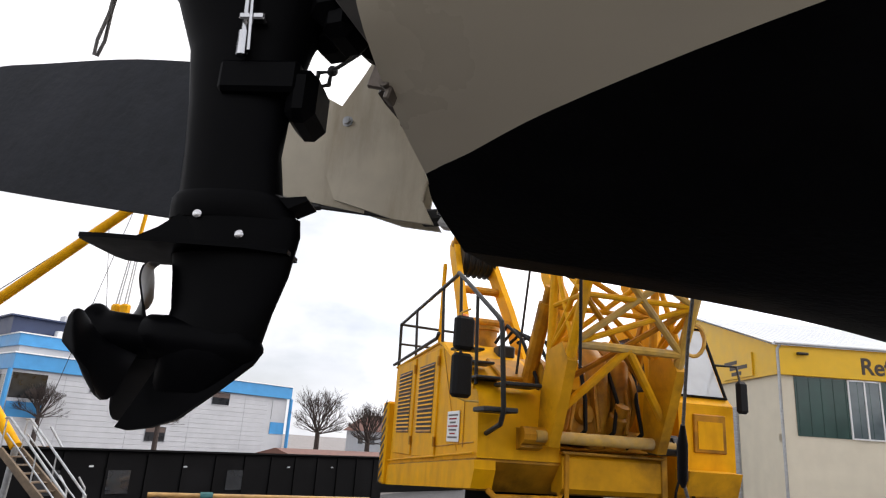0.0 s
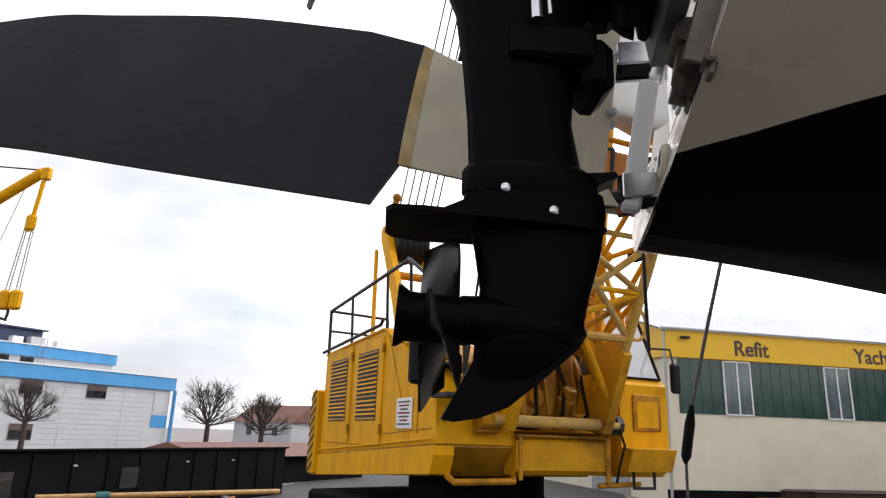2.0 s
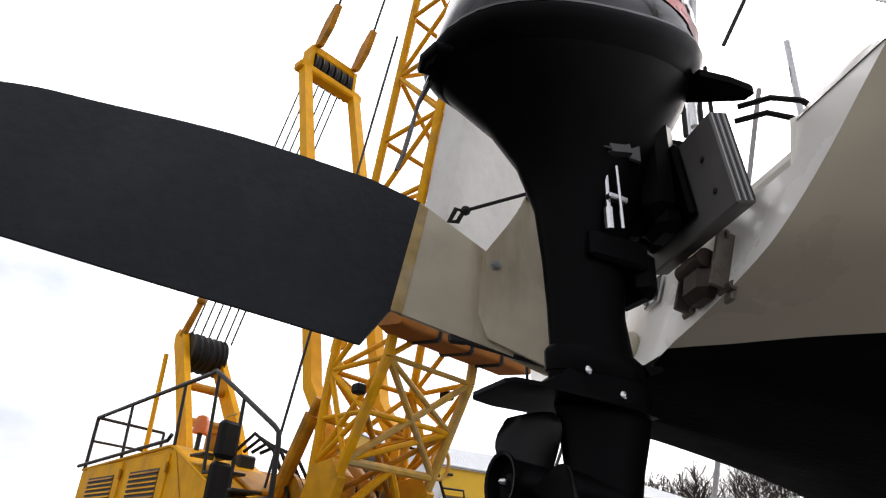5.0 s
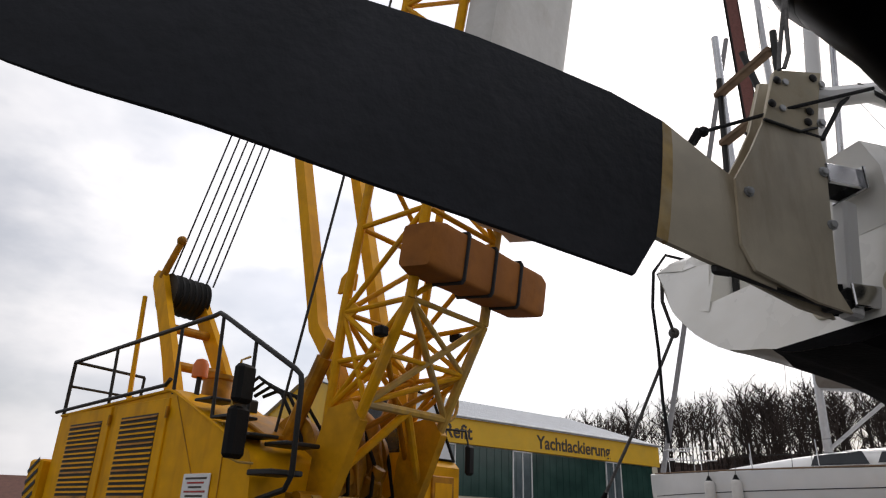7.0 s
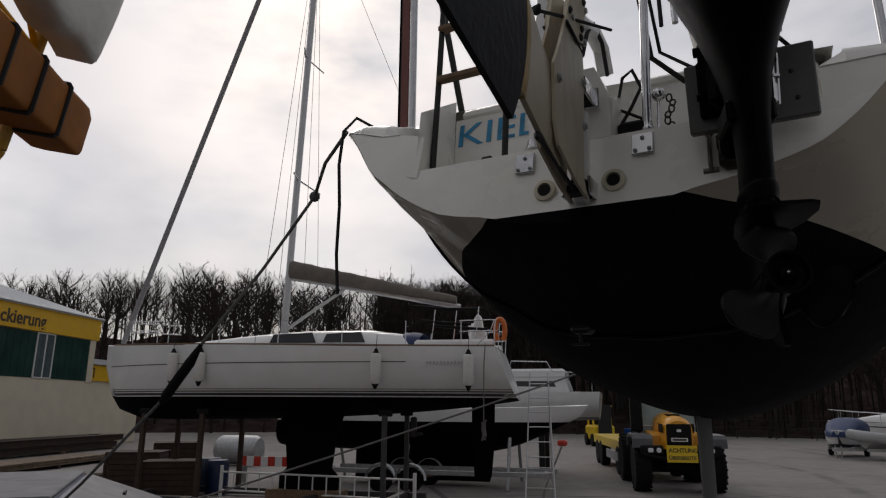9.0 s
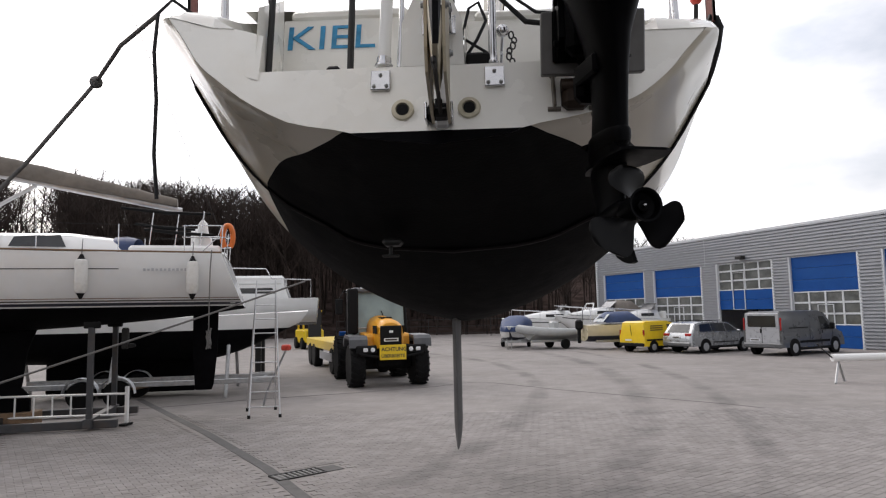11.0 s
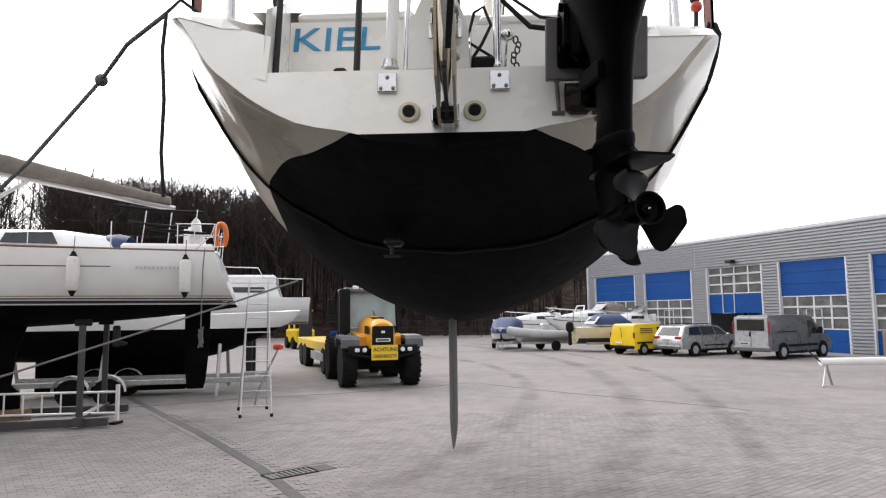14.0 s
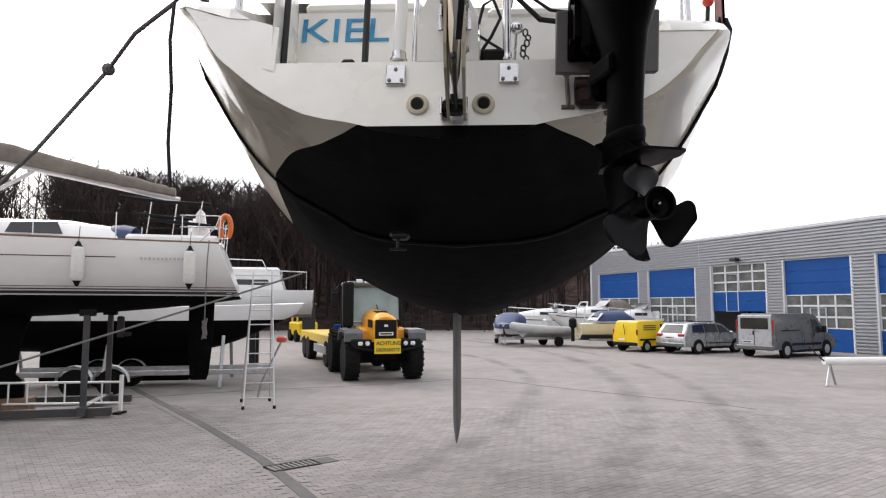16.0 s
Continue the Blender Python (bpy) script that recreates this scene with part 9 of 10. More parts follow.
part("engine", Mesh().box((-0.25, 0, 1.15), (0.4, 0.34, 0.55), ch=0.1), BLACKRUBBER, cb, "black outboard cowl")
part("engine_leg", Mesh().box((-0.25, 0, 0.55), (0.18, 0.14, 0.8), ch=0.03), BLACKRUBBER, cb)
part("frame_post", Mesh().path([(0.2, 0.7, 1.2), (0.2, 0.6, 2.0), (0.2, -0.6, 2.0), (0.2, -0.7, 1.2)], 0.025), STEEL, cb)


def power_boat(label, at, rz, length, material, group, style=0):
    """A cabin cruiser on supports: hull, deck, cabin with windows, windscreen, rails, arch or canopy."""
    o = thing("motor_boat", label, "motor boat", at=at, rz=rz, group=group)
    t_, b_, r_, d_, s_ = boat_hull(length, 2.5, 1.60, 0.25, 0.62, rake=-0.05, bow=1.1, transom=0.9, full=4, fore=3.2)
    for nm, mm, ml in (("hull_side", t_, material), ("bottom", b_, NAVY), ("transom", r_, material), ("deck", d_, material)):
        part(nm, mm, ml, o, smooth=60)
    L = length
    for s in (-1, 1):
        part("rub_rail", Mesh().path([(s_(u, 0.16)[0], s * (s_(u, 0.16)[1] + 0.01), s_(u, 0.16)[2]) for u in [i / 16 for i in range(16)]], 0.028, n=6), DARKMETAL, o, "dark rubbing strip")
    cab_ = part("cabin", Mesh().loft([[(x * L, q * w, z + h * (1 - abs(q) ** 5)) for q in (-1, -0.94, -0.7, -0.3, 0.3, 0.7, 0.94, 1)] for x, w, z, h in ((0.30, 0.95, 1.62, 0.05), (0.33, 0.95, 1.62, 0.62), (0.52, 0.92, 1.66, 0.60), (0.66, 0.80, 1.70, 0.40), (0.84, 0.45, 1.78, 0.08))], caps=True, ring_closed=False), material, o, "low moulded cabin", smooth=50)
    for s in (-1, 1):
        part("cabin_window", Mesh().box((0.50 * L, s * 0.925, 1.90), (0.18 * L, 0.02, 0.20), ch=0.006), DARKGLASS, cab_, "dark cabin window")
    part("windscreen", Mesh().loft([[(x * L, q * 0.88, z) for q in (-1, -0.6, 0, 0.6, 1)] for x, z in ((0.44, 2.24), (0.37, 2.66), (0.365, 2.66), (0.43, 2.22))], ring_closed=False), DARKGLASS, o, "dark raked windscreen")
    if style == 1:
        part("canopy", Mesh().loft([[(x * L, w * math.cos(a), 1.7 + h * math.sin(a)) for a in [math.pi * i / 8 for i in range(9)]] for x, w, h in ((0.08, 0.95, 0.5), (0.16, 1.0, 0.98), (0.30, 1.0, 1.05), (0.38, 0.95, 0.9))], ring_closed=False), SAILCOVER, o, "pale grey cockpit canopy", smooth=50)
    else:
        part("radar_arch", Mesh().path([(0.16 * L, 1.05, 1.6), (0.10 * L, 0.95, 2.55), (0.09 * L, 0.8, 2.72), (0.09 * L, -0.8, 2.72), (0.10 * L, -0.95, 2.55), (0.16 * L, -1.05, 1.6)], 0.05, n=8), material, o, "white radar arch")
        part("seat", Mesh().box((0.20 * L, 0, 1.85), (0.10 * L, 1.6, 0.55), ch=0.08), material, o)
    rail_ = part("rail", Mesh().path([(0.45 * L, 1.1, 2.15), (0.8 * L, 0.75, 2.30), (1.0 * L, 0.08, 2.42), (1.0 * L, -0.08, 2.42), (0.8 * L, -0.75, 2.30), (0.45 * L, -1.1, 2.15)], 0.02, n=6), STEEL, o, "steel bow rail")
    for u, w in ((0.5, 1.08), (0.65, 0.93), (0.8, 0.74), (0.92, 0.35)):
        for s in (-1, 1):
            part("stanchion", Mesh().tube((u * L, s * w, 1.68), (u * L, s * w, lerp([(0.45, 2.15), (0.8, 2.30), (1.0, 2.42)], u)), 0.015, n=6), STEEL, rail_)
    part("engine", Mesh().box((-0.28, 0, 1.30), (0.42, 0.42, 0.62), ch=0.12), BLACKRUBBER, o, "black outboard cowl")
    part("engine_leg", Mesh().box((-0.26, 0, 0.75), (0.20, 0.14, 0.8), ch=0.03), BLACKRUBBER, o)
    for x in (0.2, 0.68):
        for s in (-1, 1):
            part("support", Mesh().path([(x * L, s * 0.95, -at[2]), (x * L, s * 0.62, 0.55)], 0.05, n=8), DULLSTEEL, o, "steel prop")
    return o


power_boat("white motor boat on supports at the back of the yard", (8.0, 47.3, -0.12), 190, 7.2, YACHTWHITE, "white motor boats")
power_boat("white motor boat on supports at the back of the yard", (11.2, 47.0, 0.05), 194, 6.8, YACHTWHITE, "white motor boats", 1)
power_boat("white motor boat on supports at the back of the yard", (13.0, 45.5, -0.15), 195, 5.2, YACHTWHITE, "white motor boats")
tb = thing("covered_boat", "small open boat under a dark blue tarpaulin on a trailer", "motor boat", at=(1.85, 40.2, 0.26), rz=258)
top, bot, tr, dk, s6 = boat_hull(3.6, 1.75, 0.95, 0.1, 0.35, rake=-0.05, bow=0.4, transom=0.9, full=4, fore=3.0)
for nm, mm, ml in (("hull_side", top, YACHTWHITE), ("bottom", bot, NAVY), ("transom", tr, YACHTWHITE), ("deck", dk, YACHTWHITE)):
    part(nm, mm, ml, tb, smooth=60)
tarp_ = part("tarpaulin", Mesh().loft([[(x, w * math.copysign(abs(math.cos(a)) ** 0.5, math.cos(a)), 0.70 + h * math.sin(a) ** 0.55 + 0.02 * math.sin(9 * x + 4 * a)) for a in [math.pi * i / 12 for i in range(13)]] for x, w, h in ((-0.05, 0.80, 0.62), (0.06, 0.86, 0.84), (0.9, 0.86, 0.92), (1.9, 0.84, 0.84), (2.9, 0.66, 0.45), (3.5, 0.25, 0.28))], ring_closed=False), TARPBLUE, tb, "dark blue tarpaulin", smooth=50)
for y in (-0.38, 0.38):
    part("clear_pane", Mesh().box((-0.03, y, 1.38), (0.012, 0.34, 0.26), ch=0.004), CLEARLENS, tarp_, "cloudy clear pane")
trailer("boat_trailer", "galvanised trailer under the blue covered boat", (1.85, 40.2, 0), 258, 3.4, (1.4,), width=1.6, r=0.26, guards=False)
fn = thing("yard_fence", "dark steel mesh fence along the back of the yard", "fence")
for i in range(9):
    x = -14 + i * 2.8
    part("post", Mesh().tube((x, 57.5, 0), (x, 57.5, 1.6), 0.035, n=6), DARKMETAL, fn)
for z in (0.3, 0.9, 1.5):
    part("rail", Mesh().tube((-14, 57.5, z), (8.4, 57.5, z), 0.025, n=5), DARKMETAL, fn)
sm = thing("stored_mast", "white mast lying on a small steel trestle", "mast")
part("tube", Mesh().tube((9.8, 17.5, 0.70), (16.9, 18.4, 0.70), 0.11, n=12), WHITEPAINT, sm, "white mast tube")
for x in (9.95, 13.5):
    part("leg", Mesh().path([(x - 0.22, 17.25 + (x - 9.8) * 0.12, 0), (x + 0.04, 17.54 + (x - 9.8) * 0.12, 0.60), (x + 0.30, 17.8 + (x - 9.8) * 0.12, 0)], 0.035), DULLSTEEL, sm)
part("loose_line", Mesh().path([(9.8, 17.5, 0.70), (9.5, 17.4, 0.95), (9.3, 17.3, 1.12)], 0.02), BLACKROPE, sm)
single("timber_post", Mesh().box((18.6, 29.3, 0.6), (0.3, 0.3, 1.2), ch=0.02), WOOD, "short brown timber post by the hall wall", "post")

# ---- boat hall with blue gates ----
bh = thing("boat_hall", "silver corrugated boat hall with blue sectional gates", "building", at=(18.582, 30.267, 0), rz=115)
GATES = [(-4.1, 0.0), (1.15, 5.25), (6.3, 10.6), (11.85, 16.6), (17.57, 22.6)]
b = Mesh()


def corrugated(b, x0, x1, z0, z1, pitch=0.165, depth=0.085):
    n = max(2, int((z1 - z0) / pitch))
    rings = []
    for i in range(n):
        z = z0 + (z1 - z0) * i / n
        h = (z1 - z0) / n
        for dz, dy in ((0.0, 0.0), (0.34, 0.0), (0.42, depth), (0.90, depth), (0.98, 0.0)):
            rings.append([(x0, dy, z + dz * h), (x1, dy, z + dz * h)])
    b.loft(rings, caps=False, ring_closed=False)


corrugated(b, -9.0, 23.5, 4.80, 6.5)
part("upper_cladding", b, CLADGREY, bh, "silver corrugated cladding", smooth=0)
edges = [-9.0] + [v for g in GATES for v in g] + [23.5]
for x0, x1 in zip(edges[::2], edges[1::2]):
    b = Mesh()
    corrugated(b, x0, x1, 0.0, 4.80)
    part("pier_cladding", b, CLADGREY, bh, smooth=0)
part("roof_trim", Mesh().box((7.2, -0.1, 6.54), (32.8, 0.35, 0.12)), FRAMEGREY, bh)
for x in (-3.0, 11.5):
    part("cladding_seam", Mesh().box((x, 0.035, 5.65), (0.05, 0.02, 1.7)), FRAMEGREY, bh)
part("corner_trim", Mesh().box((23.5, -0.05, 3.25), (0.18, 0.25, 6.5)), FRAMEGREY, bh)
part("end_wall", Mesh().box((23.35, -9, 3.2), (0.2, 18, 6.4)), CLADGREY, bh)
part("roof", Mesh().box((7.2, -9, 6.42), (32.6, 18, 0.1)), ROOFMETAL, bh)
part("back_wall", Mesh().box((7.2, -17.9, 3.2), (32.6, 0.2, 6.4)), CLADGREY, bh)
part("hall_floor", Mesh().box((7.2, -9, 0.01), (32.2, 17.6, 0.03)), CONCRETE, bh)
for gi, (x0, x1) in enumerate(GATES):
    gt = part("gate", Mesh().box(((x0 + x1) / 2, -0.10, 4.82), (x1 - x0 + 0.2, 0.14, 0.10)), FRAMEGREY, bh, "blue sectional gate with glazed rows")
    for x in (x0 + 0.04, x1 - 0.04):
        part("jamb", Mesh().box((x, -0.03, 2.4), (0.12, 0.16, 4.8)), FRAMEGREY, gt)
    rise = 2.0 if gi == 2 else 0.0
    w = x1 - x0 - 0.16
    rows = [(0.0, 1.16, "blue"), (1.16, 1.74, "glass"), (1.74, 2.32, "glass"), (2.32, 2.90, "glass"), (2.90, 4.78, "blue")]
    if gi == 2:
        rows = [(2.0, 3.16, "blue"), (3.16, 3.74, "glass"), (3.74, 4.32, "glass"), (4.32, 4.78, "glass")]
    for z0, z1, kind in rows:
        if kind == "blue":
            k = max(1, round((z1 - z0) / 0.6))
            for j in range(k):
                a, c = z0 + (z1 - z0) * j / k, z0 + (z1 - z0) * (j + 1) / k
                part("panel", Mesh().box(((x0 + x1) / 2, -0.10, (a + c) / 2), (w, 0.05, c - a - 0.012), ch=0.006), GATEBLUE, gt, "blue panel" if j == 0 else "")
        else:
            for j in range(4):
                xa, xb = x0 + 0.08 + w * j / 4, x0 + 0.08 + w * (j + 1) / 4
                part("pane", Mesh().box(((xa + xb) / 2, -0.12, (z0 + z1) / 2), (xb - xa - 0.09, 0.012, z1 - z0 - 0.09)), GATEPANE, gt)
            for j in range(5):
                x = x0 + 0.08 + w * j / 4
                part("mullion", Mesh().box((x, -0.10, (z0 + z1) / 2), (0.09, 0.06, z1 - z0)), FRAMEGREY, gt)
            for z in (z0 + 0.02, z1 - 0.02):
                part("transom_bar", Mesh().box(((x0 + x1) / 2, -0.098, z), (w, 0.062, 0.055)), FRAMEGREY, gt)
    if gi in (1, 2, 3, 4):
        xd = x0 + 0.08 + w * (0.62 if gi == 2 else 0.5)
        z0, z1 = (2.0, 4.2) if gi == 2 else (0.05, 2.2)
        part("wicket_door", Mesh().path([(xd - 0.45, -0.06, z0), (xd + 0.45, -0.06, z0), (xd + 0.45, -0.06, z1), (xd - 0.45, -0.06, z1)], 0.035, n=4, closed=True), FRAMEGREY, gt, "wicket door frame")
part("floodlight", Mesh().box((8.4, 0.25, 5.05), (0.5, 0.35, 0.18), ch=0.03), DARKMETAL, bh, "dark wall floodlight")

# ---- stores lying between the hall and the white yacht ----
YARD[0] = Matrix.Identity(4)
CRATE = mat("dark_weathered_crate", (0.045, 0.028, 0.020), 0.85, var=0.4, scale=8, dirt=(0.09, 0.05, 0.035), dscale=2.5, damt=0.6)


def crate(x, y, rz, w, d, h, label):
    o = thing("wooden_crate", label, "crate", at=(x, y, 0), rz=rz, group="wooden crates")
    n = max(3, int(h / 0.13))
    for i in range(n):
        z = h * (i + 0.5) / n
        for s in (-1, 1):
            part("board", Mesh().box((0, s * d / 2, z), (w, 0.025, h / n - 0.012), ch=0.004), CRATE, o)
            part("board", Mesh().box((s * w / 2, 0, z), (0.025, d - 0.03, h / n - 0.012), ch=0.004), CRATE, o)
    for sx in (-1, 1):
        for sy in (-1, 1):
            part("corner_post", Mesh().box((sx * (w / 2 + 0.02), sy * (d / 2 + 0.02), h / 2), (0.06, 0.06, h), ch=0.006), CRATE, o)
    part("lid", Mesh().box((0, 0, h + 0.015), (w + 0.08, d + 0.08, 0.03), ch=0.006), CRATE, o)
    return o


crate(-13.9, 10.3, 42, 1.25, 0.9, 0.85, "dark weathered wooden crate beside the white yacht")
crate(-15.6, 10.6, 35, 1.3, 1.0, 1.0, "dark weathered wooden crate beside the white yacht")
crate(-16.2, 12.4, 48, 1.2, 0.9, 1.15, "tall dark wooden crate behind the others")


def heap(name, label, x, y, rz, w, d, h, material, seed):
    """A low covered heap with a crumpled skin."""
    r = random.Random(seed)
    ph = [r.uniform(0, 6.28) for k in range(6)]
    n = 18
    vs = []
    for j in range(n + 1):
        for i in range(n + 1):
            u, v = 2 * i / n - 1, 2 * j / n - 1
            e = max(0.0, (1 - u ** 6) * (1 - v ** 6))
            z = h * e * (0.78 + 0.12 * math.sin(5 * u + ph[0]) * math.sin(4 * v + ph[1]) + 0.08 * math.sin(11 * u + 7 * v + ph[2]))
            vs.append((w / 2 * u * (1 + 0.05 * math.sin(6 * v + ph[3])), d / 2 * v * (1 + 0.05 * math.sin(6 * u + ph[4])), z))
    b = Mesh().add(vs, [(j * (n + 1) + i, j * (n + 1) + i + 1, (j + 1) * (n + 1) + i + 1, (j + 1) * (n + 1) + i) for j in range(n) for i in range(n)])
    b.v = [tuple(pose(x, y, 0, 0, 0, rz) @ Vector(p)) for p in b.v]
    return single(name, b, material, label, "tarpaulin", smooth=50)


heap("tarpaulin_cover", "dark tarpaulin thrown over stored gear", -12.5, 7.5, 45, 1.7, 1.0, 0.5, mat("black_tarpaulin", (0.012, 0.012, 0.013), 0.45, var=0.3, scale=6, spec=0.3), 3)
heap("tarpaulin_cover", "pale weathered tarpaulin over a low box", -11.1, 8.15, 42, 1.1, 0.75, 0.42, mat("pale_weathered_tarpaulin", (0.22, 0.20, 0.165), 0.8, var=0.2, scale=5, dirt=(0.08, 0.07, 0.05), dscale=2, damt=0.7), 5)
boards = thing("board_pile", "brown boards piled loosely on the yard", "timber")
for k in range(9):
    part("board", Mesh().box((-18.9 + 0.10 * (k % 3), 10.6 + 0.12 * (k // 3), 0.06 + 0.075 * (k // 3)), (3.4 - 0.3 * (k % 2), 0.24, 0.05), ch=0.006, rz=62 + 5 * ((k * 5) % 3 - 1)), CRATE if k % 2 else PLANK, boards)
single("steel_tank", Mesh().lathe([(0.02, -0.9), (0.45, -0.86), (0.55, -0.7), (0.55, 0.7), (0.45, 0.86), (0.02, 0.9)], (-19.2, 18.0, 0.58), (1, 0.3, 0), n=22), DULLSTEEL, "grey cylindrical steel tank lying on the yard", "tank")

# ---- own boat's boom, sail gear and aft fittings ----
YARD[0] = Matrix.Identity(4)
bm_ = thing("main_boom", "white aluminium boom with a dark luff track", "boom")
part("spar", Mesh().path([(0.30, -0.05, 4.62), (0.30, 0.3, 4.58), (0.30, 5.5, 4.35)], 0.075, n=10), mat("chalky_white_spar", (0.6, 0.58, 0.54), 0.5, var=0.06), bm_)
part("track", Mesh().box((0.30, 2.6, 4.53), (0.03, 5.6, 0.03), rx=-2.4), DARKMETAL, bm_)
part("side_band", Mesh().box((0.376, 2.7, 4.485), (0.012, 5.4, 0.055), rx=-2.4), DARKMETAL, bm_)
part("lower_rail", Mesh().tube((0.33, 0.0, 4.45), (0.33, 5.5, 4.22), 0.018), ALU, bm_)
part("end_fitting", Mesh().box((0.32, 0.26, 4.45), (0.10, 0.13, 0.16), ch=0.03), WHITEPAINT, bm_)
part("sheet_tackle", Mesh().tube((0.32, 0.2, 4.40), (0.35, 0.16, 3.62), 0.012), STEEL, bm_)
part("sheet_tackle", Mesh().tube((0.28, 0.2, 4.40), (0.30, 0.16, 3.62), 0.008), BLACKROPE, bm_)
single("tarpaulin_flap", Mesh().add([(0.25, -0.22, 4.62), (0.40, -0.02, 4.66), (0.38, -0.06, 4.45), (0.30, -0.16, 4.38)], [(0, 1, 2, 3)]), mat("dark_purple_cloth", (0.06, 0.045, 0.05), 0.9, var=0.2), "dark cloth flap hanging from the boom end", "cloth")
single("danbuoy", Mesh().path([(0.30, -0.02, 4.36), (0.31, 0.05, 4.42), (0.33, 0.16, 4.50)], [0.04, 0.055, 0.04], n=12), mat("bright_blue_float", (0.01, 0.05, 0.30), 0.4, var=0.1), "blue float lashed below the boom", "float")
sl = thing("sling_sleeve", "black and yellow sling sleeve with red collar on the gunwale", "lifting gear")
part("sleeve", Mesh().path([(1.13, 0.465, 3.60), (1.13, 0.475, 3.63), (1.13, 0.57, 3.89), (1.13, 0.83, 4.6)], [0.016, 0.023, 0.024, 0.024], n=12), BLACKRUBBER, sl)
part("yellow_band", Mesh().path([(1.148, 0.47, 3.64), (1.148, 0.555, 3.89), (1.148, 0.815, 4.6)], 0.010, n=8), VANYELLOW, sl)
part("collar", Mesh().sphere((1.13, 0.46, 3.585), 0.026), RED, sl, "red collar")
part("shackle", Mesh().tube((1.13, 0.46, 3.58), (1.13, 0.48, 3.46), 0.010), DARKMETAL, sl)
part("chain", Mesh().path([(1.13, 0.70, 4.50), (1.13, 0.50, 3.86), (1.13, 0.44, 3.68), (1.13, 0.455, 3.61)], 0.009, n=6), DARKMETAL, sl)
single("antenna_wire", Mesh().path([(0.92 + 0.13 * math.cos(a), 0.5, 3.98 + 0.10 * math.sin(a)) for a in [i * math.pi / 8 for i in range(16)]], 0.004, n=4, closed=True), WIRE, "loop of thin dark wire by the pushpit", "wire")
single("runner_line", Mesh().tube((0.55, 0.15, 3.75), (1.0, 0.6, 4.9), 0.006, n=5), BLACKROPE, "dark line running up from the outboard motor", "rope")
rl = thing("lanyard", "grey rope lanyard looped on the outboard motor", "rope")
part("loop", Mesh().path([(0.60, -0.668, 3.405), (0.592, -0.690, 3.34), (0.586, -0.700, 3.26), (0.590, -0.712, 3.19), (0.582, -0.722, 3.158), (0.572, -0.724, 3.162), (0.570, -0.714, 3.20), (0.580, -0.702, 3.27), (0.586, -0.688, 3.34), (0.594, -0.664, 3.40)], 0.0042, n=6), ROPE, rl)
part("shackle", Mesh().path([(0.60, -0.665, 3.425), (0.612, -0.672, 3.40), (0.60, -0.68, 3.375), (0.588, -0.672, 3.40)], 0.005, n=6, closed=True), STEEL, rl)

# ---- drain channel, grating, joints and pavers of the yard ----
ASPHALT = mat("dark_joint_asphalt", (0.105, 0.10, 0.097), 0.9, var=0.2, scale=5, dirt=(0.07, 0.067, 0.065), dscale=0.9, damt=0.6, bump=0.2)
CHANNEL = [(-9.2, 15.5), (-7.62, 13.46), (-5.12, 10.25), (-2.99, 7.32), (-2.08, 5.86), (-0.9, 3.9)]


def ribbon(points, half, z, th=0.004):
    b = Mesh()
    rings = []
    for i, p in enumerate(points):
        a, c = Vector(points[max(0, i - 1)]), Vector(points[min(len(points) - 1, i + 1)])
        d = (c - a).normalized()
        nx, ny = -d[1] * half, d[0] * half
        rings.append([(p[0] - nx, p[1] - ny, z - th), (p[0] - nx, p[1] - ny, z), (p[0] + nx, p[1] + ny, z), (p[0] + nx, p[1] + ny, z - th)])
    return b.loft(rings)


single("drain_channel", ribbon(CHANNEL, 0.085, 0.008), ASPHALT, "dark asphalt-filled channel crossing the paving", "channel", kind="structure", smooth=0)
single("slab_joint", ribbon([(-7.9, 13.9), (-5.83, 15.27), (-3.55, 16.33), (-1.26, 17.66), (-0.4, 18.6), (0.5, 18.5), (2.34, 16.45), (5.84, 13.25), (7.93, 10.51), (10.5, 7.3)], 0.022, 0.005), ASPHALT, "thin dark joint line across the paving", "joint", kind="structure", smooth=0)
single("slab_joint", ribbon([(-14, 10.9), (-11.5, 12.3), (-7.9, 13.9)], 0.02, 0.005), ASPHALT, "thin dark joint line across the paving", "joint", kind="structure", smooth=0)
gm = pose(-2.46, 7.0, 0.0, 0, 0, 43)
gr = thing("drain_grating", "cast iron drain grating set in the paving beside the channel", "drain")
gr.matrix_basis = gm
part("frame", Mesh().path([(-0.36, -0.16, 0.006), (0.36, -0.16, 0.006), (0.36, 0.16, 0.006), (-0.36, 0.16, 0.006)], 0.018, n=4, closed=True), DARKMETAL, gr, "dark iron frame")
# Flat black sheet stands in for the shaded hollow below the bars.
part("pit", Mesh().box((0, 0, 0.003), (0.70, 0.30, 0.002)), CHASSISBLACK, gr)
for i in range(9):
    part("bar", Mesh().box((-0.31 + 0.0775 * i, 0, 0.009), (0.034, 0.29, 0.012), ch=0.003), mat("worn_grating_iron", (0.16, 0.155, 0.15), 0.6, var=0.2, scale=20) if i == 0 else bpy.data.materials["worn_grating_iron"], gr)
part("cover_plate", Mesh().box((0.52, 0, 0.006), (0.28, 0.32, 0.008), ch=0.002), ASPHALT, gr, "dark cover plate")


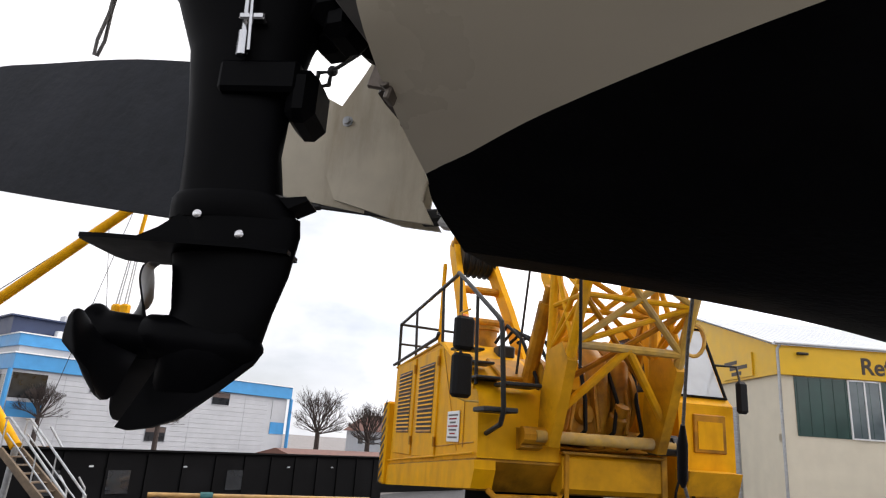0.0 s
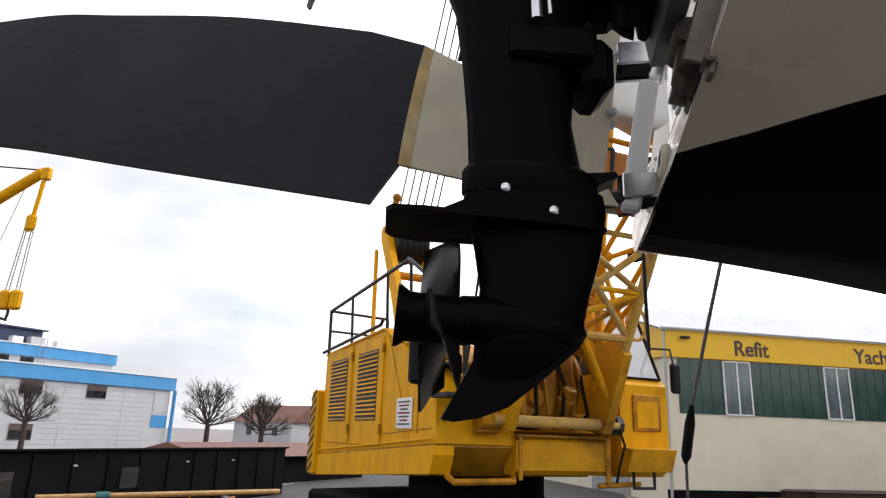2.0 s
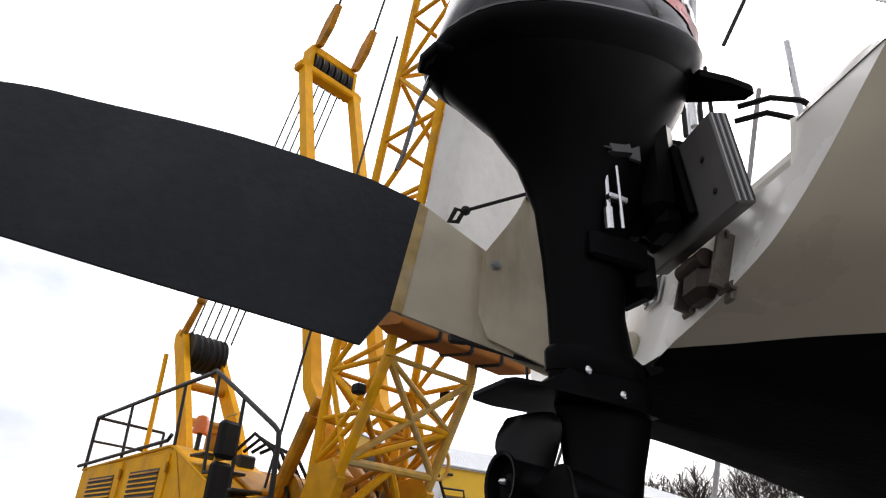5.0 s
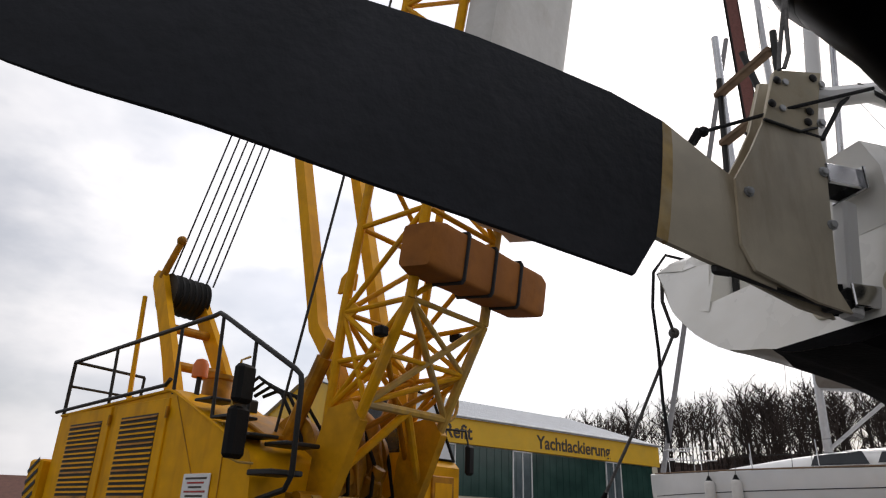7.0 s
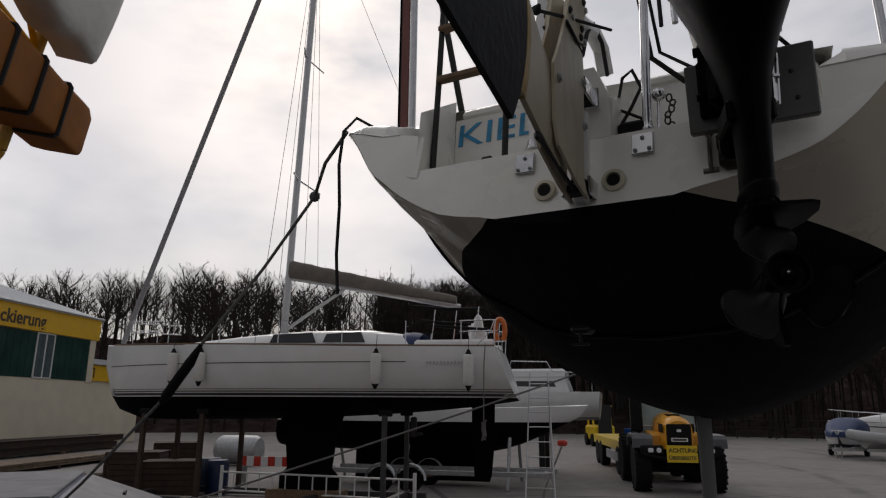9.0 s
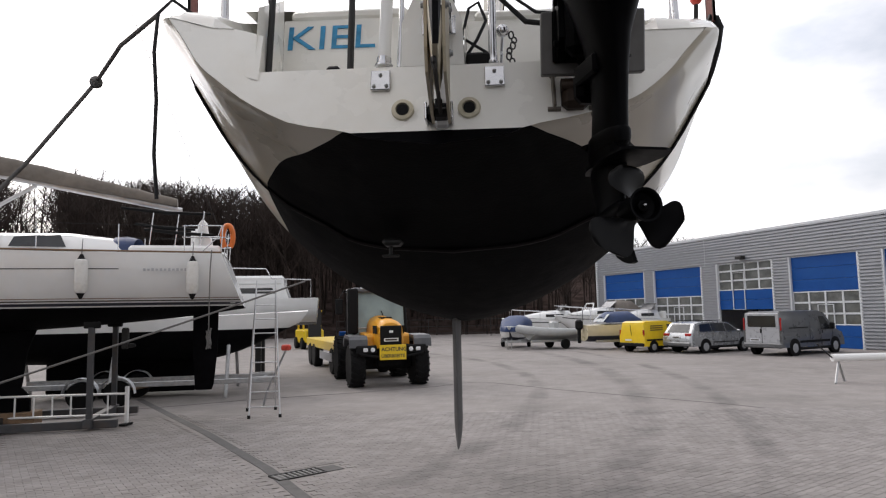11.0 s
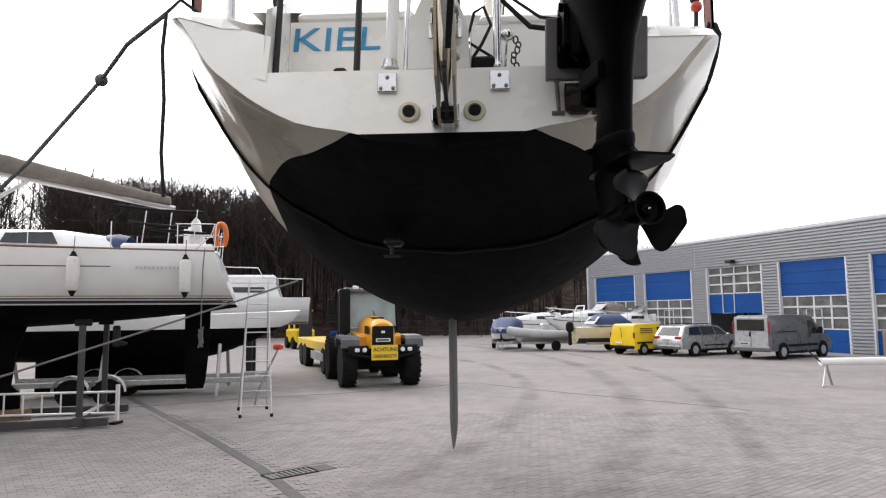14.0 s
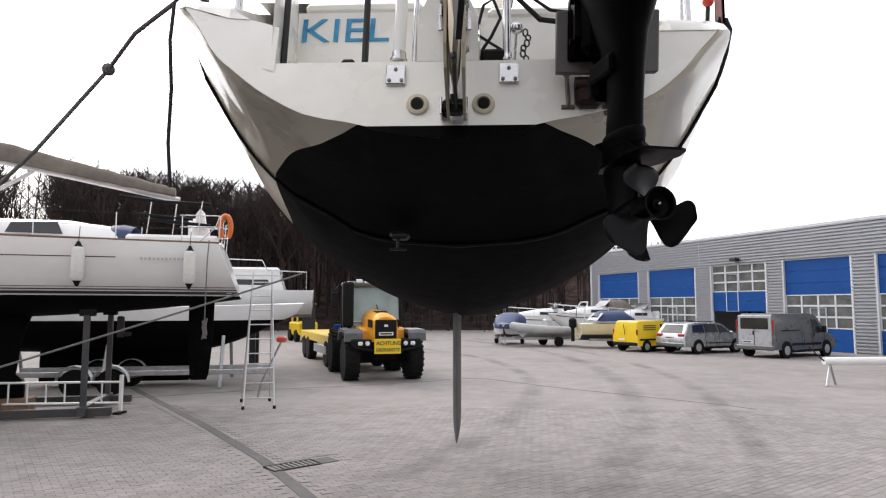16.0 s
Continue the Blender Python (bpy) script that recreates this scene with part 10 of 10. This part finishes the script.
def paver_mesh():
    """One zigzag-edged concrete paver with a chamfered top, as points and faces round its centre."""
    xs = [-0.10, -0.075, -0.025, 0.025, 0.075, 0.10]
    zig = [0, 0.009, -0.009, 0.009, -0.009, 0]
    edge = [(x, -0.0525 + q) for x, q in zip(xs, zig)] + [(x, 0.0525 + q) for x, q in zip(xs[::-1], zig[::-1])]
    n = len(edge)
    vs = [(x * k1, y * k2, z) for k1, k2, z in ((0.975, 0.955, -0.01), (0.97, 0.945, 0.006), (0.94, 0.90, 0.009)) for x, y in edge]
    fs = [(r * n + i, r * n + (i + 1) % n, (r + 1) * n + (i + 1) % n, (r + 1) * n + i) for r in (0, 1) for i in range(n)]
    return vs, fs + [tuple(range(2 * n, 3 * n))]


def near_channel(x, y):
    p = Vector((x, y))
    for a, c in zip(CHANNEL, CHANNEL[1:]):
        a, c = Vector(a), Vector(c)
        k = max(0, min(1, (p - a).dot(c - a) / (c - a).length_squared))
        if (a.lerp(c, k) - p).length < 0.19:
            return True
    q = gm.inverted() @ Vector((x, y, 0))
    return -0.5 < q[0] < 0.78 and abs(q[1]) < 0.26


PV, PF = paver_mesh()
PIECE = ground_material("concrete_paver_piece", False, rnd=0.10)
FIELD = ground_material("concrete_paver_field", False, island=0.10)
pv = bpy.data.meshes.new("paver")
pv.from_pydata(PV, [], PF)
pv.materials.append(PIECE)
turn = radians(38)
rest = Mesh()
rng = random.Random(21)
count = 0
for j in range(-50, 210):
    for i in range(-70, 130):
        u, w = i * 0.20 + (0.10 if j % 2 == 0 else 0.0) + 0.10, j * 0.105 + 0.0525
        x, y = u * math.cos(turn) - w * math.sin(turn), u * math.sin(turn) + w * math.cos(turn)
        if not (4.6 < y < 12.6 and abs(x) < 0.68 * (y + 2.6) + 0.4) or near_channel(x, y):
            continue
        m = pose(x, y, rng.uniform(-0.002, 0.002), rng.uniform(-0.5, 0.5), rng.uniform(-0.5, 0.5), 38 + rng.uniform(-0.6, 0.6))
        if y < 6.9 and abs(x + 0.3) < 1.7 and count < 300:
            o = new("paver", pv)
            o.matrix_basis = m
            o.parent = ground
            count += 1
        else:
            rest.add([m @ Vector(p) for p in PV], PF)
ob = part("paver_field", rest, FIELD, ground, "worn grey zigzag concrete pavers", smooth=0)
tagged(ob, "worn grey zigzag concrete pavers", kind="stuff")
